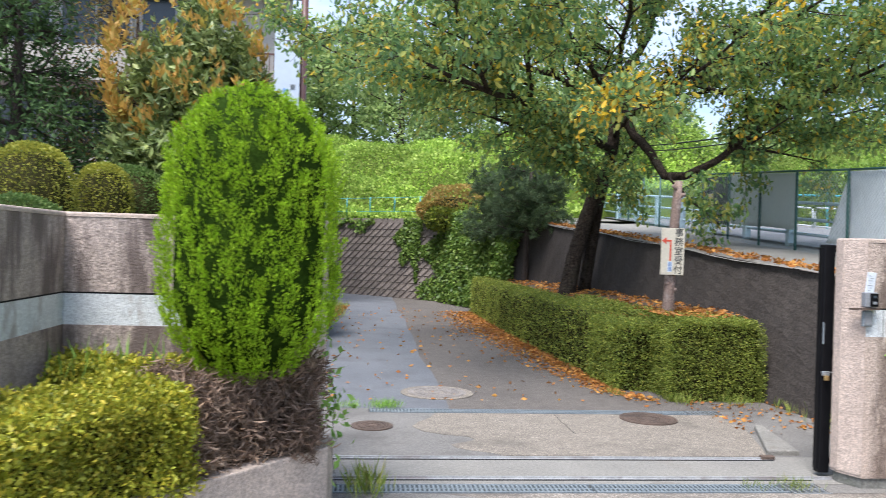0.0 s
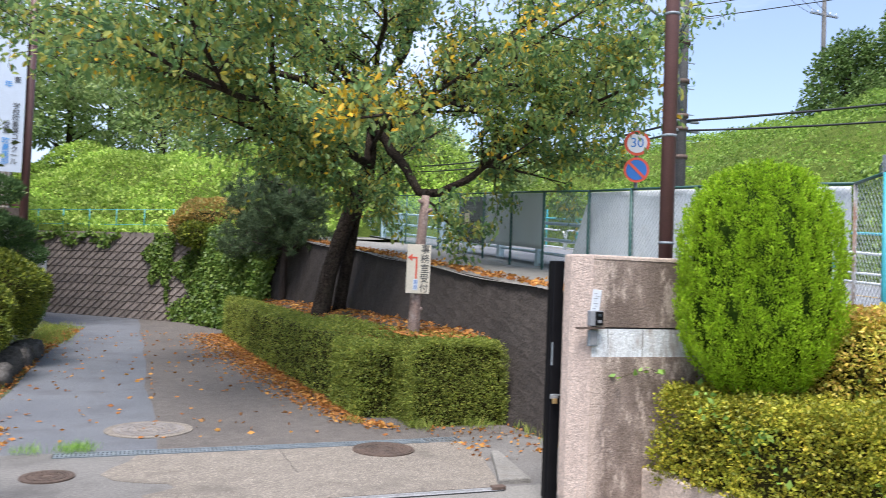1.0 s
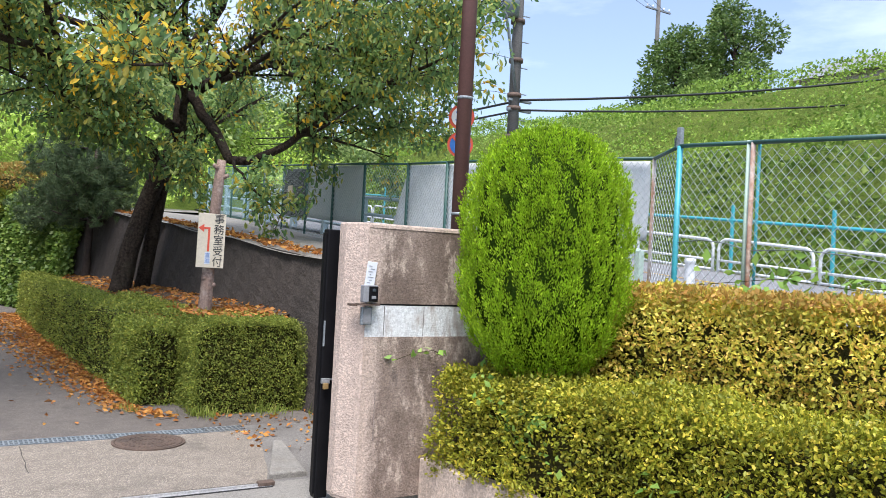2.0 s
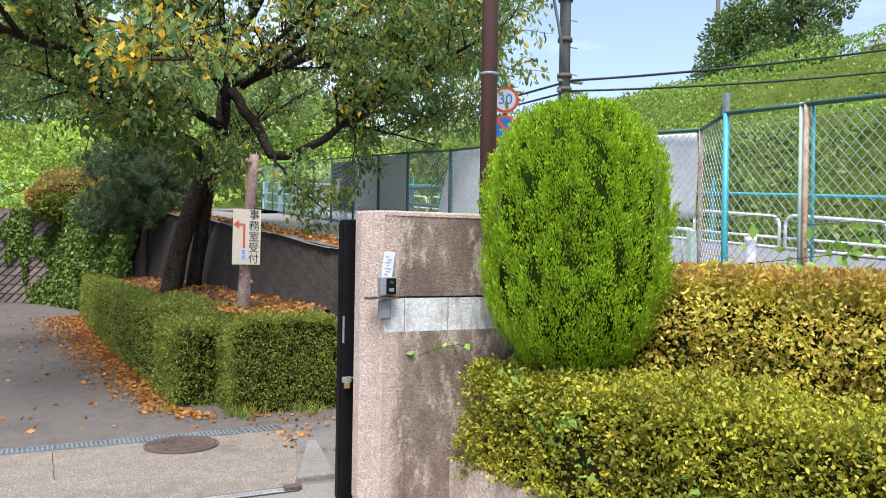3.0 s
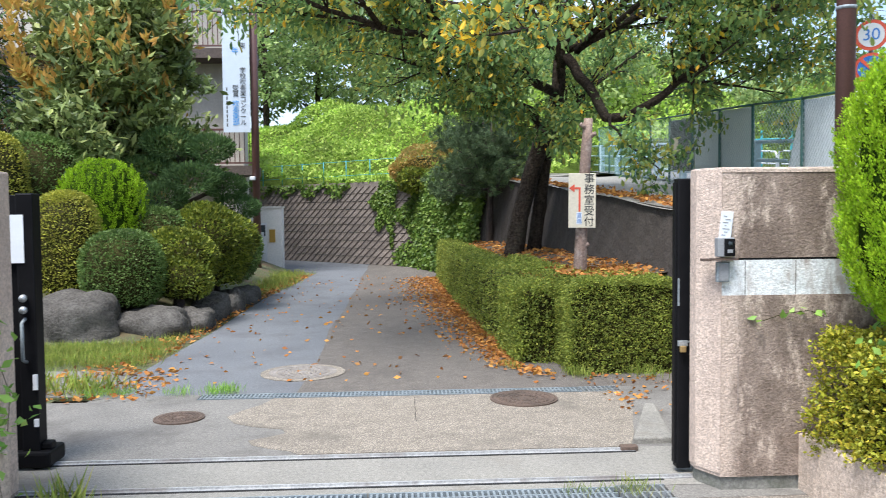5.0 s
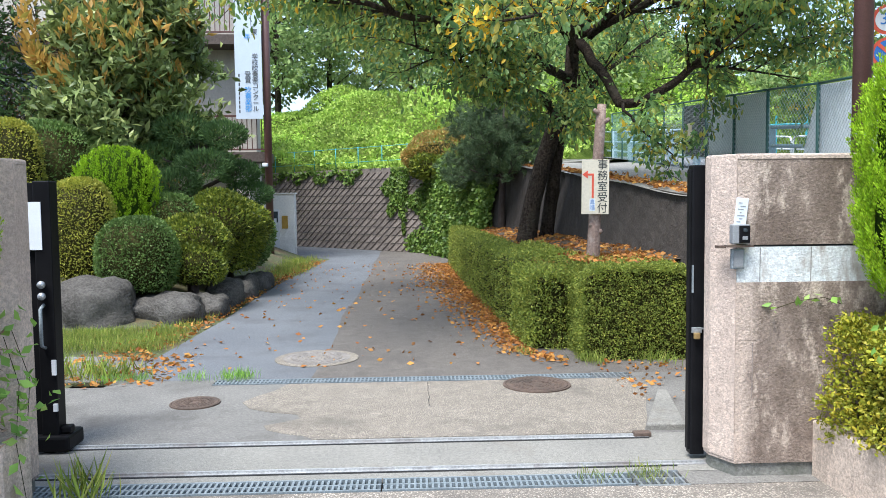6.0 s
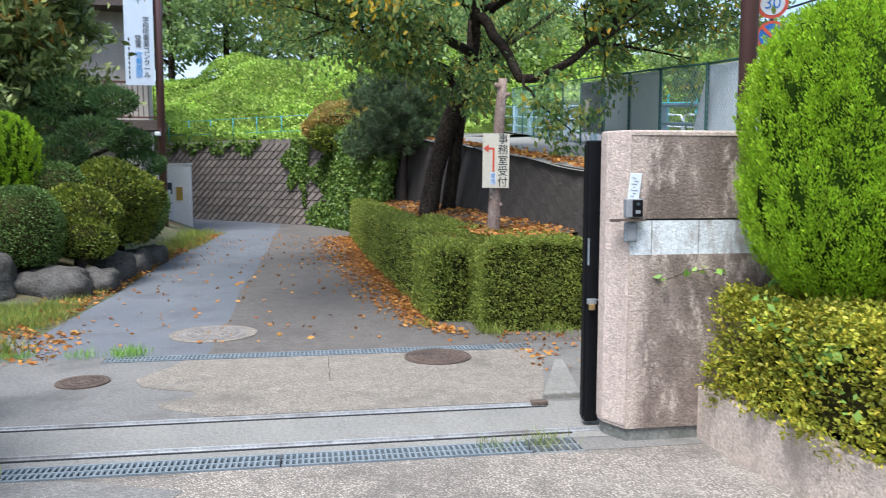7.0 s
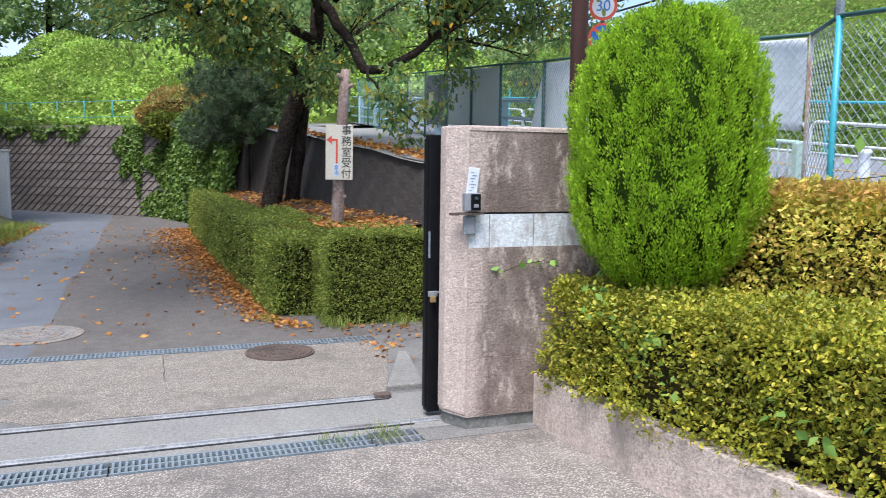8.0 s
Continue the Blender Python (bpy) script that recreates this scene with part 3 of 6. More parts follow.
def bush(name, label, centre, rx, ry, z0, z1, n, leaf, material, power=2.2, rough=0.03, group="", k=5.0, category="shrub", seed=0.0):
    b = thing(name, label, category, group)
    P, N = ball_points(n, centre, rx, ry, z0, z1, power)
    P = P + N * (lumps(P, k, rough, seed) + rng.uniform(-0.05, 0.01, n))[:, None]
    link("foliage", leaf_mesh("foliage", P, N * 0.8 + np.array([0, 0, 0.3]), leaf[0], leaf[1], 0.12, 0.7), material, b)
    bush_core(b, centre, rx, ry, z0, z1, power, 0.91 - 0.5 * rough / min(rx, ry), seed=seed)
    tube_part("stem", [([(centre[0], centre[1], z0 - 0.25), (centre[0], centre[1], z0 + 0.3)], [0.07, 0.05])], M_BARK_P, b, 6)
    return b


def structure(name, me, material, label, category):
    return tagged(link(name, me, material), label, category, kind="structure")


def flat(name, poly, z, material, label, category="ground"):
    """A thin slab of ground over a polygon, its top at z."""
    ob = part(name, prism(poly, z - 0.03, z), material, None)
    return tagged(ob, label, category, kind="structure")


def wavy(x, y0, y1, n, amount, seed):
    return [(x + amount * math.sin(k * 2.1 + seed) + amount * 0.6 * math.sin(k * 5.3 + seed * 2), y0 + (y1 - y0) * k / n) for k in range(n + 1)]


# ---- ground ----
def road_z(y):
    return 0.9 + 0.075 * y


tagged(link("ground", grid_mesh("ground", lambda u, v: (-300 + 600 * u, -200 + 700 * v, -0.05), 4, 4), M_SOIL), "bare earth under the whole place", "ground", kind="structure")
flat("pavement", [(-6, -4), (9, -4), (9, 5.56), (-6, 5.56)], 0.0, M_CONC, "pale exposed-aggregate concrete apron before the gate")
flat("asphalt_patch", [(-0.9, 5.53), (0.62, 5.53), (1.22, 5.30), (1.12, 5.02), (1.28, 4.6), (1.15, 3.4), (1.3, 2.0), (1.2, -1.0), (-3, -1.0), (-3, 5.0)], 0.004, M_CONC_G, "grey asphalt mend in the concrete apron")
flat("gate_sill", [(3.47, 5.555), (6.0, 5.555), (6.0, 5.785), (3.47, 5.785)], 0.0, M_CONC_G, "grey concrete sill under the gate wall")
flat("gate_sill", [(-3.0, 5.555), (-0.8, 5.555), (-0.8, 5.785), (-3.0, 5.785)], 0.0, M_CONC_G, "grey concrete sill under the gate wall")
flat("gate_slab", [(-1.2, 5.78), (4.9, 5.78), (4.9, 6.56), (-1.2, 6.56)], 0.0, M_CONC_S, "smooth concrete strip between the gate rails")
flat("drain_sill", [(-0.85, 8.25), (0.095, 8.25), (0.095, 8.46), (-0.85, 8.46)], 0.0, M_CONC_G, "grey concrete beside the far drain")
flat("drain_sill", [(3.905, 8.25), (5.2, 8.25), (5.2, 8.46), (3.905, 8.46)], 0.0, M_CONC_G, "grey concrete beside the far drain")
flat("driveway_concrete", [(-6, 6.56), (5.0, 6.56), (5.0, 8.25), (-6, 8.25)], 0.0, M_CONC_G, "grey concrete driveway behind the gate")
flat("concrete_patch", [(0.98, 6.72), (1.12, 6.66), (1.2, 6.57), (3.50, 6.57), (3.62, 6.9), (3.70, 7.2), (3.82, 7.6), (3.80, 7.95), (3.86, 8.24), (0.78, 8.24), (0.70, 8.0), (0.58, 7.82), (0.50, 7.62), (0.60, 7.42), (0.78, 7.30), (1.0, 7.22), (1.04, 7.10), (0.94, 7.02), (0.80, 6.93), (0.84, 6.82)], 0.004, M_PATCH, "pale rough concrete patch in the driveway")
flat("driveway_new", [(-0.85, 8.46), (0.95, 8.46)] + wavy(0.95, 9.5, 30.0, 14, 0.035, 0.4) + [(-6.0, 33.0), (-6, 27.0), (-2.0, 24.6), (-0.35, 23.2), (-0.45, 21.0), (-0.72, 16.4), (-0.70, 12.2), (-0.80, 9.6)], 0.0, M_ASPH_L, "blue-grey newer asphalt half of the driveway", "driveway")
flat("driveway_old", [(0.95, 8.46), (5.2, 8.46), (5.0, 12.0), (4.6, 26.0), (0.95, 30.0)] + wavy(0.95, 9.5, 30.0, 14, 0.035, 0.4)[::-1][1:], 0.0, M_ASPH_R, "worn brownish asphalt half of the driveway", "driveway")
flat("verge", [(-0.78, 9.4), (-0.70, 12.2), (-0.72, 16.4), (-0.45, 21.0), (-0.35, 23.2), (-2.0, 24.4), (-20, 24.4), (-20, 8.46), (-0.85, 8.46)], -0.004, M_TURF, "patchy grass verge with dry leaves", "verge")

flat("verge_paving", [(-6.0, 8.48), (-0.86, 8.48), (-0.815, 9.55), (-1.2, 9.66), (-2.2, 9.74), (-6.0, 9.8)], 0.002, M_CONC_G, "worn grey paving at the foot of the verge", "paving")

# garden mound behind the boulders
def mound(u, v):
    x = -22 + 20.8 * u
    y = 6.2 + 17.8 * v
    edge = min(1.0, max(0.0, (-1.1 - x) / 1.1)) * min(1.0, max(0.0, (y - 11.2) / 1.2))
    return (x, y, -0.02 + edge * (0.42 + 0.06 * math.sin(x * 1.3) * math.sin(y * 0.9)))


structure("garden_ground", grid_mesh("garden_ground", mound, 60, 50), M_TURF, "raised garden bed of soil and thin grass", "garden bed")

# raised bed beside the driveway
def bed(u, v):
    y = 9.85 + 14.3 * v
    x0 = 3.45 - 0.012 * (y - 9.2)
    x1 = 4.98 - 0.04 * (y - 9.2)
    x = x0 + (x1 - x0) * u
    return (x, y, 0.80 + 0.16 * math.sin(math.pi * 0.5 * u) + 0.02 * math.sin(x * 7) * math.sin(y * 5))


structure("planting_bed", grid_mesh("planting_bed", bed, 10, 60), M_SOIL, "raised bed of dark soil under the cherry tree", "planting bed")

# ---- dark retaining wall on the road side ----
TOP = [(5.55, 5.95), (5.30, 7.3), (5.18, 8.6), (5.02, 10.2), (4.88, 13.0), (4.74, 16.2), (4.3, 19.6), (3.55, 22.4), (2.75, 24.75)]
def top_at(f):
    p, _, _, _ = along(TOP, np.array([f]))
    return p[0]


def dark_wall(u, v):
    x, y = top_at(u)
    z = road_z(y) * v - 0.05 * (1 - v)
    return (x - 0.42 * (1 - v) + 0.012 * math.sin(y * 9 + v * 16), y - 0.03 * (1 - v), z)


structure("retaining_wall_road", grid_mesh("retaining_wall_road", dark_wall, 90, 14), M_WALL_DARK, "dark stained sloping concrete retaining wall", "retaining wall")


def upper(u, v):
    f = v * 1.3
    x, y = top_at(min(f, 1.0))
    if f > 1.0:
        x, y = x + (f - 1) * 10, y + (f - 1) * 120
    w = u * u
    return (x - 0.06 * (1 - u) + w * 13.0, y, road_z(y) + 0.02 * math.sin(x * 3 + y * 2) * (1 - u))


structure("upper_ground", grid_mesh("upper_ground", upper, 12, 40), M_CONC_S, "pale concrete verge with leaves above the retaining wall", "verge")
structure("road", grid_mesh("road", lambda u, v: (7.55 + 5.2 * u, 1.0 + 69 * v, road_z(1.0 + 69 * v) + 0.05), 4, 20), M_ROAD, "grey asphalt road climbing beside the school", "road")
structure("road_line", grid_mesh("road_line", lambda u, v: (10.05 + 0.12 * u, 1.0 + 69 * v, road_z(1.0 + 69 * v) + 0.056), 1, 20), M_GOLD, "yellow centre line on the road", "road marking")

# ---- block retaining wall at the end of the drive ----
A, B = Vector((3.05, 24.35, 0)), Vector((-7.5, 34.7, 0))
U = (B - A).normalized()
BACK = Vector((-U.y, U.x, 0))
if BACK.y < 0:
    BACK = -BACK
WALL_H, BATTER = 2.62, 0.35
WLEN = (B - A).length


def wall_pt(s, h, out=0.0):
    """A place on the battered face: s along, h up the slope, out from the face."""
    return A + U * s + BACK * (BATTER * h / WALL_H - out) + Vector((0, 0, h + out * 0.13))


structure("retaining_wall_end", grid_mesh("retaining_wall_end", lambda u, v: tuple(wall_pt(u * WLEN - 0.2, v * WALL_H)), 20, 4), M_BLOCK_GAP, "brown block retaining wall at the end of the drive", "retaining wall")


def hill(u, v):
    s = -5.0 + (WLEN + 22.0) * u
    d = v * 30.0
    q = A + U * s + BACK * (BATTER + d)
    rise = 2.55 + 5.2 * min(1.0, max(0.0, (s + 5.0) / 5.0)) * (1 - math.exp(-((d / 9.5) ** 1.35))) + 0.35 * math.sin(s * 0.8 + d * 0.5) * min(1, d / 3)
    return (q.x, q.y, rise)


structure("hillside", grid_mesh("hillside", hill, 60, 30), M_BANK, "steep hillside above the block wall", "hillside")


def hill_r(u, v):
    y = -6 + 86 * v
    d = u * 16
    z = road_z(y) - 0.1 + (7.4 - 0.6 * road_z(y)) * (1 - math.exp(-((d / 6.0) ** 1.4))) + 0.4 * math.sin(y * 0.5 + d * 0.7) * min(1, d / 3)
    return (13.2 + d + 0.05 * y, y, z)


structure("hillside_road", grid_mesh("hillside_road", hill_r, 30, 70), M_BANK, "green bank beyond the road", "hillside")

# ---- gate walls ----
BAND0, BAND1, PTOP = 1.145, 1.35, 1.885


def gate_wall(name, poly, label, face=None):
    """A plastered wall: mossy foot, three courses and the white band, each its own piece."""
    w = tagged(new(name), label, "gate wall", kind="structure")
    face = face or M_PLASTER_D
    c = Vector((sum(p[0] for p in poly) / len(poly), sum(p[1] for p in poly) / len(poly), 0))
    def inset(d):
        out = []
        n = len(poly)
        for i in range(n):
            a, b, e = Vector(poly[i - 1]), Vector(poly[i]), Vector(poly[(i + 1) % n])
            n1 = Vector((-(b - a).y, (b - a).x)).normalized()
            n2 = Vector((-(e - b).y, (e - b).x)).normalized()
            m = (n1 + n2)
            out.append(tuple(b + m * (d / max(0.3, 1 + n1.dot(n2)))))
        return out
    part("foot", prism(inset(0.014), 0.0, 0.10), M_MOSSY, w, "mossy concrete foot")
    part("lower_course", prism(poly, 0.08, 0.45), face, w)
    part("groove", prism(inset(0.001), 0.448, 0.460), face, w)
    part("middle_course", prism(poly, 0.458, 0.80), face, w)
    part("groove", prism(inset(0.001), 0.798, 0.810), face, w)
    part("upper_course", prism(poly, 0.808, BAND0), face, w)
    part("white_band", prism(inset(0.004), BAND0, BAND1), M_WHITE_BAND, w, "white painted band with dark drips")
    part("band_shadow_joint", prism(inset(0.010), BAND1, BAND1 + 0.012), M_DARK, w)
    part("top_course", prism(inset(0.0), BAND1 + 0.012, PTOP - 0.03), face, w)
    part("coping", prism(inset(-0.004), PTOP - 0.03, PTOP, 0.012), M_PLASTER, w, "pale worn coping")
    return w


wall_r = gate_wall("gate_wall_1", [(3.763, 5.66), (5.05, 5.66), (5.05, 5.92), (3.678, 5.92), (3.678, 5.83)], "stained pinkish plaster gate wall with a white band", M_PLASTER_W)
# unstained pale strip at the chamfered end
part("pale_end", prism([(3.759, 5.656), (3.764, 5.664), (3.682, 5.832), (3.682, 5.922), (3.673, 5.922), (3.673, 5.827)], 0.10, PTOP - 0.028), M_PLASTER, wall_r, "clean pale plaster end")
for x in (3.90, 4.20):
    part("band_joint", boxes((x, x + 0.003, 5.661, 5.668, BAND0 + 0.004, BAND1 - 0.004)), M_MOSSY, wall_r, "dark upright joint in the band")
for x in (3.86, 4.34):
    part("plaster_joint", boxes((x, x + 0.005, 5.657, 5.664, 0.47, 0.79)), M_PLASTER_D, wall_r)
wall_l = gate_wall("gate_wall_2", [(-1.95, 5.45), (-0.340, 5.45), (-0.255, 5.56), (-0.255, 5.71), (-2.21, 5.71)], "stained plaster gate wall with a white band", M_PLASTER_L)
part("pale_end", prism([(-0.337, 5.446), (-0.251, 5.557), (-0.251, 5.712), (-0.259, 5.712), (-0.259, 5.562), (-0.341, 5.454)], 0.10, PTOP - 0.028), M_PLASTER, wall_l, "clean pale plaster end")
gate_wall("gate_wall_3", [(-2.21, 5.70), (-2.17, 2.6), (-1.91, 2.6), (-1.955, 5.43), (-1.955, 5.70)], "stained plaster wing wall with a white band", M_PLASTER_L)

# ---- planters ----
def planter(name, line, back, label, height=0.33):
    """A low wall along a line, filled with soil."""
    p = tagged(new(name), label, "planter", kind="structure")
    pts, nr, _, _ = along(line, np.linspace(0, 1, 30))
    th = 0.12
    poly = [tuple(q) for q in pts] + [tuple(q + n * th) for q, n in zip(pts[::-1], nr[::-1])]
    part("kerb_wall", prism(poly, 0.0, height, 0.01), M_PLANTER, p)
    part("soil", prism([tuple(q + n * th * 1.0) for q, n in zip(pts, nr)] + back, 0.0, height - 0.04), M_SOIL, p)
    return p


PL_R = [(4.23, 5.66), (4.25, 5.2), (4.34, 4.5), (4.52, 3.5), (4.9, 2.4), (5.6, 1.2), (6.6, 0.2)]
PL_L = [(-1.50, 2.4), (-1.40, 3.2), (-1.22, 3.85), (-0.93, 4.31), (-0.55, 4.80), (-0.20, 5.20), (-0.17, 5.45)]
planter("planter_1", PL_R, [(8.0, 0.2), (6.3, 2.6), (6.1, 5.66)], "low pink-grey concrete planter wall")
planter("planter_2", PL_L, [(-1.9, 5.45), (-1.9, 2.4)], "low pink-grey concrete planter wall with vines", 0.41)

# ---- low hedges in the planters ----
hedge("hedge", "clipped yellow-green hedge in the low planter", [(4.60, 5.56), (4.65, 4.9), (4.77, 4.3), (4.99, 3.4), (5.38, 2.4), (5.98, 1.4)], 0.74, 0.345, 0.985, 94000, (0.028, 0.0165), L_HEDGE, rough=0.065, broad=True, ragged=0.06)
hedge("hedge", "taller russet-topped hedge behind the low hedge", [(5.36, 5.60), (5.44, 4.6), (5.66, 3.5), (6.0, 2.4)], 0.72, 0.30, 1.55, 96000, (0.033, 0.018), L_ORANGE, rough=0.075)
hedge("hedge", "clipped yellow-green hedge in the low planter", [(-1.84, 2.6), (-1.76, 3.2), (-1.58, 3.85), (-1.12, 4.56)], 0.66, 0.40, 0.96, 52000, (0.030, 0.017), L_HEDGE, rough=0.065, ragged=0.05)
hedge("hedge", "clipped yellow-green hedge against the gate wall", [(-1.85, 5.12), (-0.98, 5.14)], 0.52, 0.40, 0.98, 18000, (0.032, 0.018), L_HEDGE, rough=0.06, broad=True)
hedge("hedge_end", "withered brown end of the planter hedge", [(-1.08, 4.66), (-0.76, 4.98), (-0.38, 5.28)], 0.46, 0.42, 0.93, 26000, (0.075, 0.009), M_DEAD, rough=0.13, core=M_STAKE)


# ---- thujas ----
# near-black green: the shade deep between the sprays, put into the colour
M_THUJA_CORE = surface("thuja_inside_shade", (0.016, 0.034, 0.004), (0.028, 0.055, 0.006), scale=9, grain=30, bump=0.8, depth=0.03, gloss=0.03)


def thuja(name, label, centre, r, z0, z1, plumes=1900, leaf=0.020):
    """A rounded column of upright feathery sprays, each a flat fan, in shaggy vertical locks."""
    t = thing(name, label, "thuja")
    n = plumes
    u = np.clip((np.arange(n) + 0.5) / n + rng.normal(0, 0.012, n), 0, 0.995)
    a = np.arange(n) * 2.39996 + rng.normal(0, 0.12, n)

    def prof(q):
        q = np.asarray(q, float)
        return np.where(q < 0.28, 0.48 + 0.52 * np.sin(np.clip(q / 0.28, 0, 1) * math.pi / 2), np.where(q > 0.60, np.clip(1 - (np.clip(q - 0.60, 0, 1) / 0.402) ** 2.3, 0, 1) ** 0.5, 1.0))

    # vertical locks: ridges and furrows round the bush that wander with height
    lock = np.sin(a * 13 + 2.2 * np.sin(u * 7 + a) + u * 5) * 0.5 + np.sin(a * 29 + u * 17) * 0.35 + np.sin(u * 21 + a * 5) * 0.4
    rad = prof(u) * r * (0.925 + 0.055 * lock + rng.uniform(-0.05, 0.03, n))
    outw = np.column_stack([np.cos(a), np.sin(a), np.zeros(n)])
    crown = np.clip((u - 0.68) / 0.32, 0, 1)
    root = np.column_stack([centre[0] + rad * np.cos(a), centre[1] + rad * np.sin(a), z0 + u * (z1 - z0 - 0.13) - 0.05])
    axis = unit(outw * (0.20 - 0.12 * crown + 0.25 * np.clip(0.2 - u, 0, 1))[:, None] + np.array([0, 0, 1.0]) + rng.normal(0, 0.12, (n, 3)))
    tang = unit(np.cross(axis, outw) + outw * rng.normal(0, 0.5, (n, 1)))
    tlen = rng.uniform(0.10, 0.165, n) * (1 - 0.35 * crown) * (r / 0.55) ** 0.5
    m = 62
    k = rng.random((n, m)) ** 0.8
    side = rng.uniform(-1, 1, (n, m))
    width = 0.004 + 0.031 * np.sin(np.clip(0.10 + 0.80 * k, 0, 1) * math.pi) ** 0.7
    P = root[:, None, :] + axis[:, None, :] * (k * tlen[:, None])[:, :, None] + tang[:, None, :] * (side * width)[:, :, None] + outw[:, None, :] * rng.normal(0.004, 0.006, (n, m, 1))
    D = axis[:, None, :] + tang[:, None, :] * (side * 0.75)[:, :, None] + outw[:, None, :] * 0.18
    link("foliage", leaf_mesh("foliage", P.reshape(-1, 3), D.reshape(-1, 3), leaf, leaf * 0.36, 0.05, 0.16), L_THUJA, t)
    # solid core, coloured dark to read as shaded gaps between plumes
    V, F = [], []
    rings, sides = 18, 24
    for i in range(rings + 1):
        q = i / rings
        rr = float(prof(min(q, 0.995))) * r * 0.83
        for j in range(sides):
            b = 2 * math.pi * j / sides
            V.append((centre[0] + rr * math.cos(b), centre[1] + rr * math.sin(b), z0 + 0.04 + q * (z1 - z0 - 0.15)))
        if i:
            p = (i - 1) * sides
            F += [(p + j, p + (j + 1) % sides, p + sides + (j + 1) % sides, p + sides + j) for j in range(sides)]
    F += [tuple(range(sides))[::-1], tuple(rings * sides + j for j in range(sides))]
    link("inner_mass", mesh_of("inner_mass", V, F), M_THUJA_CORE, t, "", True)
    tube_part("trunk", [([(centre[0], centre[1], z0 - 0.55), (centre[0] + 0.02, centre[1], z0 + 0.5)], [0.09, 0.07])], M_BARK_P, t, 8)
    return t


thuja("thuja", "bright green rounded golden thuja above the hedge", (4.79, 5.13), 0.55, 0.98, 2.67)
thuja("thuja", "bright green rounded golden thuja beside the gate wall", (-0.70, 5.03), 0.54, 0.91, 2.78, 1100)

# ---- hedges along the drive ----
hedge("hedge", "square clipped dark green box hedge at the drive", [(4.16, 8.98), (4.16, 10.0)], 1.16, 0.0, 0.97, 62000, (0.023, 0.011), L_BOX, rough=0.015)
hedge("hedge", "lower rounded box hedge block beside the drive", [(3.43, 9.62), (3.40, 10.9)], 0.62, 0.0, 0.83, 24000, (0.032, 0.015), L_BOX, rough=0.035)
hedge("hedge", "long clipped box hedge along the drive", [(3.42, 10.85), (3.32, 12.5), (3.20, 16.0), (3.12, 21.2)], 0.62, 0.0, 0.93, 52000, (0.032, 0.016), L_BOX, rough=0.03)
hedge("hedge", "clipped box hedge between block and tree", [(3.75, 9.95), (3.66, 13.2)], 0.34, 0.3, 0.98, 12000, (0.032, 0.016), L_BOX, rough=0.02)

# ---- cherry tree ----
def limb(p0, p1, sag, n=8, wob=0.06):
    p0, p1 = Vector(p0), Vector(p1)
    L = (p1 - p0).length
    out = []
    off = Vector((0, 0, 0))
    for i in range(n + 1):
        f = i / n
        off += Vector(rng.normal(0, wob * L / n, 3)) if 0 < i < n else Vector((0, 0, 0))
        out.append(p0.lerp(p1, f) + Vector((0, 0, sag * 4 * f * (1 - f))) + off)
    return out


def branching(rows, twigs, path, r0, r1, level, spread=0.8, length=2.2, up=0.15, every=2, start=0.25, flat_z=1.0):
    n = len(path) - 1
    rows.append((path, [r0 + (r1 - r0) * i / n for i in range(n + 1)]))
    if level == 0:
        twigs.append(path)
        return
    for i in range(max(1, int(start * n)), n + 1):
        for _ in range(every):
            d = (path[i] - path[i - 1]).normalized()
            side = Vector(rng.normal(0, 1, 3))
            side -= d * side.dot(d)
            side.z *= flat_z
            side.normalize()
            aim = (d * 0.7 + side * spread + Vector((0, 0, up))).normalized()
            L = length * rng.uniform(0.55, 1.1)
            rr = (r0 + (r1 - r0) * i / n)
            sub = limb(path[i], path[i] + aim * L, rng.uniform(-0.05, 0.08) * L, 4 if level > 1 else 3, 0.10)
            branching(rows, twigs, sub, max(rr * 0.5, 0.005), max(rr * 0.18, 0.003), level - 1, spread, length * 0.5, up * 0.4, every, 0.3, flat_z)


def tree_leaves(twigs, per, length, width, droop, scatter):
    P, D = [], []
    for t in twigs:
        p = np.array([tuple(q) for q in t])
        f = rng.random(per) * (len(p) - 1)
        k = np.minimum(f.astype(int), len(p) - 2)
        q = p[k] + (p[k + 1] - p[k]) * (f - k)[:, None]
        P.append(q + rng.normal(0, scatter, (per, 3)))
        D.append((p[k + 1] - p[k]) * 0.6 / max(0.1, np.linalg.norm(p[-1] - p[0])) + np.array([0, 0, -droop]))
    return np.concatenate(P), np.concatenate(D)


def bough_line(pts, per=3, wob=0.05):
    """A limb bent through given points, with small kinks between them."""
    out = [Vector(pts[0])]
    for p, q in zip(pts[:-1], pts[1:]):
        p, q = Vector(p), Vector(q)
        for i in range(1, per + 1):
            j = Vector(rng.normal(0, wob * (q - p).length / per, 3)) if i < per else Vector((0, 0, 0))
            out.append(p.lerp(q, i / per) + j)
    return out


cherry = thing("cherry_tree", "spreading old cherry tree, leaves turning yellow", "tree")
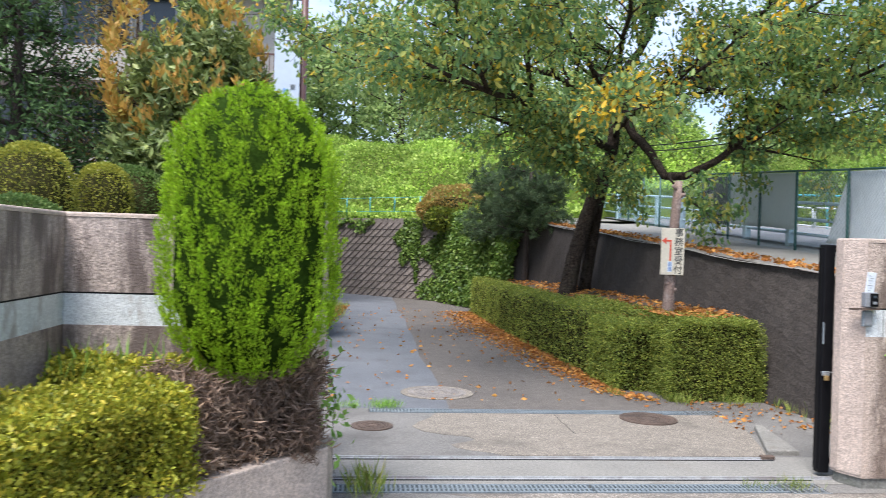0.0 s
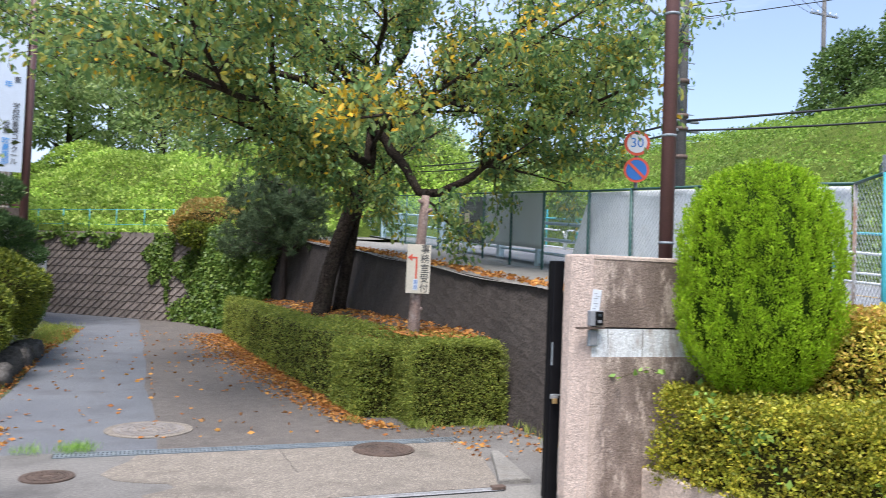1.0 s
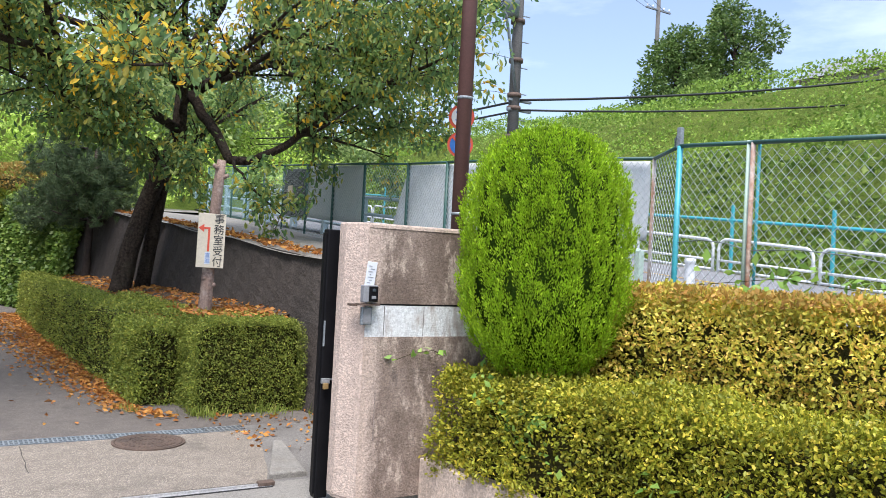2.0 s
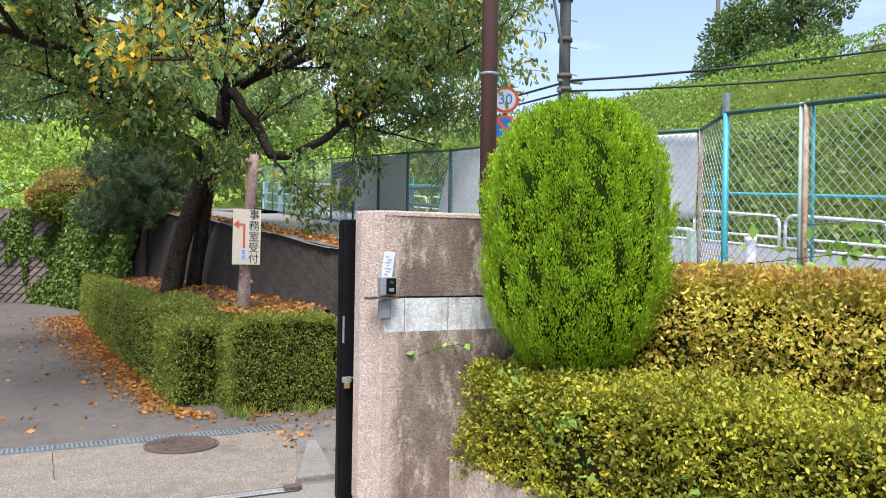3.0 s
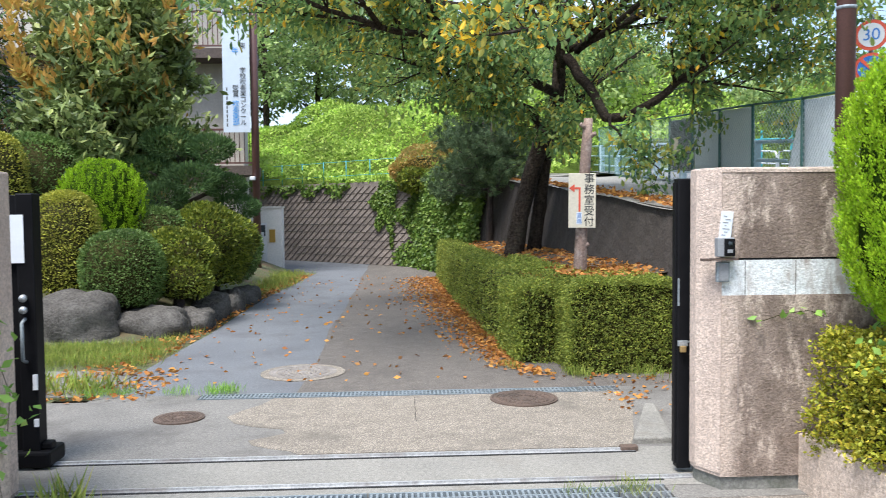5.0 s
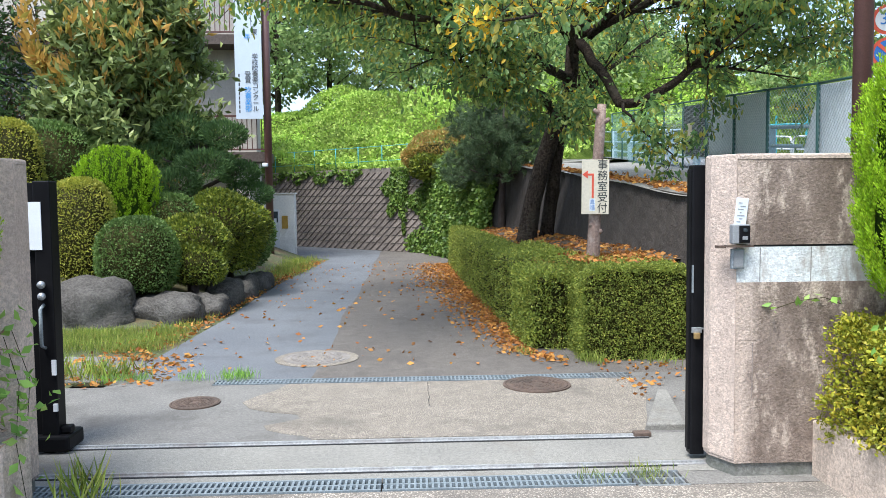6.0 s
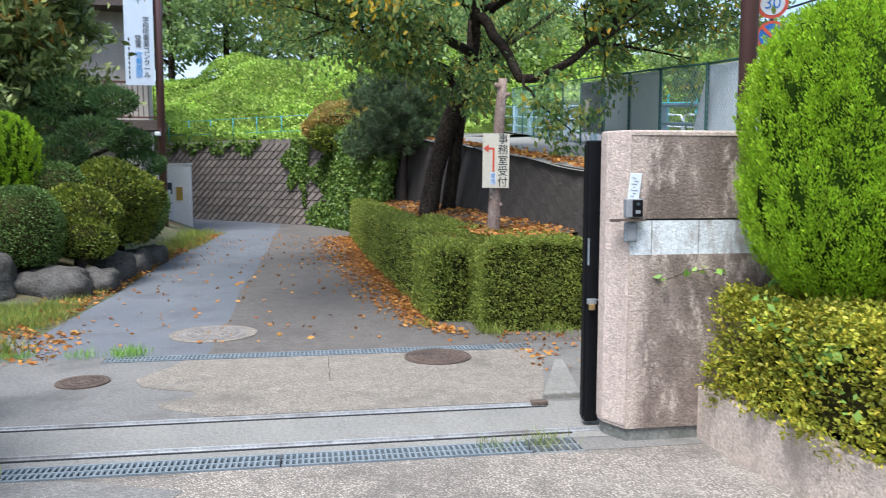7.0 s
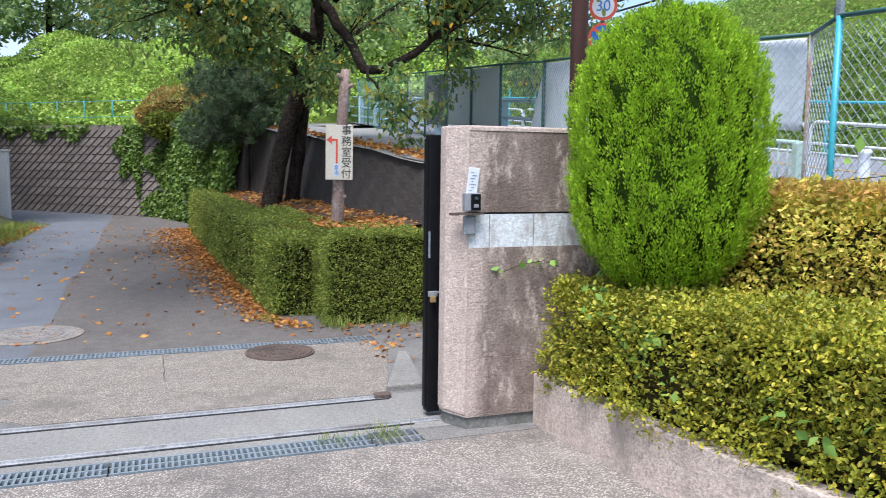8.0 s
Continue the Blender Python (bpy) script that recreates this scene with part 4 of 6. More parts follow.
TRUNKS = [
    ([(3.90, 15.1, 0.62), (3.92, 15.1, 0.95), (4.02, 15.1, 1.55), (4.21, 15.1, 2.25), (4.40, 15.05, 2.85), (4.58, 14.95, 3.25), (4.67, 14.9, 3.80), (4.69, 14.9, 4.4), (4.80, 14.9, 5.2)], [0.25, 0.175, 0.155, 0.15, 0.145, 0.135, 0.12, 0.10, 0.075]),
    ([(4.28, 15.35, 0.62), (4.32, 15.32, 1.1), (4.42, 15.28, 1.9), (4.50, 15.2, 2.6), (4.56, 15.0, 3.15)], [0.17, 0.125, 0.115, 0.11, 0.10]),
    ([(4.66, 16.1, 0.8), (4.62, 16.1, 1.8), (4.66, 15.6, 3.0)], [0.07, 0.06, 0.05]),
]
BOUGHS = [  # points along the limb, its radius, whether its leaves have turned, the part without twigs
    ([(4.45, 14.95, 2.95), (4.12, 14.5, 3.33), (3.70, 14.2, 3.45), (3.0, 13.4, 3.55), (2.0, 12.4, 3.75)], 0.095, 0, 0.45),
    ([(4.64, 14.85, 3.65), (3.5, 13.8, 3.98), (2.55, 12.6, 4.02), (1.70, 11.4, 3.98), (0.75, 10.4, 4.1)], 0.085, 0, 0.35),
    ([(4.80, 14.8, 4.25), (4.95, 14.0, 3.68), (5.06, 13.2, 3.04), (5.30, 12.9, 3.03), (5.68, 12.6, 3.26), (5.95, 12.4, 3.52), (6.32, 12.2, 3.95), (6.75, 12.0, 4.5), (7.6, 11.7, 5.2)], 0.095, 0, 0.62),
    ([(4.66, 14.8, 3.95), (4.2, 12.6, 3.95), (3.7, 10.6, 3.70), (3.15, 9.0, 3.42), (2.75, 8.5, 3.25)], 0.04, 1, 0.62),
    ([(5.1, 13.1, 3.05), (4.9, 12.4, 2.85), (5.1, 12.0, 2.5), (5.45, 11.9, 2.2)], 0.03, 0, 0.5),
    ([(4.72, 14.9, 4.4), (3.4, 14.6, 5.0), (1.6, 14.8, 5.3), (-0.5, 14.0, 5.4)], 0.085, 0, 0.3),
    ([(4.75, 14.9, 4.8), (4.2, 15.6, 5.6), (3.0, 16.5, 6.6)], 0.09, 0, 0.3),
    ([(4.78, 14.9, 5.0), (5.2, 14.6, 5.8), (5.4, 14.6, 6.9), (6.2, 15.3, 8.0)], 0.085, 0, 0.3),
    ([(4.8, 14.85, 4.4), (6.0, 14.4, 4.9), (7.4, 14.4, 5.3), (8.6, 14.8, 5.6)], 0.08, 0, 0.3),
    ([(4.6, 15.3, 3.0), (5.6, 16.2, 4.0), (7.2, 17.4, 5.0)], 0.07, 0, 0.3),
    ([(4.9, 14.5, 4.3), (5.5, 13.0, 5.0), (6.3, 11.2, 5.7)], 0.07, 0, 0.3),
    ([(4.7, 14.7, 4.1), (3.6, 13.2, 5.0), (2.2, 11.4, 6.0)], 0.07, 0, 0.3),
    ([(5.3, 14.6, 6.2), (4.9, 12.9, 6.9), (4.2, 11.2, 7.2)], 0.06, 0, 0.3),
    ([(3.4, 16.2, 6.2), (2.0, 16.4, 6.8), (0.4, 16.6, 7.2)], 0.06, 0, 0.3),
    ([(6.32, 12.2, 3.95), (6.9, 11.0, 4.3), (7.2, 9.8, 4.6)], 0.045, 0, 0.3),
    ([(5.9, 12.45, 3.5), (6.6, 12.8, 3.5), (7.6, 12.8, 3.35)], 0.035, 0, 0.3),
    ([(2.55, 12.6, 4.02), (2.2, 11.0, 4.6), (1.8, 9.4, 5.2)], 0.05, 0, 0.3),
    ([(4.2, 12.6, 3.95), (4.6, 11.0, 4.3), (4.8, 9.4, 4.6)], 0.045, 1, 0.3),
    ([(4.69, 14.9, 4.6), (4.3, 13.4, 5.4), (4.0, 11.6, 6.0), (3.4, 9.8, 6.2)], 0.06, 0, 0.3),
    ([(3.5, 13.8, 3.98), (2.2, 14.4, 4.4), (0.8, 15.0, 4.5)], 0.05, 0, 0.3),
    ([(4.3, 14.6, 3.1), (4.2, 14.0, 2.95), (4.35, 13.4, 2.75)], 0.03, 0, 0.2),
    ([(4.55, 14.8, 3.3), (4.65, 14.0, 3.1), (4.7, 13.3, 2.75)], 0.03, 0, 0.2),
    ([(3.70, 14.2, 3.45), (3.5, 13.7, 3.3), (3.5, 13.2, 3.1)], 0.03, 0, 0.2),
    ([(5.5, 13.0, 5.0), (6.8, 13.0, 5.0), (8.2, 12.6, 5.0)], 0.05, 0, 0.3),
    ([(6.0, 14.4, 4.9), (7.2, 13.6, 4.4), (8.2, 13.2, 4.2)], 0.05, 0, 0.3),
    ([(4.9, 14.5, 4.3), (5.8, 11.8, 4.9), (6.0, 9.8, 5.2)], 0.05, 0, 0.35),
    ([(2.2, 14.4, 4.4), (0.6, 13.2, 4.5), (-0.6, 12.0, 4.6)], 0.045, 0, 0.2),
    ([(1.7, 11.4, 3.98), (1.2, 10.2, 4.4), (0.9, 9.0, 4.6)], 0.04, 0, 0.2),
]
for row in TRUNKS:
    tube_part("trunk", [row], M_BARK, cherry, 12, "dark fissured trunk")
twigs, turned = [], []
for pts, r, gone, bare in BOUGHS:
    rows = []
    branching(rows, turned if gone else twigs, bough_line(pts), r, r * 0.3, 2, 0.85, 0.55 if gone else (0.5 if r < 0.032 else 1.15), 0.32, 1 if r < 0.032 else 2, bare, 0.4)
    link("limb", mesh_of("limb", *tubes(rows, 5)), M_BARK, cherry, "", True)
P, D = tree_leaves(twigs, 24, 0.09, 0.04, 0.55, 0.085)
Pt, Dt = tree_leaves(turned, 9, 0.09, 0.04, 0.55, 0.085)
yellow = rng.random(len(P)) < 0.022 + 0.16 * (np.sin(P[:, 0] * 2.9 + 1) * np.sin(P[:, 1] * 3.3) * np.cos(P[:, 2] * 2.5) > 0.42)
gone = rng.random(len(Pt)) < 0.06 + 0.42 * (np.sin(Pt[:, 0] * 3.1 + 0.5) * np.sin(Pt[:, 1] * 2.3 + 1.0) > 0.15)
link("foliage", leaf_mesh("foliage", np.concatenate([P[~yellow], Pt[~gone]]), np.concatenate([D[~yellow], Dt[~gone]]), 0.105, 0.048, 0.1, 0.42, True), L_CHERRY, cherry)
link("yellow_foliage", leaf_mesh("yellow_foliage", np.concatenate([P[yellow], Pt[gone]]), np.concatenate([D[yellow], Dt[gone]]), 0.095, 0.044, 0.1, 0.42, True), L_CHERRY_Y, cherry, "yellow autumn leaves")

# ---- gates ----
gate_r = thing("sliding_gate", "black steel sliding gate pushed open behind the wall", "gate", "sliding gates")
part("end_post", boxes((3.600, 3.690, 5.985, 6.065, 0.03, 1.835), bevel=0.008), M_BLACK, gate_r)
part("edge_channel", boxes((3.588, 3.602, 6.000, 6.050, 0.06, 1.81), bevel=0.003), M_BLACK, gate_r)
for z in (0.10, 0.95, 1.78):
    part("cross_rail", boxes((3.69, 4.95, 6.0, 6.05, z, z + 0.05)), M_BLACK, gate_r)
for k in range(10):
    part("bar", boxes((3.80 + k * 0.12, 3.825 + k * 0.12, 6.012, 6.037, 0.15, 1.78)), M_BLACK, gate_r)
lock = part("latch", boxes((3.60, 3.66, 5.965, 5.987, 0.80, 0.835), (3.66, 3.74, 5.97, 5.98, 0.822, 0.832), bevel=0.003), M_GALV, gate_r, "zinc latch")
part("padlock", boxes((3.605, 3.645, 5.945, 5.965, 0.765, 0.805), bevel=0.006), M_BRASS, lock, "small brass padlock")
part("guide_plate", boxes((3.60, 3.61, 5.976, 5.986, 1.05, 1.22)), M_GALV_DULL, gate_r)
gate_r.location = (0.018, 0, 0)

gate_l = thing("sliding_gate", "black steel sliding gate with a white notice, pushed open", "gate", "sliding gates")
part("end_post", boxes((-0.545, -0.435, 6.40, 6.52, 0.05, 1.785), bevel=0.008), M_BLACK, gate_l)
part("panel", boxes((-0.95, -0.545, 6.43, 6.49, 0.10, 1.775), bevel=0.004), M_BLACK, gate_l)
for z in (0.06, 0.9, 1.74):
    part("cross_rail", boxes((-4.2, -0.95, 6.44, 6.49, z, z + 0.045)), M_BLACK, gate_l)
for k in range(26):
    part("bar", boxes((-4.15 + k * 0.125, -4.125 + k * 0.125, 6.455, 6.48, 0.10, 1.74)), M_BLACK, gate_l)
part("wheel_box", boxes((-0.60, -0.36, 6.36, 6.62, 0.015, 0.12), bevel=0.02), M_BLACK, gate_l)
part("guide_roller", boxes((-0.44, -0.37, 6.42, 6.50, 0.12, 0.17), bevel=0.012), M_BLACK, gate_l)
part("notice", boxes((-0.68, -0.492, 6.393, 6.399, 1.34, 1.65)), M_PAPER, gate_l, "blank white notice sheet")
knob = bmesh.new()
for z in (1.115, 1.04):
    bmesh.ops.create_uvsphere(knob, u_segments=12, v_segments=8, radius=0.026, matrix=Matrix.Translation((-0.50, 6.375, z)))
    bmesh.ops.create_cone(knob, cap_ends=True, segments=10, radius1=0.012, radius2=0.012, depth=0.05, matrix=Matrix.Translation((-0.50, 6.395, z)) @ Matrix.Rotation(math.pi / 2, 4, "X"))
part("knob", knob, M_GALV, gate_l, "round steel knobs", True)
tube_part("pull_handle", [([(-0.50, 6.40, 0.98), (-0.50, 6.35, 0.96), (-0.50, 6.35, 0.72), (-0.50, 6.40, 0.70)], [0.012] * 4)], M_GALV_DULL, gate_l)
part("lock_plate", boxes((-0.46, -0.434, 6.385, 6.402, 0.52, 0.62)), M_SIGN_WHITE, gate_l, "white lock plate")
part("lock_plate", boxes((-0.46, -0.434, 6.385, 6.402, 0.28, 0.33)), M_SIGN_WHITE, gate_l, "white lock plate")

# ---- rails ----
for y in (6.49, 5.92):
    r = thing("gate_rail", "worn steel sliding gate rail set in concrete", "rail", "gate rails")
    part("rail_head", boxes((-1.2, 3.52 if y > 6 else 3.72, y - 0.008, y + 0.008, 0.0, 0.018)), M_RAIL, r)
    part("flange", boxes((-1.2, 3.50 if y > 6 else 3.70, y - 0.030, y + 0.030, -0.01, 0.005)), M_RAIL, r)
    part("groove", boxes((-1.2, 3.50, y - 0.052, y - 0.031, -0.01, 0.003)), M_DARK, r)
stop = thing("gate_stop", "rusty iron gate stop on the rail end", "gate stop")
part("block", boxes((3.40, 3.52, 6.46, 6.52, 0.0, 0.035), bevel=0.008), M_IRON, stop)
ramp = thing("concrete_kerb", "pale wedge of concrete beside the gate rail", "kerb")
part("wedge", prism([(3.53, 6.62), (3.82, 6.62), (4.00, 7.62), (3.92, 7.62)], 0.0, 0.045, 0.012), M_CONC_S, ramp)

# ---- drains ----
def drain(name, x0, x1, y0, y1, step, label, pieces, material):
    d = thing(name, label, "drain", "drain gratings")
    w = 0.014
    part("channel", boxes((x0, x1, y0, y1, -0.20, -0.028)), M_DARK, d, "dark gutter below")
    part("side_frame", boxes((x0, x1, y0, y0 + w, -0.03, 0.006)), material, d)
    part("side_frame", boxes((x0, x1, y1 - w, y1, -0.03, 0.006)), material, d)
    part("long_bar", boxes((x0, x1, (y0 + y1) / 2 - 0.008, (y0 + y1) / 2 + 0.008, -0.03, 0.004)), material, d)
    bar = bpy.data.meshes.new("bar")
    bb = boxes((-0.007, 0.007, y0 + w, y1 - w, -0.026, 0.003))
    bb.to_mesh(bar)
    bb.free()
    bar.materials.append(material)
    n = int((x1 - x0) / step)
    if pieces:
        for k in range(n):
            link("bar", bar, material, d).location = (x0 + (k + 0.5) * step, 0, 0)
    else:
        rows = [(x0 + (k + 0.5) * step - 0.007, x0 + (k + 0.5) * step + 0.007, y0 + w, y1 - w, -0.026, 0.003) for k in range(n)]
        V, F = [], []
        for a, b, c, e, f, g in rows:
            q = len(V)
            V += [(a, c, f), (b, c, f), (b, e, f), (a, e, f), (a, c, g), (b, c, g), (b, e, g), (a, e, g)]
            F += [(q + 4, q + 5, q + 6, q + 7), (q, q + 1, q + 5, q + 4), (q + 2, q + 3, q + 7, q + 6), (q + 1, q + 2, q + 6, q + 5), (q + 3, q, q + 4, q + 7)]
        tagged(link("grid", mesh_of("grid", V, F), material, d), kind="stuff")
    return d


drain("drain_grating", -0.8, 1.70, 5.575, 5.765, 0.034, "grey steel drain grating across the gateway", True, M_GALV_DULL)
drain("drain_grating", 1.71, 3.16, 5.575, 5.765, 0.034, "grey steel drain grating across the gateway", True, M_GALV_DULL)
drain("drain_grating", 3.17, 3.47, 5.545, 5.79, 0.050, "square steel grating with weeds growing through", True, M_GALV)
drain("drain_grating", 0.1, 3.54, 8.27, 8.44, 0.036, "grey steel drain grating across the drive", False, M_GALV_DULL)
drain("drain_grating", 3.55, 3.90, 8.25, 8.46, 0.045, "newer bluish drain grating at the hedge", False, M_GALV)

# ---- manholes ----
def lathe(profile, at, sides=40):
    V, F = [], []
    for r, z in profile:
        for k in range(sides):
            a = 2 * math.pi * k / sides
            V.append((at[0] + r * math.cos(a), at[1] + r * math.sin(a), at[2] + z))
    for i in range(len(profile) - 1):
        for k in range(sides):
            F.append((i * sides + k, i * sides + (k + 1) % sides, (i + 1) * sides + (k + 1) % sides, (i + 1) * sides + k))
    F.append(tuple(len(V) - sides + k for k in range(sides)))
    return V, F


def manhole(label, at, r, material, collar=None):
    m = thing("manhole_cover", label, "manhole cover", "manhole covers")
    if collar:
        link("collar", mesh_of("collar", *lathe([(r * 1.0, 0.001), (r * 0.999, 0.008), (r * 0.8, 0.009)], at)), collar, m, "pale mortar collar")
        r *= 0.80
    link("rim", mesh_of("rim", *lathe([(r, -0.02), (r, 0.012), (r * 0.93, 0.012), (r * 0.93, 0.004), (r * 0.915, 0.004)], at)), material, m)
    link("lid", mesh_of("lid", *lathe([(r * 0.912, 0.0), (r * 0.91, 0.013), (r * 0.80, 0.013), (r * 0.79, 0.008), (r * 0.55, 0.008), (r * 0.54, 0.013), (r * 0.46, 0.013), (r * 0.45, 0.008), (r * 0.15, 0.008), (r * 0.14, 0.013)], at)), material, m)
    V, F = [], []
    for ring, count in ((0.66, 28), (0.60, 20), (0.72, 28), (0.38, 14), (0.28, 10)):
        for k in range(count):
            a = 2 * math.pi * (k + ring * 3) / count
            c = Vector((at[0] + r * ring * math.cos(a), at[1] + r * ring * math.sin(a), at[2]))
            d = Vector((math.cos(a), math.sin(a), 0)) * r * 0.028
            e = Vector((-math.sin(a), math.cos(a), 0)) * r * 0.05
            q = len(V)
            V += [tuple(c + d + e + Vector((0, 0, 0.014))), tuple(c + d - e + Vector((0, 0, 0.014))), tuple(c - d - e + Vector((0, 0, 0.014))), tuple(c - d + e + Vector((0, 0, 0.014))),
                  tuple(c + d * 1.3 + e * 1.3), tuple(c + d * 1.3 - e * 1.3), tuple(c - d * 1.3 - e * 1.3), tuple(c - d * 1.3 + e * 1.3)]
            F += [(q, q + 1, q + 2, q + 3)] + [(q + i, q + 4 + i, q + 4 + (i + 1) % 4, q + (i + 1) % 4) for i in range(4)]
    tagged(link("tread_studs", mesh_of("tread_studs", V, F), material, m), kind="stuff")


manhole("rusty brown iron manhole cover in the drive", (2.975, 8.02, 0.004), 0.295, M_IRON)
manhole("worn grey manhole cover in a pale mortar ring", (0.90, 9.38, 0.0), 0.43, M_IRON_G, M_PATCH)
manhole("small brown iron manhole cover behind the gate", (0.12, 7.62, 0.0), 0.20, M_IRON)

# ---- intercom on the gate wall ----
plaque = thing("notice_plate", "tilted white notice plate with small blue print", "notice")
part("plate", boxes((-0.035, 0.035, -0.006, 0.0, 0, 0.158), bevel=0.002), M_PAPER, plaque)
for k in range(7):
    part("print_line", boxes((-0.022 + 0.012 * (k % 2), 0.0 + 0.02 * (k % 3) / 2, -0.008, -0.006, 0.02 + k * 0.018, 0.0235 + k * 0.018)), M_GREYBOX, plaque)
plaque.matrix_world = pose(3.772, 5.650, 1.475, 3, 5, 0)
intercom = thing("intercom", "grey door intercom with a dark lens", "intercom")
part("housing", boxes((3.715, 3.815, 5.600, 5.655, 1.372, 1.482), bevel=0.006), M_GREYBOX, intercom)
part("hood", boxes((3.750, 3.812, 5.588, 5.602, 1.378, 1.476), bevel=0.004), M_BLACK, intercom, "black face plate")
part("button", boxes((3.765, 3.795, 5.582, 5.589, 1.395, 1.415), bevel=0.002), M_GREYBOX, intercom)
part("lens", boxes((3.768, 3.792, 5.583, 5.589, 1.44, 1.462), bevel=0.006), M_WIN, intercom)
ledge = thing("bracket", "dark metal ledge under the intercom", "bracket")
part("ledge", boxes((3.685, 3.835, 5.60, 5.656, 1.352, 1.364)), M_IRON, ledge)
part("bracket_arm", boxes((3.650, 3.695, 5.645, 5.70, 1.345, 1.36)), M_IRON, ledge)
panel = thing("switch_box", "grey call box on the white band", "call box")
part("frame", boxes((3.725, 3.800, 5.636, 5.664, 1.225, 1.34), bevel=0.004), M_GALV_DULL, panel)
part("grille", boxes((3.735, 3.790, 5.631, 5.637, 1.235, 1.33)), M_GREYBOX, panel)

# ---- sign on its stake ----
stake = thing("stake", "weathered wooden stake with stubs of branches", "stake")
tube_part("post", [([(3.915, 10.0, 0.55), (3.925, 10.0, 1.0), (3.94, 10.0, 1.4), (3.965, 10.0, 1.9), (4.00, 10.0, 2.4), (4.02, 10.0, 2.665)], [0.085, 0.078, 0.068, 0.062, 0.060, 0.050])], M_STAKE, stake, 12)
for z, a in ((1.22, 0.6), (1.30, 3.9), (2.45, 0.2), (2.55, 2.9), (1.75, 2.0)):
    x = 3.90 + 0.055 * z - 0.03
    tube_part("stub", [([(x, 10.0, z), (x + 0.09 * math.cos(a), 10.0 - 0.05, z + 0.05)], [0.035, 0.022])], M_STAKE, stake, 7)


def writing(text, size, material, parent, m, align="CENTER"):
    c = bpy.data.curves.new("lettering", "FONT")
    c.body, c.size, c.align_x, c.align_y, c.extrude = text, size, align, "CENTER", 0.0008
    tmp = bpy.data.objects.new("lettering", c)
    scene.collection.objects.link(tmp)
    bpy.context.view_layer.update()
    me = bpy.data.meshes.new_from_object(tmp.evaluated_get(bpy.context.evaluated_depsgraph_get()))
    bpy.data.objects.remove(tmp)
    me.materials.clear()
    ob = link("lettering", me, material, parent)
    ob.matrix_local = m
    return ob


sign = thing("direction_sign", "cream board with a red arrow to the office", "sign")
part("board", boxes((-0.15, 0.15, -0.012, 0.0, -0.30, 0.30), bevel=0.003), M_SIGN, sign)
for k, ch in enumerate("事務室受付"):
    writing(ch, 0.118, M_INK, sign, pose(0.077, -0.014, 0.238 - 0.119 * k, 90, 0, 0))
part("arrow_shaft", boxes((-0.040, -0.018, -0.015, -0.012, -0.12, 0.145), (-0.10, -0.018, -0.0152, -0.0122, 0.125, 0.147)), M_RED, sign, "bent red arrow")
part("arrow_head", prism([(-0.145, 0.0), (-0.085, -0.045), (-0.085, 0.045)], 0, 0.003), M_RED, sign).matrix_local = pose(0, -0.012, 0.136, 90, 0, 0)
part("paper_strip", boxes((-0.062, -0.002, -0.0135, -0.012, -0.262, -0.128)), M_PAPER, sign, "pasted white paper strip")
for k, ch in enumerate("直進"):
    writing(ch, 0.058, plain("faded_blue", (0.22, 0.36, 0.62), 0.7), sign, pose(-0.032, -0.015, -0.166 - 0.060 * k, 90, 0, 0))
sign.matrix_world = pose(3.925, 9.905, 1.752, 0, 0.6, -3)

# ---- brown pole ----
pole = thing("steel_pole", "brown painted steel pole behind the gate wall", "pole")
tube_part("shaft", [([(4.80, 6.22, 0.0), (4.80, 6.22, 9.0)], [0.060, 0.058])], M_BROWN_POLE, pole, 16)
for z in (2.02, 2.92, 3.95, 5.0):
    tube_part("band", [([(4.80, 6.22, z), (4.80, 6.22, z + 0.022)], [0.064, 0.064])], M_GALV_DULL, pole, 16)

# ---- chain-link fence by the road ----
FENCE = [(6.02, 2.0), (6.0, 3.45), (6.11, 4.57), (6.2, 5.3), (6.61, 5.95), (6.62, 8.1), (6.8, 9.65), (6.98, 11.0), (6.95, 12.35), (7.02, 13.7), (7.1, 15.1), (7.2, 16.6), (7.3, 18.1), (7.4, 19.6), (7.5, 21.1), (7.6, 22.6), (7.7, 24.1)]
fence = thing("chain_link_fence", "tall chain-link fence with painted posts above the wall", "fence")


def f_base(i):
    x, y = FENCE[i]
    return Vector((x, y, road_z(y) - 0.02))


def f_height(i):
    return 1.365 if i < 4 else 1.32


for i in range(len(FENCE)):
    b, h = f_base(i), f_height(i)
    mat_p = {2: M_RUST, 3: M_TEAL, 1: M_GALV_DULL}.get(i, M_GREEN_PAINT if i > 4 else M_TEAL)
    if i == 4:
        mat_p = M_RUST
    tube_part("post", [([b - Vector((0, 0, 0.4)), b + Vector((0, 0, h))], [0.017 if i in (2, 4) else 0.023] * 2)], mat_p, fence, 10)
tube_part("thin_post", [([f_base(2) + Vector((0.02, -0.035, 0)), f_base(2) + Vector((0.02, -0.035, 1.38))], [0.011, 0.011])], M_TEAL, fence, 8)
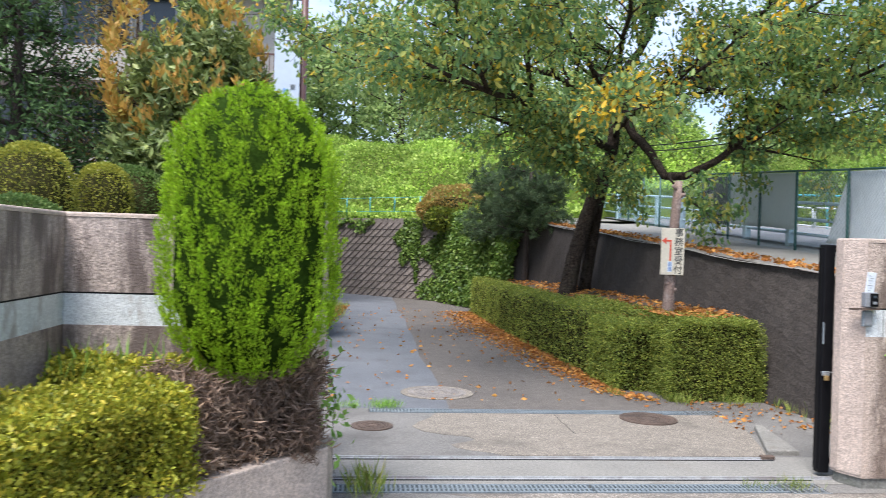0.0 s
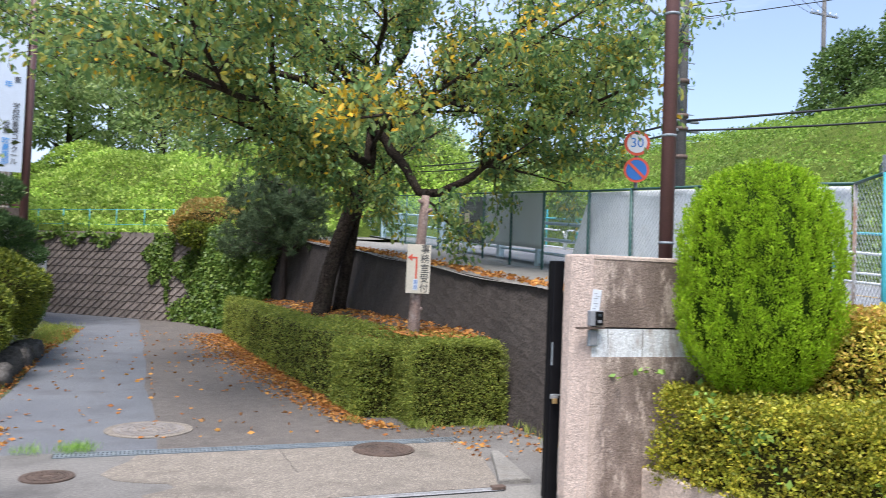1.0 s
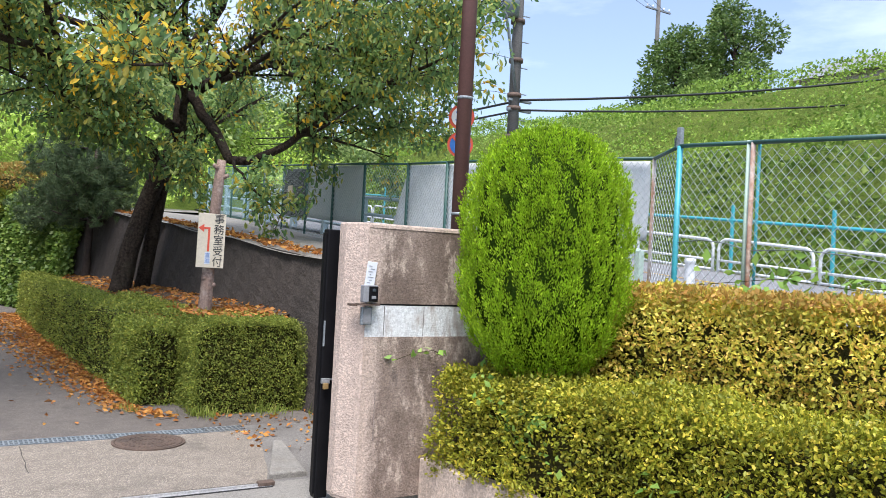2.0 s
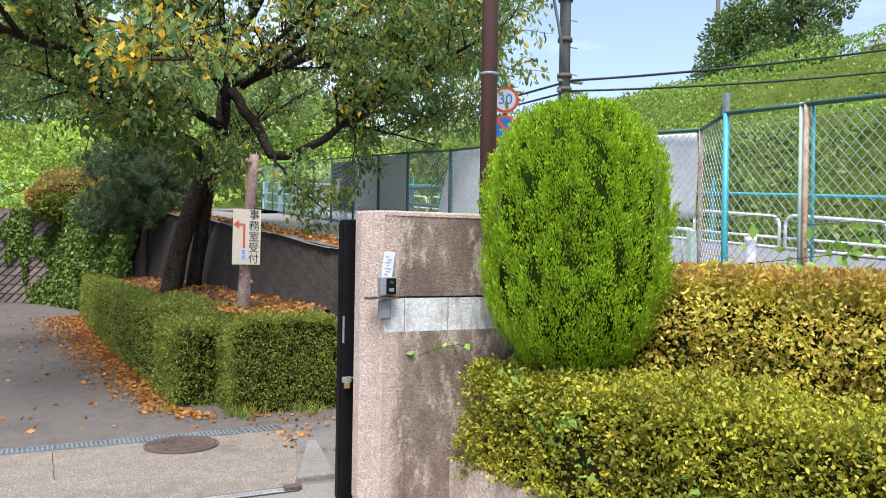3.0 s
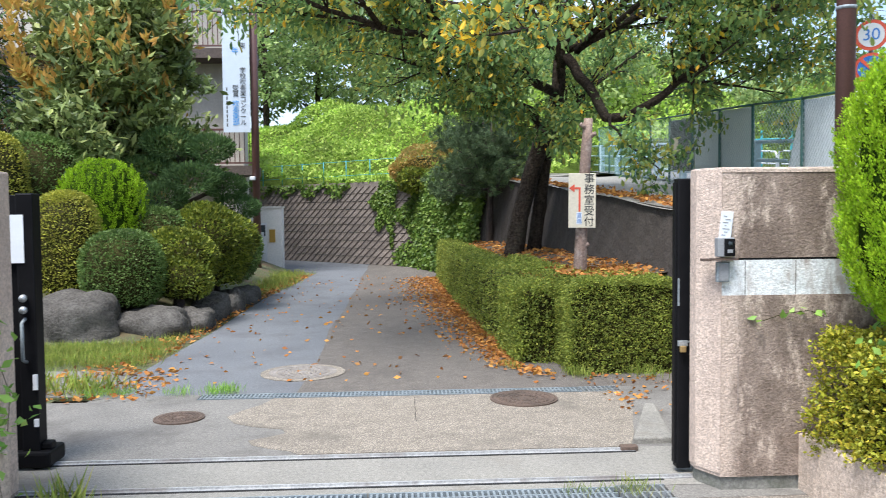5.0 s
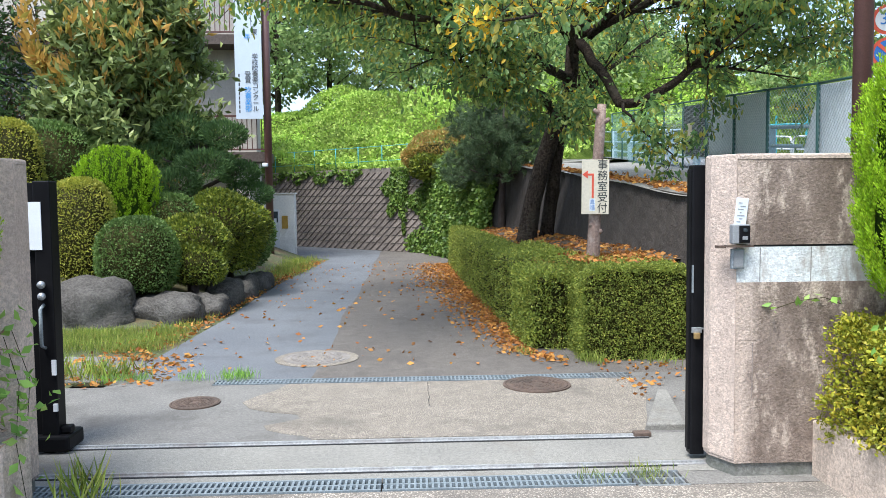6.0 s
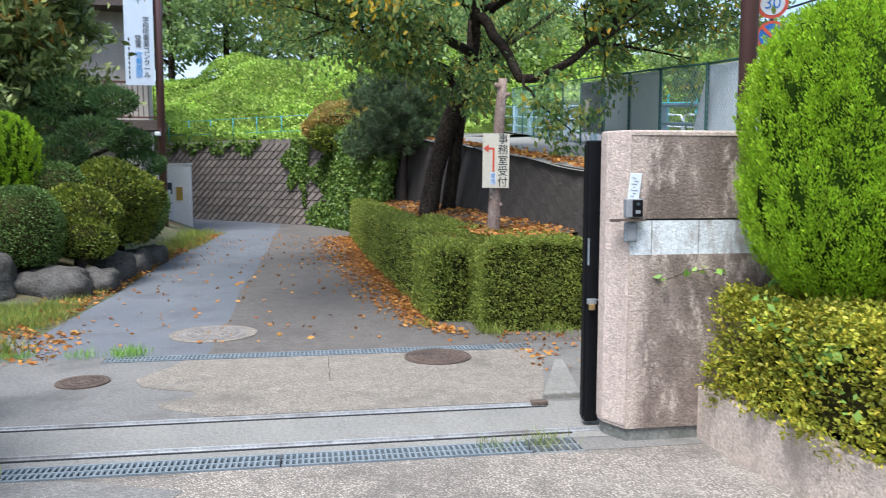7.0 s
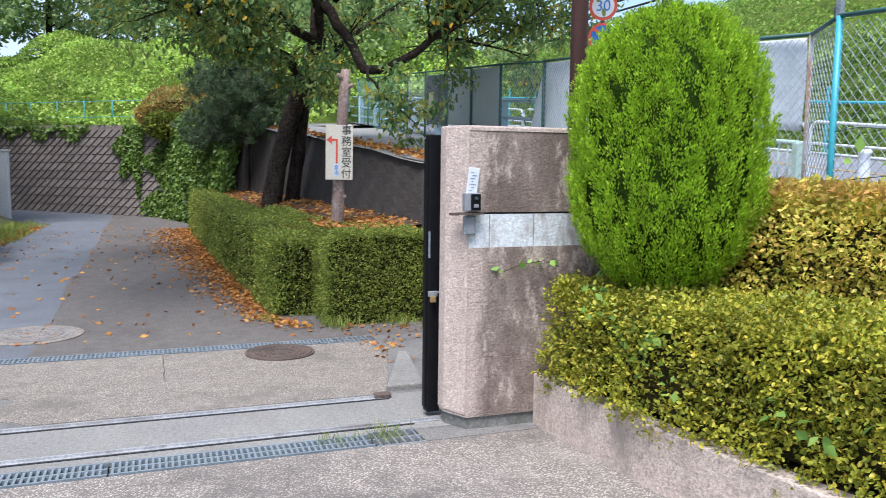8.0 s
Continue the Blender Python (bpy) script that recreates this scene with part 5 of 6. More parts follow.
for i in range(len(FENCE) - 1):
    a, b = f_base(i), f_base(i + 1)
    tube_part("top_rail", [([a + Vector((0, 0, f_height(i))), b + Vector((0, 0, f_height(i + 1)))], [0.016, 0.016])], M_GREEN_PAINT, fence, 8)
    n = max(2, int((b - a).length / 0.078))
    cell = 0.078
    V, F = [], []
    h = f_height(i) - 0.02
    m = int(h / (cell / 2))
    u = (b - a) / n
    r = 0.0024 if i < 6 else 0.0022
    for k in range(n):
        for j in range(m):
            lo = a + u * k + Vector((0, 0, j * cell / 2))
            for s0, s1 in ((0.0, 0.5), (1.0, 0.5)) if j % 2 == 0 else ((0.5, 0.0), (0.5, 1.0)):
                p, q = lo + u * s0, lo + u * s1 + Vector((0, 0, cell / 2))
                w = Vector((u.y, -u.x, 0)).normalized() * r
                z = (q - p).cross(w).normalized() * r
                c = len(V)
                V += [p + z, p - z * 0.5 + w * 0.87, p - z * 0.5 - w * 0.87, q + z, q - z * 0.5 + w * 0.87, q - z * 0.5 - w * 0.87]
                F += [(c, c + 1, c + 4, c + 3), (c + 1, c + 2, c + 5, c + 4), (c + 2, c, c + 3, c + 5)]
    tagged(link("wire_netting", mesh_of("wire_netting", V, F), M_WIRE if i < 12 else M_WIRE_G, fence, "galvanised diamond netting"), kind="stuff")
bracket = f_base(3) + Vector((0, 0, 1.40))
part("top_bracket", boxes((bracket.x - 0.006, bracket.x + 0.03, bracket.y - 0.005, bracket.y + 0.035, bracket.z - 0.05, bracket.z + 0.11), bevel=0.003), M_GALV_DULL, fence)
strut = (f_base(4) - f_base(3)).normalized()
tube_part("bracket_strut", [([bracket + Vector((0.012, 0.015, 0.09)), bracket + strut * 0.13 + Vector((0.012, 0.015, 0.03)), bracket + strut * 0.13 + Vector((0.012, 0.015, -0.06))], [0.009, 0.009, 0.009])], M_GALV_DULL, fence, 6)
M_PALE_ROD = plain("pale_green_paint", (0.42, 0.56, 0.47), 0.6)
lie = (f_base(3) - f_base(2)).normalized()
tube_part("thin_post", [([f_base(2) + lie * 0.042, f_base(2) + lie * 0.042 + Vector((0, 0, 1.38))], [0.014, 0.014])], M_PALE_ROD, fence, 8)
for i in (1, 2):
    a, b = f_base(i) + Vector((0, 0, 0.62)), f_base(i + 1) + Vector((0, 0, 0.62))
    tube_part("tension_wire", [([a, a.lerp(b, 0.3) + Vector((0, 0, 0.035)), a.lerp(b, 0.65) + Vector((0, 0, 0.04)), b], [0.004] * 4)], M_GALV_DULL, fence, 5)


def fence_sheet(label, i0, i1, lo, hi, material, cut=0.0, f0=0.0, f1=1.0):
    """A sheet hung on the fence between two posts, sagging a little."""
    t = thing("fence_sheet", label, "sheet", "sheets on the fence")
    a, b = f_base(i0), f_base(i1)
    d = b - a
    nrm = Vector((d.y, -d.x, 0)).normalized()
    def fn(u, v):
        f = f0 + (f1 - f0) * u + cut * (1 - v) * u
        p = a + d * f
        z = lo + (hi - lo) * v
        w = 0.035 + 0.02 * math.sin(u * 9 + v * 2) * math.sin(v * 3)
        return tuple(p + nrm * w + Vector((0, 0, z)))
    me = grid_mesh("sheet", fn, 24, 10)
    ob = link("sheet", me, material, t, "", True)
    mod = ob.modifiers.new("thickness", "SOLIDIFY")
    mod.thickness = 0.006
    return t


fence_sheet("white plastic sheet with a slanting free edge", 4, 5, 0.60, 1.30, M_SHEET, f0=0.04)
fence_sheet("white plastic sheet tied to the fence", 5, 6, 0.36, 1.30, M_SHEET)
fence_sheet("grey-white sheet with a slanting free edge", 6, 7, 0.20, 1.30, M_SHEET, cut=0.55)
fence_sheet("grey shade netting on the fence", 8, 9, 0.36, 1.30, M_NET, f0=0.04)
fence_sheet("grey shade netting on the fence", 9, 10, 0.34, 1.30, M_NET, f1=0.97)
fence_sheet("dark shade netting on the fence", 10, 11, 0.30, 1.25, plain("dark_net", (0.07, 0.09, 0.085), 0.8))
notice = thing("notice_plate", "small yellowish notice on the fence", "notice")
part("plate", boxes((7.06, 7.07, 15.75, 15.98, 2.72, 2.98)), M_SIGN, notice)

# ---- guard rails of the road ----
def guard(x, y0, y1, h, step, material, label, rails, dx=0.0, stout=0.026):
    g = thing("guard_rail", label, "guard rail", "guard rails")
    n = int((y1 - y0) / step)
    for k in range(n + 1):
        y = y0 + k * step
        part("post", boxes((x + dx * k - stout, x + dx * k + stout, y - stout, y + stout, road_z(y) - 0.1, road_z(y) + h), bevel=0.01), material, g)
    for f in rails:
        rows = [(x + dx * k, y0 + k * step, road_z(y0 + k * step) + h * f) for k in range(n + 1)]
        tube_part("rail", [(rows, [0.028] * len(rows))], material, g, 8)
    return g


def barred_railing(label, a, b, h, step):
    """A low steel railing of upright bars between two rails, with stout end posts."""
    g = thing("railing", label, "railing")
    a, b = Vector(a), Vector(b)
    for p in (a, a.lerp(b, 0.5), b):
        part("post", boxes((p.x - 0.035, p.x + 0.035, p.y - 0.035, p.y + 0.035, p.z - 0.3, p.z + h), bevel=0.008), M_PALE_ROD, g)
    for f in (0.12, 1.0):
        tube_part("rail", [([a + Vector((0, 0, h * f)), b + Vector((0, 0, h * f))], [0.022, 0.022])], M_PALE_ROD, g, 8)
    n = int((b - a).length / step)
    for k in range(1, n):
        p = a.lerp(b, k / n)
        tube_part("bar", [([p + Vector((0, 0, h * 0.12)), p + Vector((0, 0, h))], [0.009, 0.009])], M_PALE_ROD, g, 6)
    return g


barred_railing("pale grey-green steel railing with upright bars", (7.40, 6.85, road_z(6.85)), (7.50, 8.55, road_z(8.55)), 0.46, 0.12)


def hooped_rail(x, y0, y1, h, span, label):
    """White pipe barriers, each a hoop with rounded corners and two rails across."""
    g = thing("guard_rail", label, "guard rail", "guard rails")
    for k in range(int((y1 - y0) / span)):
        a, b = y0 + k * span + 0.06, y0 + (k + 1) * span - 0.06
        c = 0.16
        pts = [(x, a, road_z(a) - 0.1)]
        for q in range(7):
            w = math.pi / 2 * q / 6
            pts.append((x, a + c - c * math.cos(w), road_z(a) + h - c + c * math.sin(w)))
        for q in range(7):
            w = math.pi / 2 * q / 6
            pts.append((x, b - c + c * math.sin(w), road_z(b) + h - c + c * math.cos(w)))
        pts.append((x, b, road_z(b) - 0.1))
        tube_part("hoop", [(pts, [0.026] * len(pts))], M_WHITE_PIPE, g, 8)
        for f in (0.42, 0.16):
            tube_part("cross_pipe", [([(x, a, road_z(a) + h * f), (x, b, road_z(b) + h * f)], [0.022, 0.022])], M_WHITE_PIPE, g, 8)
    return g


guard(7.55, 8.6, 26.0, 0.80, 1.7, M_RAIL_BLUE, "pale blue steel pedestrian guard rail", (0.98, 0.62, 0.30), 0.02, 0.062)
hooped_rail(12.75, -3.0, 36.0, 0.62, 1.9, "white pipe guard rail across the road")
guard(13.15, -3.0, 40.0, 1.25, 1.9, M_TEAL, "turquoise steel fence at the foot of the bank", (0.78,))
drum = thing("bollard", "white plastic bollard beside the road", "bollard")
link("body", mesh_of("body", *lathe([(0.065, 0), (0.065, 0.1), (0.062, 0.26), (0.07, 0.27), (0.07, 0.31), (0.055, 0.32)], (9.3, 7.85, road_z(7.85) + 0.05), 20)), M_WHITE_PIPE, drum, "", True)

# ---- road signs ----
rs = thing("road_sign", "round speed limit and no-parking signs on a grey pole", "road sign")
tube_part("pole", [([(8.3, 11.74, road_z(11.7)), (8.3, 11.74, 4.25)], [0.030, 0.030])], M_GALV_DULL, rs, 10)
def disc(name, r, material, parent, z, off, hole=0.0):
    bm = bmesh.new()
    bmesh.ops.create_cone(bm, cap_ends=True, segments=36, radius1=r, radius2=r, depth=0.008)
    ob = part(name, bm, material, parent)
    ob.matrix_local = pose(8.26, 11.67, z, 0, 0, -32) @ Matrix.Translation((0, -off, 0)) @ pose(0, 0, 0, 90)
    return ob


FACE = plain("road_sign_blue", (0.05, 0.22, 0.62), 0.4)
up = disc("speed_disc", 0.205, M_RED, rs, 3.96, 0.0)
disc("speed_field", 0.160, M_SIGN_WHITE, rs, 3.96, 0.006)
writing("30", 0.22, FACE, rs, pose(8.26, 11.67, 3.96, 0, 0, -32) @ Matrix.Translation((0, -0.013, 0)) @ pose(0, 0, 0, 90))
disc("parking_disc", 0.205, M_RED, rs, 3.52, 0.0)
disc("parking_field", 0.165, M_BLUE, rs, 3.52, 0.006)
part("parking_bar", boxes((-0.17, 0.17, -0.016, -0.008, -0.022, 0.022)), M_RED, rs).matrix_local = pose(8.26, 11.67, 3.52, 0, 0, -32) @ pose(0, 0, 0, 0, 45, 0)

# ---- utility poles and wires ----
def utility(at, h, label, arms):
    p = thing("utility_pole", label, "utility pole", "utility poles")
    x, y, z = at
    tube_part("shaft", [([(x, y, z - 0.3), (x, y, z + h)], [0.14, 0.10])], M_POLE_GREY, p, 14)
    for k, a in enumerate(arms):
        part("cross_arm", boxes((x - 0.9, x + 0.9, y - 0.05, y + 0.05, z + a, z + a + 0.08)), M_GALV_DULL, p)
        for q in (-0.8, -0.4, 0.4, 0.8):
            tube_part("insulator", [([(x + q, y, z + a + 0.08), (x + q, y, z + a + 0.24)], [0.035, 0.03])], M_WHITE_PIPE, p, 8)
    return p


up1 = utility((12.3, 15.80, road_z(15.7)), 11.0, "tall grey concrete utility pole with a street lamp", (8.8,))
tube_part("transformer", [([(12.0, 15.7, 7.3), (12.0, 15.7, 7.95)], [0.20, 0.20])], M_GALV_DULL, up1, 14)
tube_part("lamp_arm", [([(12.25, 15.7, 5.6), (11.98, 15.6, 6.6), (11.75, 15.5, 7.2), (11.2, 15.3, 7.6), (10.5, 15.0, 7.7)], [0.035] * 5)], M_GALV_DULL, up1, 8)
part("lamp_head", boxes((10.15, 10.55, 14.85, 15.08, 7.64, 7.76), bevel=0.03), M_GALV_DULL, up1)
for z in (2.3, 2.9, 3.5, 4.1, 4.7, 5.3, 5.9):
    part("step_bolt", boxes((12.26, 12.60, 15.74, 15.76, road_z(15.7) + z, road_z(15.7) + z + 0.02)), M_GALV_DULL, up1)
for z in (4.55, 5.2, 5.5, 6.3, 7.2):
    tube_part("clamp", [([(12.3, 15.80, z), (12.3, 15.80, z + 0.09)], [0.165, 0.165])], M_IRON, up1, 12)
part("cable_bracket", boxes((12.1, 12.75, 15.72, 15.80, 5.40, 5.46), (12.1, 12.75, 15.72, 15.80, 5.18, 5.24), bevel=0.01), M_GALV_DULL, up1)
utility((32.95, 31.4, 8.0), 9.5, "distant utility pole on the hill", (7.6, 8.6))
M_CABLE = plain("black_cable", (0.02, 0.02, 0.022), 0.5)


def cable(a, b, sag, r):
    t = thing("overhead_cable", "black overhead cable between poles", "cable", "overhead cables")
    pts = [Vector(a).lerp(Vector(b), k / 16) - Vector((0, 0, sag * 4 * (k / 16) * (1 - k / 16))) for k in range(17)]
    tube_part("wire", [(pts, [r] * 17)], M_CABLE, t, 5)


for z0, z1, r in ((4.84, 6.3, 0.030), (4.61, 5.06, 0.026), (7.2, 10.6, 0.012), (7.5, 11.4, 0.012), (10.6, 15.0, 0.012)):
    cable((12.4, 15.7, z0 + 0.6), (38.0, 9.5, z1 + 5.2), 0.7, r)
    cable((12.4, 15.75, z0 + 0.6), (11.0, 48.0, z0 + 3.6), 0.8, r)
for q in (-0.8, 0.0, 0.8):
    cable((32.95 + q, 31.4, 16.6), (60.0 + q, 10.0, 18.0), 0.6, 0.014)
    cable((32.95 + q, 31.4, 15.6), (12.6 + q, 15.7, 12.2), 0.8, 0.012)

# ---- garden on the school side ----
def boulder(label, at, sx, sy, sz, seed):
    b = thing("boulder", label, "boulder", "boulders along the garden")
    bm = bmesh.new()
    bmesh.ops.create_icosphere(bm, subdivisions=4, radius=1.0)
    for v in bm.verts:
        d = v.co.normalized()
        k = (abs(d.x) ** 4 + abs(d.y) ** 4 + abs(d.z) ** 4) ** (-1 / 4)
        n1 = noise.noise(d * 1.3 + Vector((seed, 2.0, seed)))
        n2 = noise.noise(d * 4.0 + Vector((seed, seed, 1.0)))
        q = d * k * (1 + 0.20 * n1 + 0.10 * n2 + 0.04 * noise.noise(d * 11.0))
        v.co = Vector((q.x * sx, q.y * sy, max(-0.35, q.z) * sz))
    part("stone", bm, M_BOULDER, b, "", True)
    b.location = at
    return b


boulder("large rounded grey boulder at the garden edge", (-2.32, 11.8, 0.13), 0.54, 0.44, 0.48, 1.3)
boulder("low flat grey boulder at the garden edge", (-1.48, 12.1, 0.08), 0.50, 0.34, 0.30, 4.1)
boulder("small grey boulder at the garden edge", (-1.02, 12.6, 0.07), 0.26, 0.28, 0.24, 7.7)
boulder("dark upright boulder under the azaleas", (-1.02, 13.7, 0.08), 0.26, 0.36, 0.34, 9.2)
boulder("dark boulder under the azaleas", (-1.0, 14.7, 0.06), 0.26, 0.42, 0.28, 12.9)
boulder("dark boulder under the azaleas", (-0.95, 15.9, 0.05), 0.24, 0.45, 0.26, 15.5)
boulder("half-hidden boulder behind the gate", (-3.6, 11.6, 0.2), 0.6, 0.5, 0.45, 18.1)

bush("box_ball", "clipped yellowish dome of box above the boulder", (-2.80, 12.7), 0.46, 0.46, 0.42, 1.97, 11000, (0.036, 0.020), L_BOXY, 2.7, 0.012, "clipped domes")
bush("box_ball", "clipped dark green dome of box above the boulders", (-1.93, 12.45), 0.54, 0.52, 0.28, 1.43, 12000, (0.036, 0.020), L_BOXD, 2.5, 0.015, "clipped domes")
thuja("thuja", "low bright green globe thuja in the garden", (-2.78, 14.1), 0.64, 0.95, 2.62, 800, 0.026)
bush("shrub", "loose grey-green rounded shrub behind the domes", (-4.35, 15.4), 0.85, 0.85, 0.9, 3.05, 9000, (0.06, 0.034), L_BOXD, 2.2, 0.06)
bush("box_ball", "clipped yellowish dome of box behind the wall", (-4.45, 14.1), 0.50, 0.50, 0.9, 2.95, 7000, (0.045, 0.025), L_BOXY, 2.6, 0.015, "clipped domes")
bush("box_ball", "large clipped yellowish dome of box behind the wall", (-5.15, 12.9), 0.66, 0.66, 0.7, 3.12, 9000, (0.045, 0.025), L_BOXY, 2.6, 0.015, "clipped domes")
bush("shrub", "dark low shrub behind the wing wall", (-4.6, 11.3), 0.7, 0.6, 0.5, 2.25, 6000, (0.05, 0.03), L_BOXD, 2.2, 0.05)
bush("azalea", "yellow-green azalea at the garden edge", (-1.36, 14.9), 0.74, 0.85, 0.35, 1.70, 13000, (0.075, 0.030), L_AZALEA, 2.0, 0.17, "azaleas", 4.5, seed=1.0)
bush("azalea", "green azalea above the boulders", (-1.45, 13.35), 0.66, 0.58, 0.40, 1.36, 9000, (0.06, 0.028), L_AZALEA, 2.3, 0.11, "azaleas", 4.0, seed=2.0)
bush("azalea", "dark azalea at the bend of the drive", (-1.48, 16.1), 0.80, 0.95, 0.25, 1.55, 9000, (0.055, 0.026), L_BOXD, 2.2, 0.08, "azaleas", 3.5, seed=3.0)
bush("azalea", "dark green azalea behind the dome", (-2.05, 14.4), 0.55, 0.5, 0.9, 1.78, 5000, (0.05, 0.024), L_BOXD, 2.2, 0.05, "azaleas", seed=4.0)
bush("azalea", "low azalea over the boulder", (-1.28, 12.9), 0.45, 0.32, 0.36, 0.98, 4000, (0.05, 0.024), L_AZALEA, 2.2, 0.05, "azaleas", seed=5.0)

# cloud-pruned pine
cloud = thing("cloud_pine", "dark cloud-pruned pine in the garden", "pine")
rows = [([(-2.2, 16.6, 0.4), (-2.1, 16.5, 1.2), (-2.3, 16.6, 2.0), (-2.1, 16.5, 2.8)], [0.11, 0.09, 0.07, 0.04])]
PADS = [((-2.35, 16.3, 2.95), 0.50, 0.22), ((-1.55, 16.2, 2.85), 0.42, 0.18), ((-2.75, 16.3, 2.45), 0.50, 0.20), ((-1.85, 16.0, 2.30), 0.55, 0.20), ((-1.35, 16.4, 2.15), 0.40, 0.17), ((-2.4, 15.9, 1.95), 0.5, 0.18), ((-1.2, 16.6, 1.75), 0.45, 0.18)]
for c, r, h in PADS:
    rows.append(([(-2.2, 16.55, c[2] - 0.35), ((c[0] - 2.2) / 2, (c[1] + 16.55) / 2, c[2] - 0.15), c], [0.05, 0.04, 0.02]))
for row in rows[:1]:
    tube_part("trunk", [row], M_BARK_P, cloud, 8)
for row in rows[1:]:
    tube_part("branch", [row], M_BARK_P, cloud, 6)
for c, r, h in PADS:
    d = unit(rng.normal(0, 1, (2600, 3)))
    Pp = d * np.array([r, r, h * 1.35]) * rng.uniform(0.7, 1.0, (2600, 1)) + np.array(c)
    link("needle_pad", leaf_mesh("needle_pad", Pp, d + np.array([0, 0, 0.8]), 0.085, 0.020, 0.05, 0.4), L_CONIFER, cloud)


# ---- garden trees ----
def grown_tree(name, label, base, height, boughs, material, leaf, per, bark, group="", r=0.16, droop=0.2, scatter=0.12, level=1, length=1.0, upward=0.2):
    t = thing(name, label, "tree", group)
    x, y, z = base
    trunk = limb((x, y, z - 0.2), (x + 0.1, y, z + height * 0.8), 0.0, 8, 0.03)
    tube_part("trunk", [(trunk, [r * (1 - 0.75 * k / 8) for k in range(9)])], bark, t, 9)
    tw = []
    for d, f, reach in boughs:
        start = trunk[int(f * 8)]
        rows = []
        aim = Vector(start) + Vector((math.cos(d) * reach, math.sin(d) * reach, reach * upward * rng.uniform(0.6, 1.6)))
        branching(rows, tw, limb(start, aim, 0.08 * reach, 6, 0.08), r * 0.35, r * 0.1, level, 0.9, length, 0.2, 3, 0.3)
        link("limb", mesh_of("limb", *tubes(rows, 5)), bark, t, "", True)
    Pq, Dq = tree_leaves(tw, per, leaf[0], leaf[1], droop, scatter)
    link("foliage", leaf_mesh("foliage", Pq, Dq, leaf[0], leaf[1], 0.1, 0.7), material, t)
    return t


def ring(n, f0, f1, r0, r1, a0=0.0):
    return [(a0 + k * 2.4, f0 + (f1 - f0) * k / (n - 1), r0 + (r1 - r0) * k / (n - 1)) for k in range(n)]


grown_tree("magnolia_tree", "evergreen magnolia with long glossy leaves, some orange", (-3.55, 17.0, 0.4), 7.0, ring(20, 0.40, 1.0, 1.5, 0.7), L_MAGNOLIA, (0.22, 0.085), 62, M_BARK, r=0.17, droop=-0.35, scatter=0.10, length=0.8, upward=0.35)
mag = bpy.data.objects["magnolia_tree"]
tips = unit(rng.normal(0, 1, (190, 3))) * np.array([1.55, 1.55, 1.75]) + np.array([-3.75, 16.9, 5.1])
tips = tips[tips[:, 1] < 17.2]
Pm = np.repeat(tips, 11, 0) + rng.normal(0, 0.07, (len(tips) * 11, 3))
link("orange_foliage", leaf_mesh("orange_foliage", Pm, np.tile(np.array([0.0, -0.3, 0.8]), (len(Pm), 1)), 0.21, 0.08, 0.1, 0.45), L_RUSSET, mag, "orange felted leaf undersides")
grown_tree("conifer_tree", "tall dark conifer before the school building", (-7.2, 17.2, 0.4), 9.5, ring(20, 0.20, 1.0, 2.3, 0.7, 0.5), L_CONIFER, (0.16, 0.06), 30, M_BARK_P, r=0.2, droop=0.1, scatter=0.2, length=1.0, upward=0.05)
grown_tree("conifer_tree", "dark layered conifer before the school building", (-9.8, 15.8, 0.4), 9.0, ring(18, 0.20, 1.0, 2.3, 0.7, 1.5), L_CONIFER, (0.16, 0.06), 30, M_BARK_P, r=0.2, droop=0.1, scatter=0.2, length=1.0, upward=0.05)
grown_tree("maple_tree", "airy bronze-leaved tree before the school building", (-5.6, 19.2, 0.4), 8.0, ring(15, 0.30, 1.0, 2.4, 0.9, 0.9), L_MAPLE, (0.11, 0.05), 20, M_BARK, r=0.13, droop=0.2, scatter=0.18, length=1.0, upward=0.12)
grown_tree("conifer_tree", "low spreading dark conifer behind the shrubs", (-5.9, 17.4, 0.4), 3.6, ring(10, 0.45, 1.0, 2.2, 1.4, 0.3), L_CONIFER, (0.12, 0.04), 26, M_BARK_P, r=0.12, droop=0.0, scatter=0.12, length=0.8, upward=0.0)

# ---- pines in the raised bed ----
def pine(label, at, top, reach, n):
    t = thing("pine_tree", label, "pine", "pines in the bed")
    x, y, z = at
    trunk = limb((x, y, z - 0.2), (x + 0.05, y - 0.1, top - 0.3), 0.0, 8, 0.03)
    tube_part("trunk", [(trunk, [0.10 * (1 - 0.6 * k / 8) for k in range(9)])], M_BARK_P, t, 9)
    tw = []
    for k in range(n):
        f = 0.44 + 0.56 * k / n
        s = trunk[min(8, int(f * 8 + 0.5))]
        a = k * 2.4
        L = reach * (1.05 - 0.55 * f) * rng.uniform(0.8, 1.15)
        rows = []
        branching(rows, tw, limb(s, Vector(s) + Vector((math.cos(a) * L, math.sin(a) * L, 0.12 * L)), -0.05, 5, 0.08), 0.03, 0.012, 1, 0.9, 0.5, 0.35, 2, 0.3)
        link("limb", mesh_of("limb", *tubes(rows, 4)), M_BARK_P, t, "", True)
    tips = np.array([tuple(q) for path in tw for q in path[1:]])
    tips = np.concatenate([tips, tips + rng.normal(0, 0.07, tips.shape)])
    Pq = np.repeat(tips, 26, 0) + rng.normal(0, 0.02, (len(tips) * 26, 3))
    Dq = np.repeat(unit(rng.normal(0, 0.5, tips.shape) + np.array([0, -0.1, 0.25])), 26, 0)
    link("needles", leaf_mesh("needles", Pq, Dq, 0.13, 0.011, 0.03, 0.42), L_PINE, t)


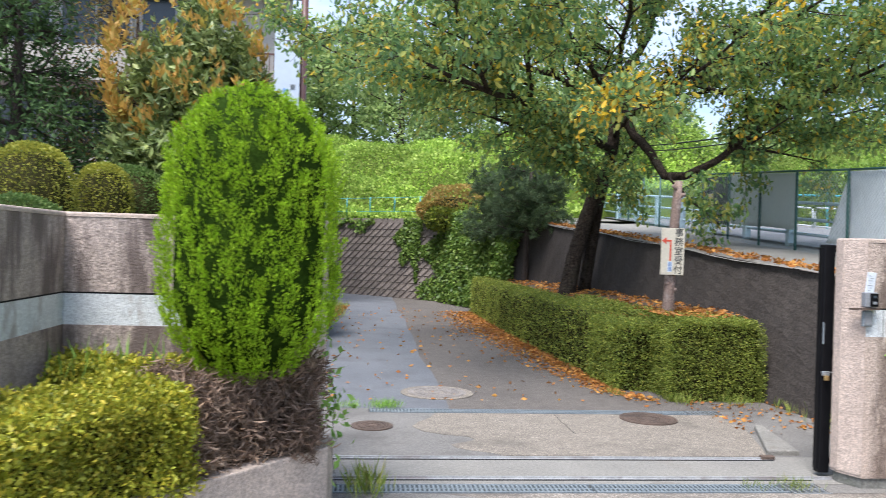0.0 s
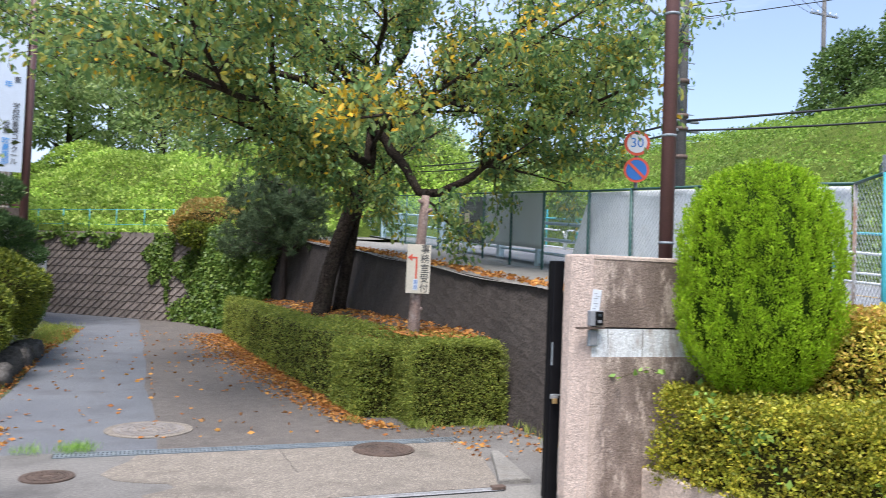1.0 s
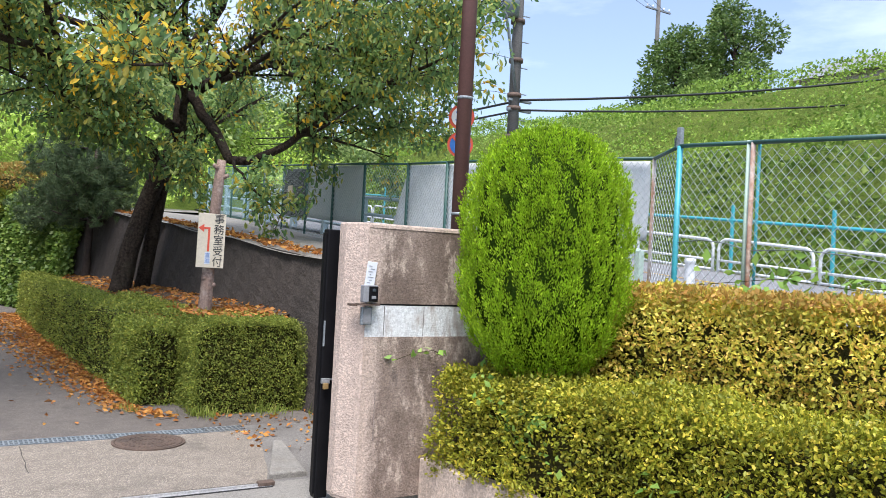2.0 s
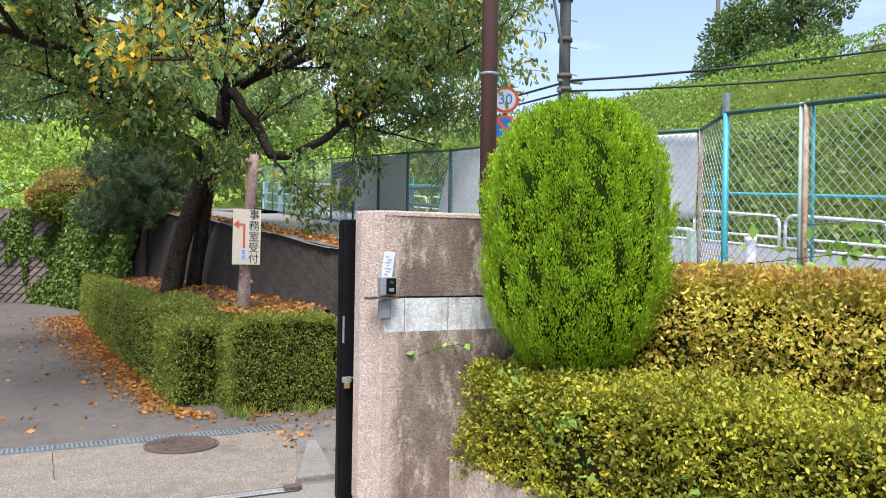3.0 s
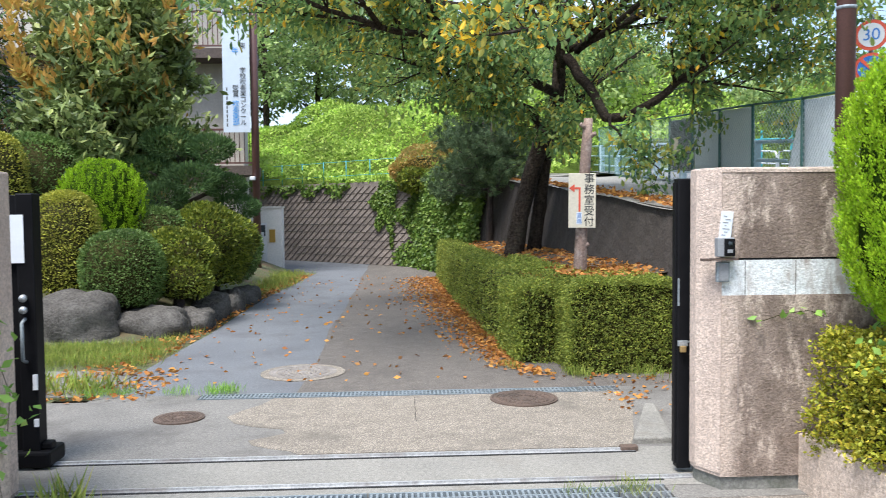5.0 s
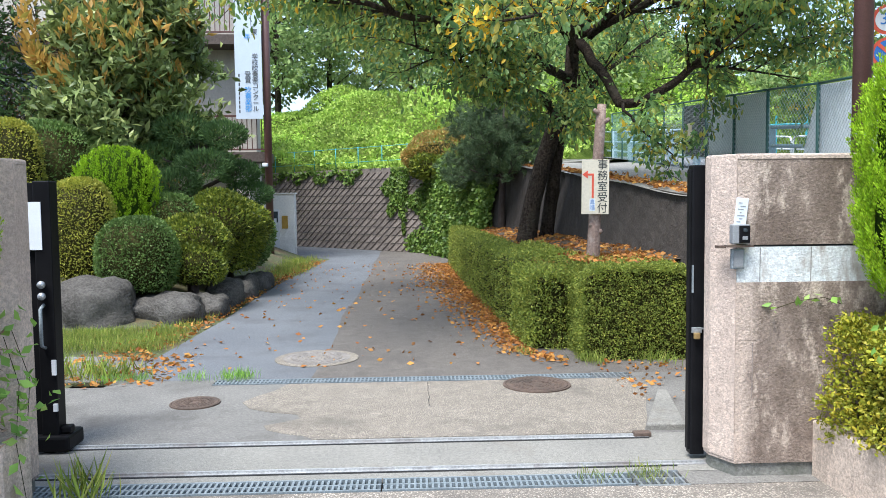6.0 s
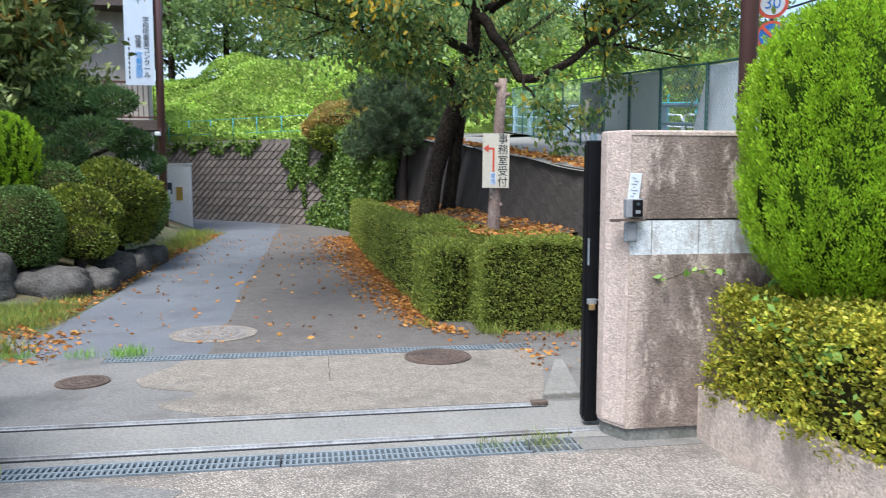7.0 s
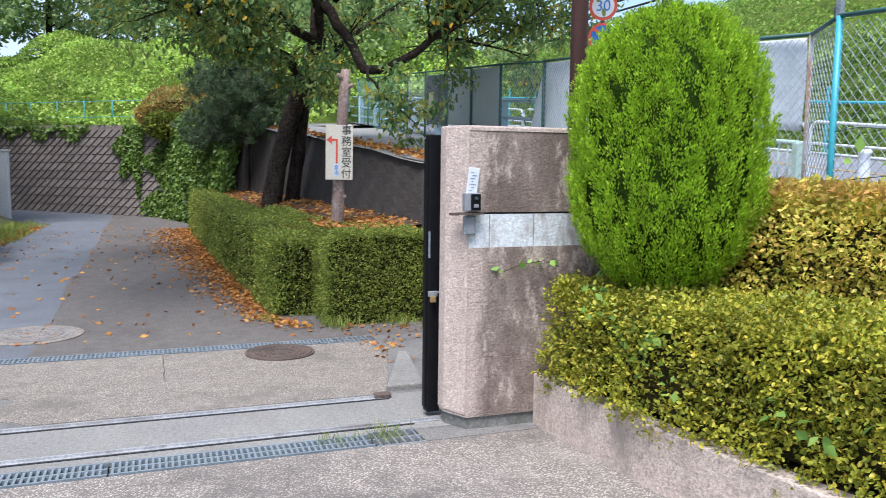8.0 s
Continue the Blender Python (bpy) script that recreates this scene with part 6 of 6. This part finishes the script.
pine("bushy blue-green pine in the raised bed", (3.98, 19.6, 0.85), 4.0, 1.25, 26)
pine("slim blue-green pine in the raised bed", (3.75, 21.6, 0.8), 4.0, 1.2, 24)

# ---- school building ----
school = thing("school_building", "cream three-storey school building with balconies", "building")
part("wall", boxes((-24, -4.25, 23.6, 34, -0.1, 9.5)), M_CREAM, school)
part("end_bay", boxes((-4.25, -2.30, 23.3, 23.9, -0.1, 9.5)), M_CREAM, school)
part("roof", boxes((-24.3, -4.1, 23.2, 34.3, 9.5, 9.95), (-4.1, -2.05, 22.9, 24.0, 9.5, 9.95), bevel=0.03), M_CREAM, school, "flat roof with a deep eave")
for fl in range(3):
    z = 0.1 + fl * 3.05
    part("slab", boxes((-24, -1.90, 22.45, 23.6, z + 2.55, z + 2.80)), M_BEIGE_DARK, school, "dark balcony slab")
    if fl < 2:
        part("parapet", boxes((-24, -4.1, 22.45, 22.53, z + 2.80, z + 3.75)), M_CREAM, school)
    for k in range(8):
        x1 = -4.6 - k * 2.2
        w = part("window", boxes((x1 - 1.9, x1, 23.56, 23.62, z + 0.85, z + 2.35)), M_WIN, school, "dark window pane")
        part("window_frame", boxes((x1 - 1.95, x1 - 1.88, 23.53, 23.6, z + 0.8, z + 2.4), (x1 - 0.98, x1 - 0.92, 23.53, 23.6, z + 0.8, z + 2.4), (x1 - 0.02, x1 + 0.05, 23.53, 23.6, z + 0.8, z + 2.4), (x1 - 1.95, x1 + 0.05, 23.535, 23.6, z + 0.76, z + 0.85), (x1 - 1.95, x1 + 0.05, 23.535, 23.6, z + 2.35, z + 2.43)), M_ALU, w)
for fl in (0, 1):
    z = 2.9 + fl * 3.05
    rail = part("balcony_rail", boxes((-4.1, -1.92, 22.48, 22.52, z + 0.92, z + 0.97), (-1.95, -1.91, 22.48, 23.6, z + 0.92, z + 0.97), (-4.1, -1.92, 22.48, 22.52, z + 0.05, z + 0.09)), M_BROWN_POLE, school, "dull brown balcony rail")
    for k in range(17):
        part("baluster", boxes((-4.05 + k * 0.127, -4.03 + k * 0.127, 22.49, 22.51, z + 0.07, z + 0.93)), M_BROWN_POLE, rail)
tube_part("column", [([(-1.83, 22.40, 0), (-1.83, 22.40, 9.4)], [0.10, 0.10])], M_BROWN_POLE, school, 12, "dull brown steel column")
part("pier", boxes((-2.75, -2.40, 22.7, 23.3, 0, 2.7)), M_CREAM, school)
cctv = thing("security_camera", "small white camera on the column", "camera")
part("body", boxes((-1.96, -1.82, 22.16, 22.30, 2.50, 2.60), bevel=0.02), M_WHITE_PIPE, cctv)
M_BANNER = plain("banner_cloth", (0.58, 0.66, 0.74), 0.7, wear=0.06)
banner = thing("banner", "long white vertical banner with black and blue writing", "banner")
part("cloth", boxes((-2.60, -1.910, 22.20, 22.21, 3.60, 7.4)), M_BANNER, banner)
for k, ch in enumerate("学校吹奏楽コンクール"):
    writing(ch, 0.165, M_INK, banner, pose(-2.085, 22.19, 5.18 - 0.148 * k, 90, 0, 0))
for k, ch in enumerate("受賞"):
    writing(ch, 0.17, M_INK, banner, pose(-2.275, 22.19, 4.73 - 0.15 * k, 90, 0, 0))
for k, ch in enumerate("吹奏楽部"):
    writing(ch, 0.18, M_BLUE_TXT, banner, pose(-2.275, 22.19, 4.33 - 0.16 * k, 90, 0, 0))
writing("東", 0.17, M_INK, banner, pose(-2.085, 22.19, 5.81, 90, 0, 0))
writing("年", 0.18, M_BLUE_TXT, banner, pose(-2.275, 22.19, 5.69, 90, 0, 0))
for k in range(9):
    part("small_print", boxes((-2.515, -2.485, 22.196, 22.20, 3.75 + k * 0.115, 3.83 + k * 0.115)), M_INK, banner)

banner.location = (0, 0, 0.14)

booth = thing("gatehouse", "small white gatehouse with a window and brass plate", "booth")
part("wall", boxes((-3.2, -1.50, 24.6, 25.0, 0.0, 1.80), bevel=0.01), M_WHITE, booth)
part("roof", boxes((-3.23, -1.47, 24.57, 25.03, 1.80, 1.84)), M_WHITE, booth)
part("window", boxes((-2.28, -1.98, 24.57, 24.60, 0.98, 1.30)), M_WIN, booth)
part("paper", boxes((-2.18, -2.02, 24.56, 24.57, 0.96, 1.10)), M_PAPER, booth)
part("door", boxes((-2.32, -1.94, 24.575, 24.598, 0.1, 1.36)), M_SIGN_WHITE, booth)
part("brass_plate", boxes((-1.87, -1.70, 24.58, 24.60, 0.80, 1.17)), M_GOLD, booth, "yellow brass plate")

# ---- kudzu and far trees ----
def surface_points(fn, n, u0=0.0, u1=1.0, v0=0.0, v1=1.0):
    u = rng.uniform(u0, u1, n)
    v = rng.uniform(v0, v1, n)
    P0 = np.array([fn(a, b) for a, b in zip(u, v)])
    Pu = np.array([fn(min(1, a + 0.002), b) for a, b in zip(u, v)])
    Pv = np.array([fn(a, min(1, b + 0.002)) for a, b in zip(u, v)])
    N = unit(np.cross(Pu - P0, Pv - P0))
    N = N * np.where(N[:, 2] < 0, -1, 1)[:, None]
    return P0, N


def cover(name, label, fn, n, leaf, material, rough=0.5, k=1.4, **span):
    P0, N = surface_points(fn, n, **span)
    lift = lumps(P0, k, rough) + lumps(P0, k * 2.7, rough * 0.5, 2.0)
    P0 = P0 + N * (np.maximum(lift + rough * 0.6, 0.06) + rng.uniform(-0.05, 0.14, n))[:, None]
    return tagged(link(name, leaf_mesh(name, P0, N * 0.3 + np.array([0, -0.35, 0.1]), leaf[0], leaf[1], 0.06, 0.7), material), label, "climbing plant", kind="stuff")


cover("kudzu", "thick green kudzu over the hillside", hill, 78000, (0.15, 0.11), L_KUDZU, 0.60, 0.9, v0=0.0, v1=0.55, u0=0.05, u1=0.75)
cover("kudzu", "thick green kudzu on the bank beyond the road", hill_r, 90000, (0.11, 0.07), L_BANK, 0.50, 1.0, u0=0.0, u1=0.75, v0=0.08, v1=0.75)
cover("brush", "darker scrub along the foot of the bank", hill_r, 12000, (0.16, 0.09), L_IVY, 0.5, 1.6, u0=0.0, u1=0.2, v0=0.08, v1=0.5)


def far_tree(label, at, h, w, n, material, leaf=0.30):
    t = thing("woodland_tree", label, "tree", "trees on the hill")
    tube_part("trunk", [([(0, 0, -7.5), (0.1, 0, h * 0.5), (0.0, 0.1, h * 0.85)], [0.22, 0.16, 0.06])], M_BARK, t, 8)
    P_, D_ = [], []
    for k in range(26):
        a, zz = rng.uniform(0, 6.28), rng.uniform(0.18, 1.0)
        rr = w * math.sqrt(max(0.05, 1 - ((zz - 0.5) / 0.56) ** 2)) * rng.uniform(0.35, 0.95)
        c = np.array([rr * math.cos(a), rr * math.sin(a), zz * h])
        tube_part("limb", [([(0, 0, max(0.5, c[2] - 1.2)), tuple(c)], [0.06, 0.02])], M_BARK, t, 4)
        d = unit(rng.normal(0, 1, (n // 26, 3)))
        P_.append(c + d * np.array([w * 0.36, w * 0.36, h * 0.11]) * rng.uniform(0.5, 1.05, (n // 26, 1)))
        D_.append(d + np.array([0, 0, -0.2]))
    link("foliage", leaf_mesh("foliage", np.concatenate(P_), np.concatenate(D_), leaf, leaf * 0.53, 0.1, 0.6), material, t)
    t.location = at
    return t


oak = far_tree("dense dark green broadleaf tree on the hilltop", (-3.0, 50.0, 6.6), 8.0, 3.2, 6200, L_WOOD)
for k, (x, y, z, s) in enumerate([(-18, 47, 6.5, 1.1), (-13, 50, 6.6, 1.0), (-8, 49, 6.6, 1.15), (2.0, 47, 6.3, 1.0), (8.5, 47, 4.6, 1.2), (14, 54, 5.0, 1.3), (-1, 56, 6.8, 1), (-10.5, 55, 6.8, 1), (5, 54, 6, 1), (-16, 54, 6.6, 1), (-5.5, 46.5, 6.2, 1), (-24, 46, 6.0, 1.2), (21, 60, 6, 1.3), (14.6, 40.0, -0.4, 1), (17.4, 38.6, -0.8, 1), (20.2, 37.6, -0.2, 1), (9.5, 34.0, 1.0, 1), (12.2, 36.0, 0.6, 1), (10.6, 41.0, 2.0, 1.1)]):
    copy_thing(oak, pose(x, y, z, 0, 0, 77 * k))
ridge = far_tree("dark tree standing on the grassy ridge", (32.1, 25.6, 6.6), 7.4, 2.1, 15000, L_BOXD, 0.19)
copy_thing(ridge, pose(29.6, 26.8, 5.0, 0, 0, 120))

house = thing("house", "low house with a grey tiled roof on the hill", "house")
part("wall", boxes((40.0, 48.0, 21.0, 27.0, -0.05, 12.3)), M_CREAM, house)
part("roof", prism([(-4.6, 0), (4.6, 0), (0, 2.0)], 0, 8.0), M_GREYBOX, house, "grey tiled gable roof").matrix_local = pose(44, 28.0, 12.3, 90, 0, 0)

# ---- ivy and shrubs on the walls ----
def ivy_points(n):
    s = rng.uniform(-0.1, 4.0, n)
    h = rng.random(n) ** 0.8 * WALL_H
    keep = (s < 1.55 + 0.35 * np.sin(h * 5)) | ((s > 1.9) & (h > 0.5 + (s - 1.5) * 0.75 + 0.25 * np.sin(s * 9)) & (s < 2.9 + 0.2 * np.sin(h * 7)))
    return s[keep], h[keep]


s_, h_ = ivy_points(9000)
P_ = np.array([tuple(wall_pt(a, b, 0.06 + 0.05 * abs(math.sin(a * 4 + b * 3)))) for a, b in zip(s_, h_)])
tagged(link("ivy", leaf_mesh("ivy", P_, np.tile(np.array([-0.1, -0.2, -0.8]), (len(P_), 1)), 0.105, 0.085, 0.05, 0.35), L_IVY), "glossy green ivy hanging down the block wall", "climbing plant", kind="stuff")
s_ = rng.uniform(4.2, 9.5, 500)
P_ = np.array([tuple(wall_pt(a, WALL_H - 0.45 * abs(math.sin(a * 2.3)) * b, 0.06)) for a, b in zip(s_, rng.random(500))])
tagged(link("ivy", leaf_mesh("ivy", P_, np.tile(np.array([-0.1, -0.4, -0.6]), (len(P_), 1)), 0.15, 0.12, 0.05, 0.45), L_IVY), "ivy trailing over the wall top", "climbing plant", kind="stuff")
u_ = 0.76 + 0.24 * rng.random(13000)
v_ = 0.05 + 0.97 * rng.random(13000)
P_ = np.array([dark_wall(a, b) for a, b in zip(u_, v_)]) + np.array([-0.08, -0.05, 0.02]) + rng.normal(0, 0.04, (13000, 3))
tagged(link("ivy", leaf_mesh("ivy", P_, np.tile(np.array([-0.5, -0.2, -0.6]), (13000, 1)), 0.105, 0.085, 0.05, 0.45), L_IVY), "ivy over the far end of the dark wall", "climbing plant", kind="stuff")
L_TAWNY = leafy("tawny_leaves", [(0.20, 0.19, 0.05), (0.28, 0.20, 0.06), (0.36, 0.22, 0.08), (0.18, 0.21, 0.05)], 0.5, 0.35)
bush("shrub", "tawny autumn shrub on top of the wall", (2.75, 25.6), 1.15, 0.75, 2.45, 3.50, 4600, (0.10, 0.05), L_TAWNY, 2.0, 0.34, k=3.4)
bush("shrub", "yellow-green bush spilling over the wall corner", (2.6, 25.0), 0.6, 0.5, 2.1, 3.0, 2600, (0.12, 0.07), L_AZALEA, 2.0, 0.2, k=3.0)
tf = thing("wall_fence", "thin turquoise fence in the kudzu above the wall", "fence")
for k in range(9):
    p = wall_pt(1.2 + k * 1.15, WALL_H) + BACK * 0.25
    tube_part("post", [([p, p + Vector((0, 0, 0.75))], [0.014, 0.014])], M_TEAL, tf, 6)
for h in (0.25, 0.72):
    p, q = wall_pt(1.2, WALL_H + 0.0) + BACK * 0.25, wall_pt(1.2 + 8 * 1.15, WALL_H) + BACK * 0.25
    tube_part("rail", [([p + Vector((0, 0, h)), q + Vector((0, 0, h))], [0.009, 0.009])], M_TEAL, tf, 6)

n = 7000
s_ = rng.random(n)
q_, nr_, _, _ = along([(5.36, 5.60), (5.44, 4.6), (5.66, 3.5), (6.0, 2.4)], s_)
P_ = np.column_stack([q_ + nr_ * rng.uniform(-0.32, 0.32, (n, 1)), rng.uniform(1.50, 1.57, n)])
link("new_growth", leaf_mesh("new_growth", P_, np.tile(np.array([0, 0, 0.6]), (n, 1)), 0.042, 0.022, 0.1, 0.7), L_RUSSET, bpy.data.objects["hedge.001"], "russet young leaves on top")

def crack(pts):
    c = thing("crack", "thin dark crack in the concrete", "crack", "cracks")
    V, F = [], []
    for i, (x, y) in enumerate(pts):
        w = 0.0012 + 0.0015 * math.sin(i * 2.3) ** 2
        V += [(x - w, y, 0.0072), (x + w, y, 0.0072), (x - w, y, -0.01), (x + w, y, -0.01)]
        if i:
            b = 4 * (i - 1)
            F += [(b, b + 1, b + 5, b + 4), (b, b + 4, b + 6, b + 2), (b + 1, b + 3, b + 7, b + 5)]
    link("line", mesh_of("line", V, F), M_DARK, c)


crack([(2.02 + 0.003 * math.sin(k * 1.7) + 0.003 * math.sin(k * 4.1), 8.22 - k * 0.11) for k in range(9)])

# ---- fallen leaves, grass and weeds ----
def litter(name, label, P_, size):
    n = len(P_)
    D_ = np.column_stack([rng.normal(0, 1, n), rng.normal(0, 1, n), np.abs(rng.normal(0, 0.15, n))])
    return tagged(link(name, leaf_mesh(name, P_, D_, size, size * 0.55, 0.10, 0.05), L_FALLEN), label, "leaves", kind="stuff")


n = 5200
y_ = 8.9 + 12.1 * rng.random(n) ** 0.8
edge = np.interp(y_, [8.7, 9.6, 10.9, 12.5, 16.0, 21.0], [3.5, 3.08, 3.06, 3.00, 2.88, 2.80])
x_ = edge + 0.06 - np.abs(rng.normal(0, 0.30, n) * np.sign(rng.random(n) - 0.30).clip(0.4, 1)) * np.interp(y_, [8.7, 11, 16, 21], [0.35, 0.9, 1.4, 1.3])
litter("fallen_leaves", "drift of orange fallen leaves along the hedge foot", np.column_stack([x_, y_, rng.uniform(0.008, 0.03, n)]), 0.062)
n = 380
litter("fallen_leaves", "orange leaves scattered over the drive", np.column_stack([rng.uniform(-0.8, 3.6, n), 8.7 + 13 * rng.random(n) ** 1.1, np.full(n, 0.010)]), 0.07)
n = 3200
v_ = rng.random(n)
u_ = rng.random(n)
litter("fallen_leaves", "orange fallen leaves covering the raised bed", np.array([bed(a, b) for a, b in zip(u_, v_)]) + np.array([0, 0, 0.02]), 0.075)
n = 500
litter("fallen_leaves", "orange leaves lying on the hedge tops", np.column_stack([rng.uniform(3.62, 4.55, n), 9.05 + 1.3 * rng.random(n) ** 0.6, rng.uniform(0.975, 0.995, n)]), 0.06)
n = 1500
litter("fallen_leaves", "brown leaves on the verge above the wall", np.array([(x, y, road_z(y)) for x, y in [tuple(top_at(f)) for f in rng.uniform(0.1, 0.8, n)]]) + np.column_stack([0.05 + np.abs(rng.normal(0, 0.26, n)), np.zeros(n), np.full(n, 0.03)]), 0.085)
n = 1500
y_ = rng.uniform(9.4, 22.0, n)
litter("fallen_leaves", "brown leaves along the grass verge", np.column_stack([np.interp(y_, [9.4, 12.2, 16.4, 21, 23], [-0.95, -0.78, -0.78, -0.52, -0.4]) - np.abs(rng.normal(0, 0.34, n)) + 0.08, y_, rng.uniform(0.008, 0.05, n)]), 0.07)
n = 150
litter("fallen_leaves", "dry leaves in the corner by the dark wall", np.column_stack([rng.uniform(3.7, 4.85, n), rng.uniform(7.4, 8.95, n), np.full(n, 0.012)]), 0.06)
n = 260
litter("fallen_leaves", "dry leaves among the weeds by the drain", np.column_stack([rng.uniform(-1.6, -0.3, n), rng.uniform(8.2, 9.6, n), np.full(n, 0.02)]), 0.07)


def grass(name, label, centres, spread, per, length, material=None):
    c = np.repeat(np.array(centres, float), per, 0)
    c[:, :2] += rng.normal(0, spread, (len(c), 2))
    D_ = np.column_stack([rng.normal(0, 0.35, len(c)), rng.normal(0, 0.35, len(c)), np.ones(len(c))])
    return tagged(link(name, leaf_mesh(name, c, D_, length, length * 0.055, 0.03, 0.1), material or L_GRASS), label, "grass", kind="stuff")


verge_pts = [(x, y, 0.0) for x, y in zip(rng.uniform(-2.6, -0.85, 420), rng.uniform(9.85, 11.2, 420))] + [(-0.85 - 0.5 * rng.random(), y, 0.0) for y in rng.uniform(11.4, 22.5, 260)]
grass("grass", "rough grass on the verge", verge_pts, 0.07, 16, 0.11)
grass("grass", "grass tufts at the verge by the booth", [(x, y, 0.0) for x, y in zip(rng.uniform(-2.0, -0.5, 300), rng.uniform(18.0, 23.0, 300))], 0.08, 7, 0.16)
grass("weed_tuft", "grass tuft growing in the drain joint", [(-0.95, 8.5, 0), (-0.8, 8.6, 0), (-1.2, 8.7, 0), (-1.05, 8.6, 0), (-1.5, 8.75, 0), (-1.7, 8.9, 0), (-1.35, 8.6, 0)], 0.10, 40, 0.22)
grass("weed_tuft", "low weeds in the drain joint", [(0.2, 8.47, 0), (0.35, 8.48, 0), (0.28, 8.5, 0), (-0.12, 8.46, 0), (-0.6, 8.45, 0), (-0.75, 8.5, 0), (-0.9, 8.42, 0)], 0.06, 70, 0.10, L_WEED)
grass("weed_tuft", "tall grass tuft before the gate", [(0.12, 5.52, 0), (0.03, 5.52, 0)], 0.07, 36, 0.24, L_GRASS)
grass("weed_tuft", "weeds growing through the grating", [(3.25, 5.66, 0), (3.3, 5.72, 0), (3.2, 5.7, 0), (2.95, 5.68, 0)], 0.06, 30, 0.085, L_GRASS)
grass("weed_tuft", "weeds at the hedge foot", [(3.68, 8.88, 0), (3.75, 8.85, 0), (4.35, 8.80, 0), (4.25, 8.85, 0), (3.62, 8.95, 0)], 0.06, 30, 0.14, L_GRASS)
grass("weed_tuft", "weeds beside the hedge corner", [(3.05, 9.5, 0), (3.1, 9.35, 0)], 0.05, 30, 0.09, L_GRASS)
grass("weed_tuft", "grass along the dark wall", [(4.75, y, 0) for y in (7.6, 7.9, 8.3, 8.6)], 0.10, 20, 0.16)


def vine(label, pts, per, size, spread=0.05):
    v = thing("vine", label, "vine")
    tube_part("stem", [(pts, [0.002] * len(pts))], M_TWIG, v, 5)
    p = np.array(pts, float)
    f = rng.random(per) * (len(p) - 1)
    k = f.astype(int)
    q = p[k] + (p[k + 1] - p[k]) * (f - k)[:, None] + rng.normal(0, spread, (per, 3))
    link("foliage", leaf_mesh("foliage", q, np.tile(np.array([0.0, -0.5, 0.2]), (per, 1)), size, size * 0.6, 0.1, 0.6), L_WEED, v)


vine("green vine creeping over the gate wall", [(4.35, 5.60, 1.02), (4.25, 5.60, 1.06), (4.1, 5.61, 1.04), (3.98, 5.61, 1.0)], 12, 0.07, 0.02)
vine("pale vine leaves growing through the hedge", [(4.40, 4.75, 0.72), (4.36, 4.70, 0.80), (4.40, 4.5, 0.75)], 26, 0.08, 0.05)
vine("blue-green vine threading through the hedge", [(4.33, 5.10, 0.98), (4.28, 4.95, 0.86), (4.30, 4.80, 0.70), (4.34, 4.62, 0.60), (4.40, 4.40, 0.52)], 44, 0.055, 0.035)
vine("pale vine leaves low in the hedge", [(4.46, 3.90, 0.62), (4.50, 3.70, 0.55), (4.56, 3.50, 0.58)], 16, 0.07, 0.04)
vine("bindweed over the russet hedge top", [(5.30, 4.3, 1.60), (5.5, 3.9, 1.66), (5.6, 3.5, 1.62), (5.75, 3.1, 1.66)], 60, 0.075, 0.06)
vine("vine with broad leaves at the hedge top", [(4.5, 5.35, 1.0), (4.6, 5.3, 1.12), (4.75, 5.15, 1.08)], 26, 0.07, 0.06)
vine("weeds growing under the thuja", [(5.1, 4.75, 0.98), (5.3, 4.6, 1.05), (5.35, 4.5, 1.0)], 26, 0.08, 0.07)
vine("vine trailing down the planter end", [(-0.24, 5.36, 0.95), (-0.16, 5.34, 0.7), (-0.18, 5.32, 0.4), (-0.14, 5.32, 0.1)], 46, 0.07, 0.06)
vine("vine hanging on the gate wall end", [(-0.24, 5.43, 1.0), (-0.17, 5.48, 0.7), (-0.18, 5.46, 0.5)], 30, 0.07, 0.06)
grass("weed_tuft", "tall pale weeds above the planter hedge", [(-1.6, 5.1, 0.85), (-1.7, 4.9, 0.85), (-1.45, 5.15, 0.85), (-1.3, 5.05, 0.85)], 0.08, 7, 0.28, L_WEED)

# ---- blocks of the end wall ----
def block_mesh(w, h, lean):
    d = 0.032
    bv = 0.03
    out = [(0, 0), (w, 0), (w + lean, h), (lean, h)]
    inn = [(bv, 0.004), (w - bv, 0.004), (w + lean - bv, h - 0.004), (lean + bv, h - 0.004)]
    V = [(x, 0.0, y) for x, y in out] + [(x, -d, y) for x, y in inn]
    return mesh_of("block", V, [(4, 5, 6, 7), (0, 1, 5, 4), (1, 2, 6, 5), (2, 3, 7, 6), (3, 0, 4, 7)])


BW, BH, LEAN = 0.29, 0.25, -0.29
blk = block_mesh(BW - 0.035, BH - 0.02, LEAN * 0.93)
blk.materials.append(M_BLOCK)
face = Matrix((U.to_4d(), (-(-BACK)).to_4d(), (0, 0, 1, 0), (0, 0, 0, 1))).transposed()
wall_end = bpy.data.objects["retaining_wall_end"]
n_rows = int(WALL_H / BH)
made = 0
for j in range(n_rows):
    for i in range(28):
        s = 1.2 + i * BW + (j % 2) * 0.0 + 0.25
        ob = link("block", blk, M_BLOCK, wall_end)
        p = wall_pt(s, j * BH, 0.0)
        ob.matrix_local = Matrix.Translation(p) @ Matrix(((U.x, BACK.x, 0, 0), (U.y, BACK.y, 0, 0), (0, 0, 1, 0), (0, 0, 0, 1))) @ Matrix.Rotation(-math.atan(BATTER / WALL_H), 4, "X")
        made += 1
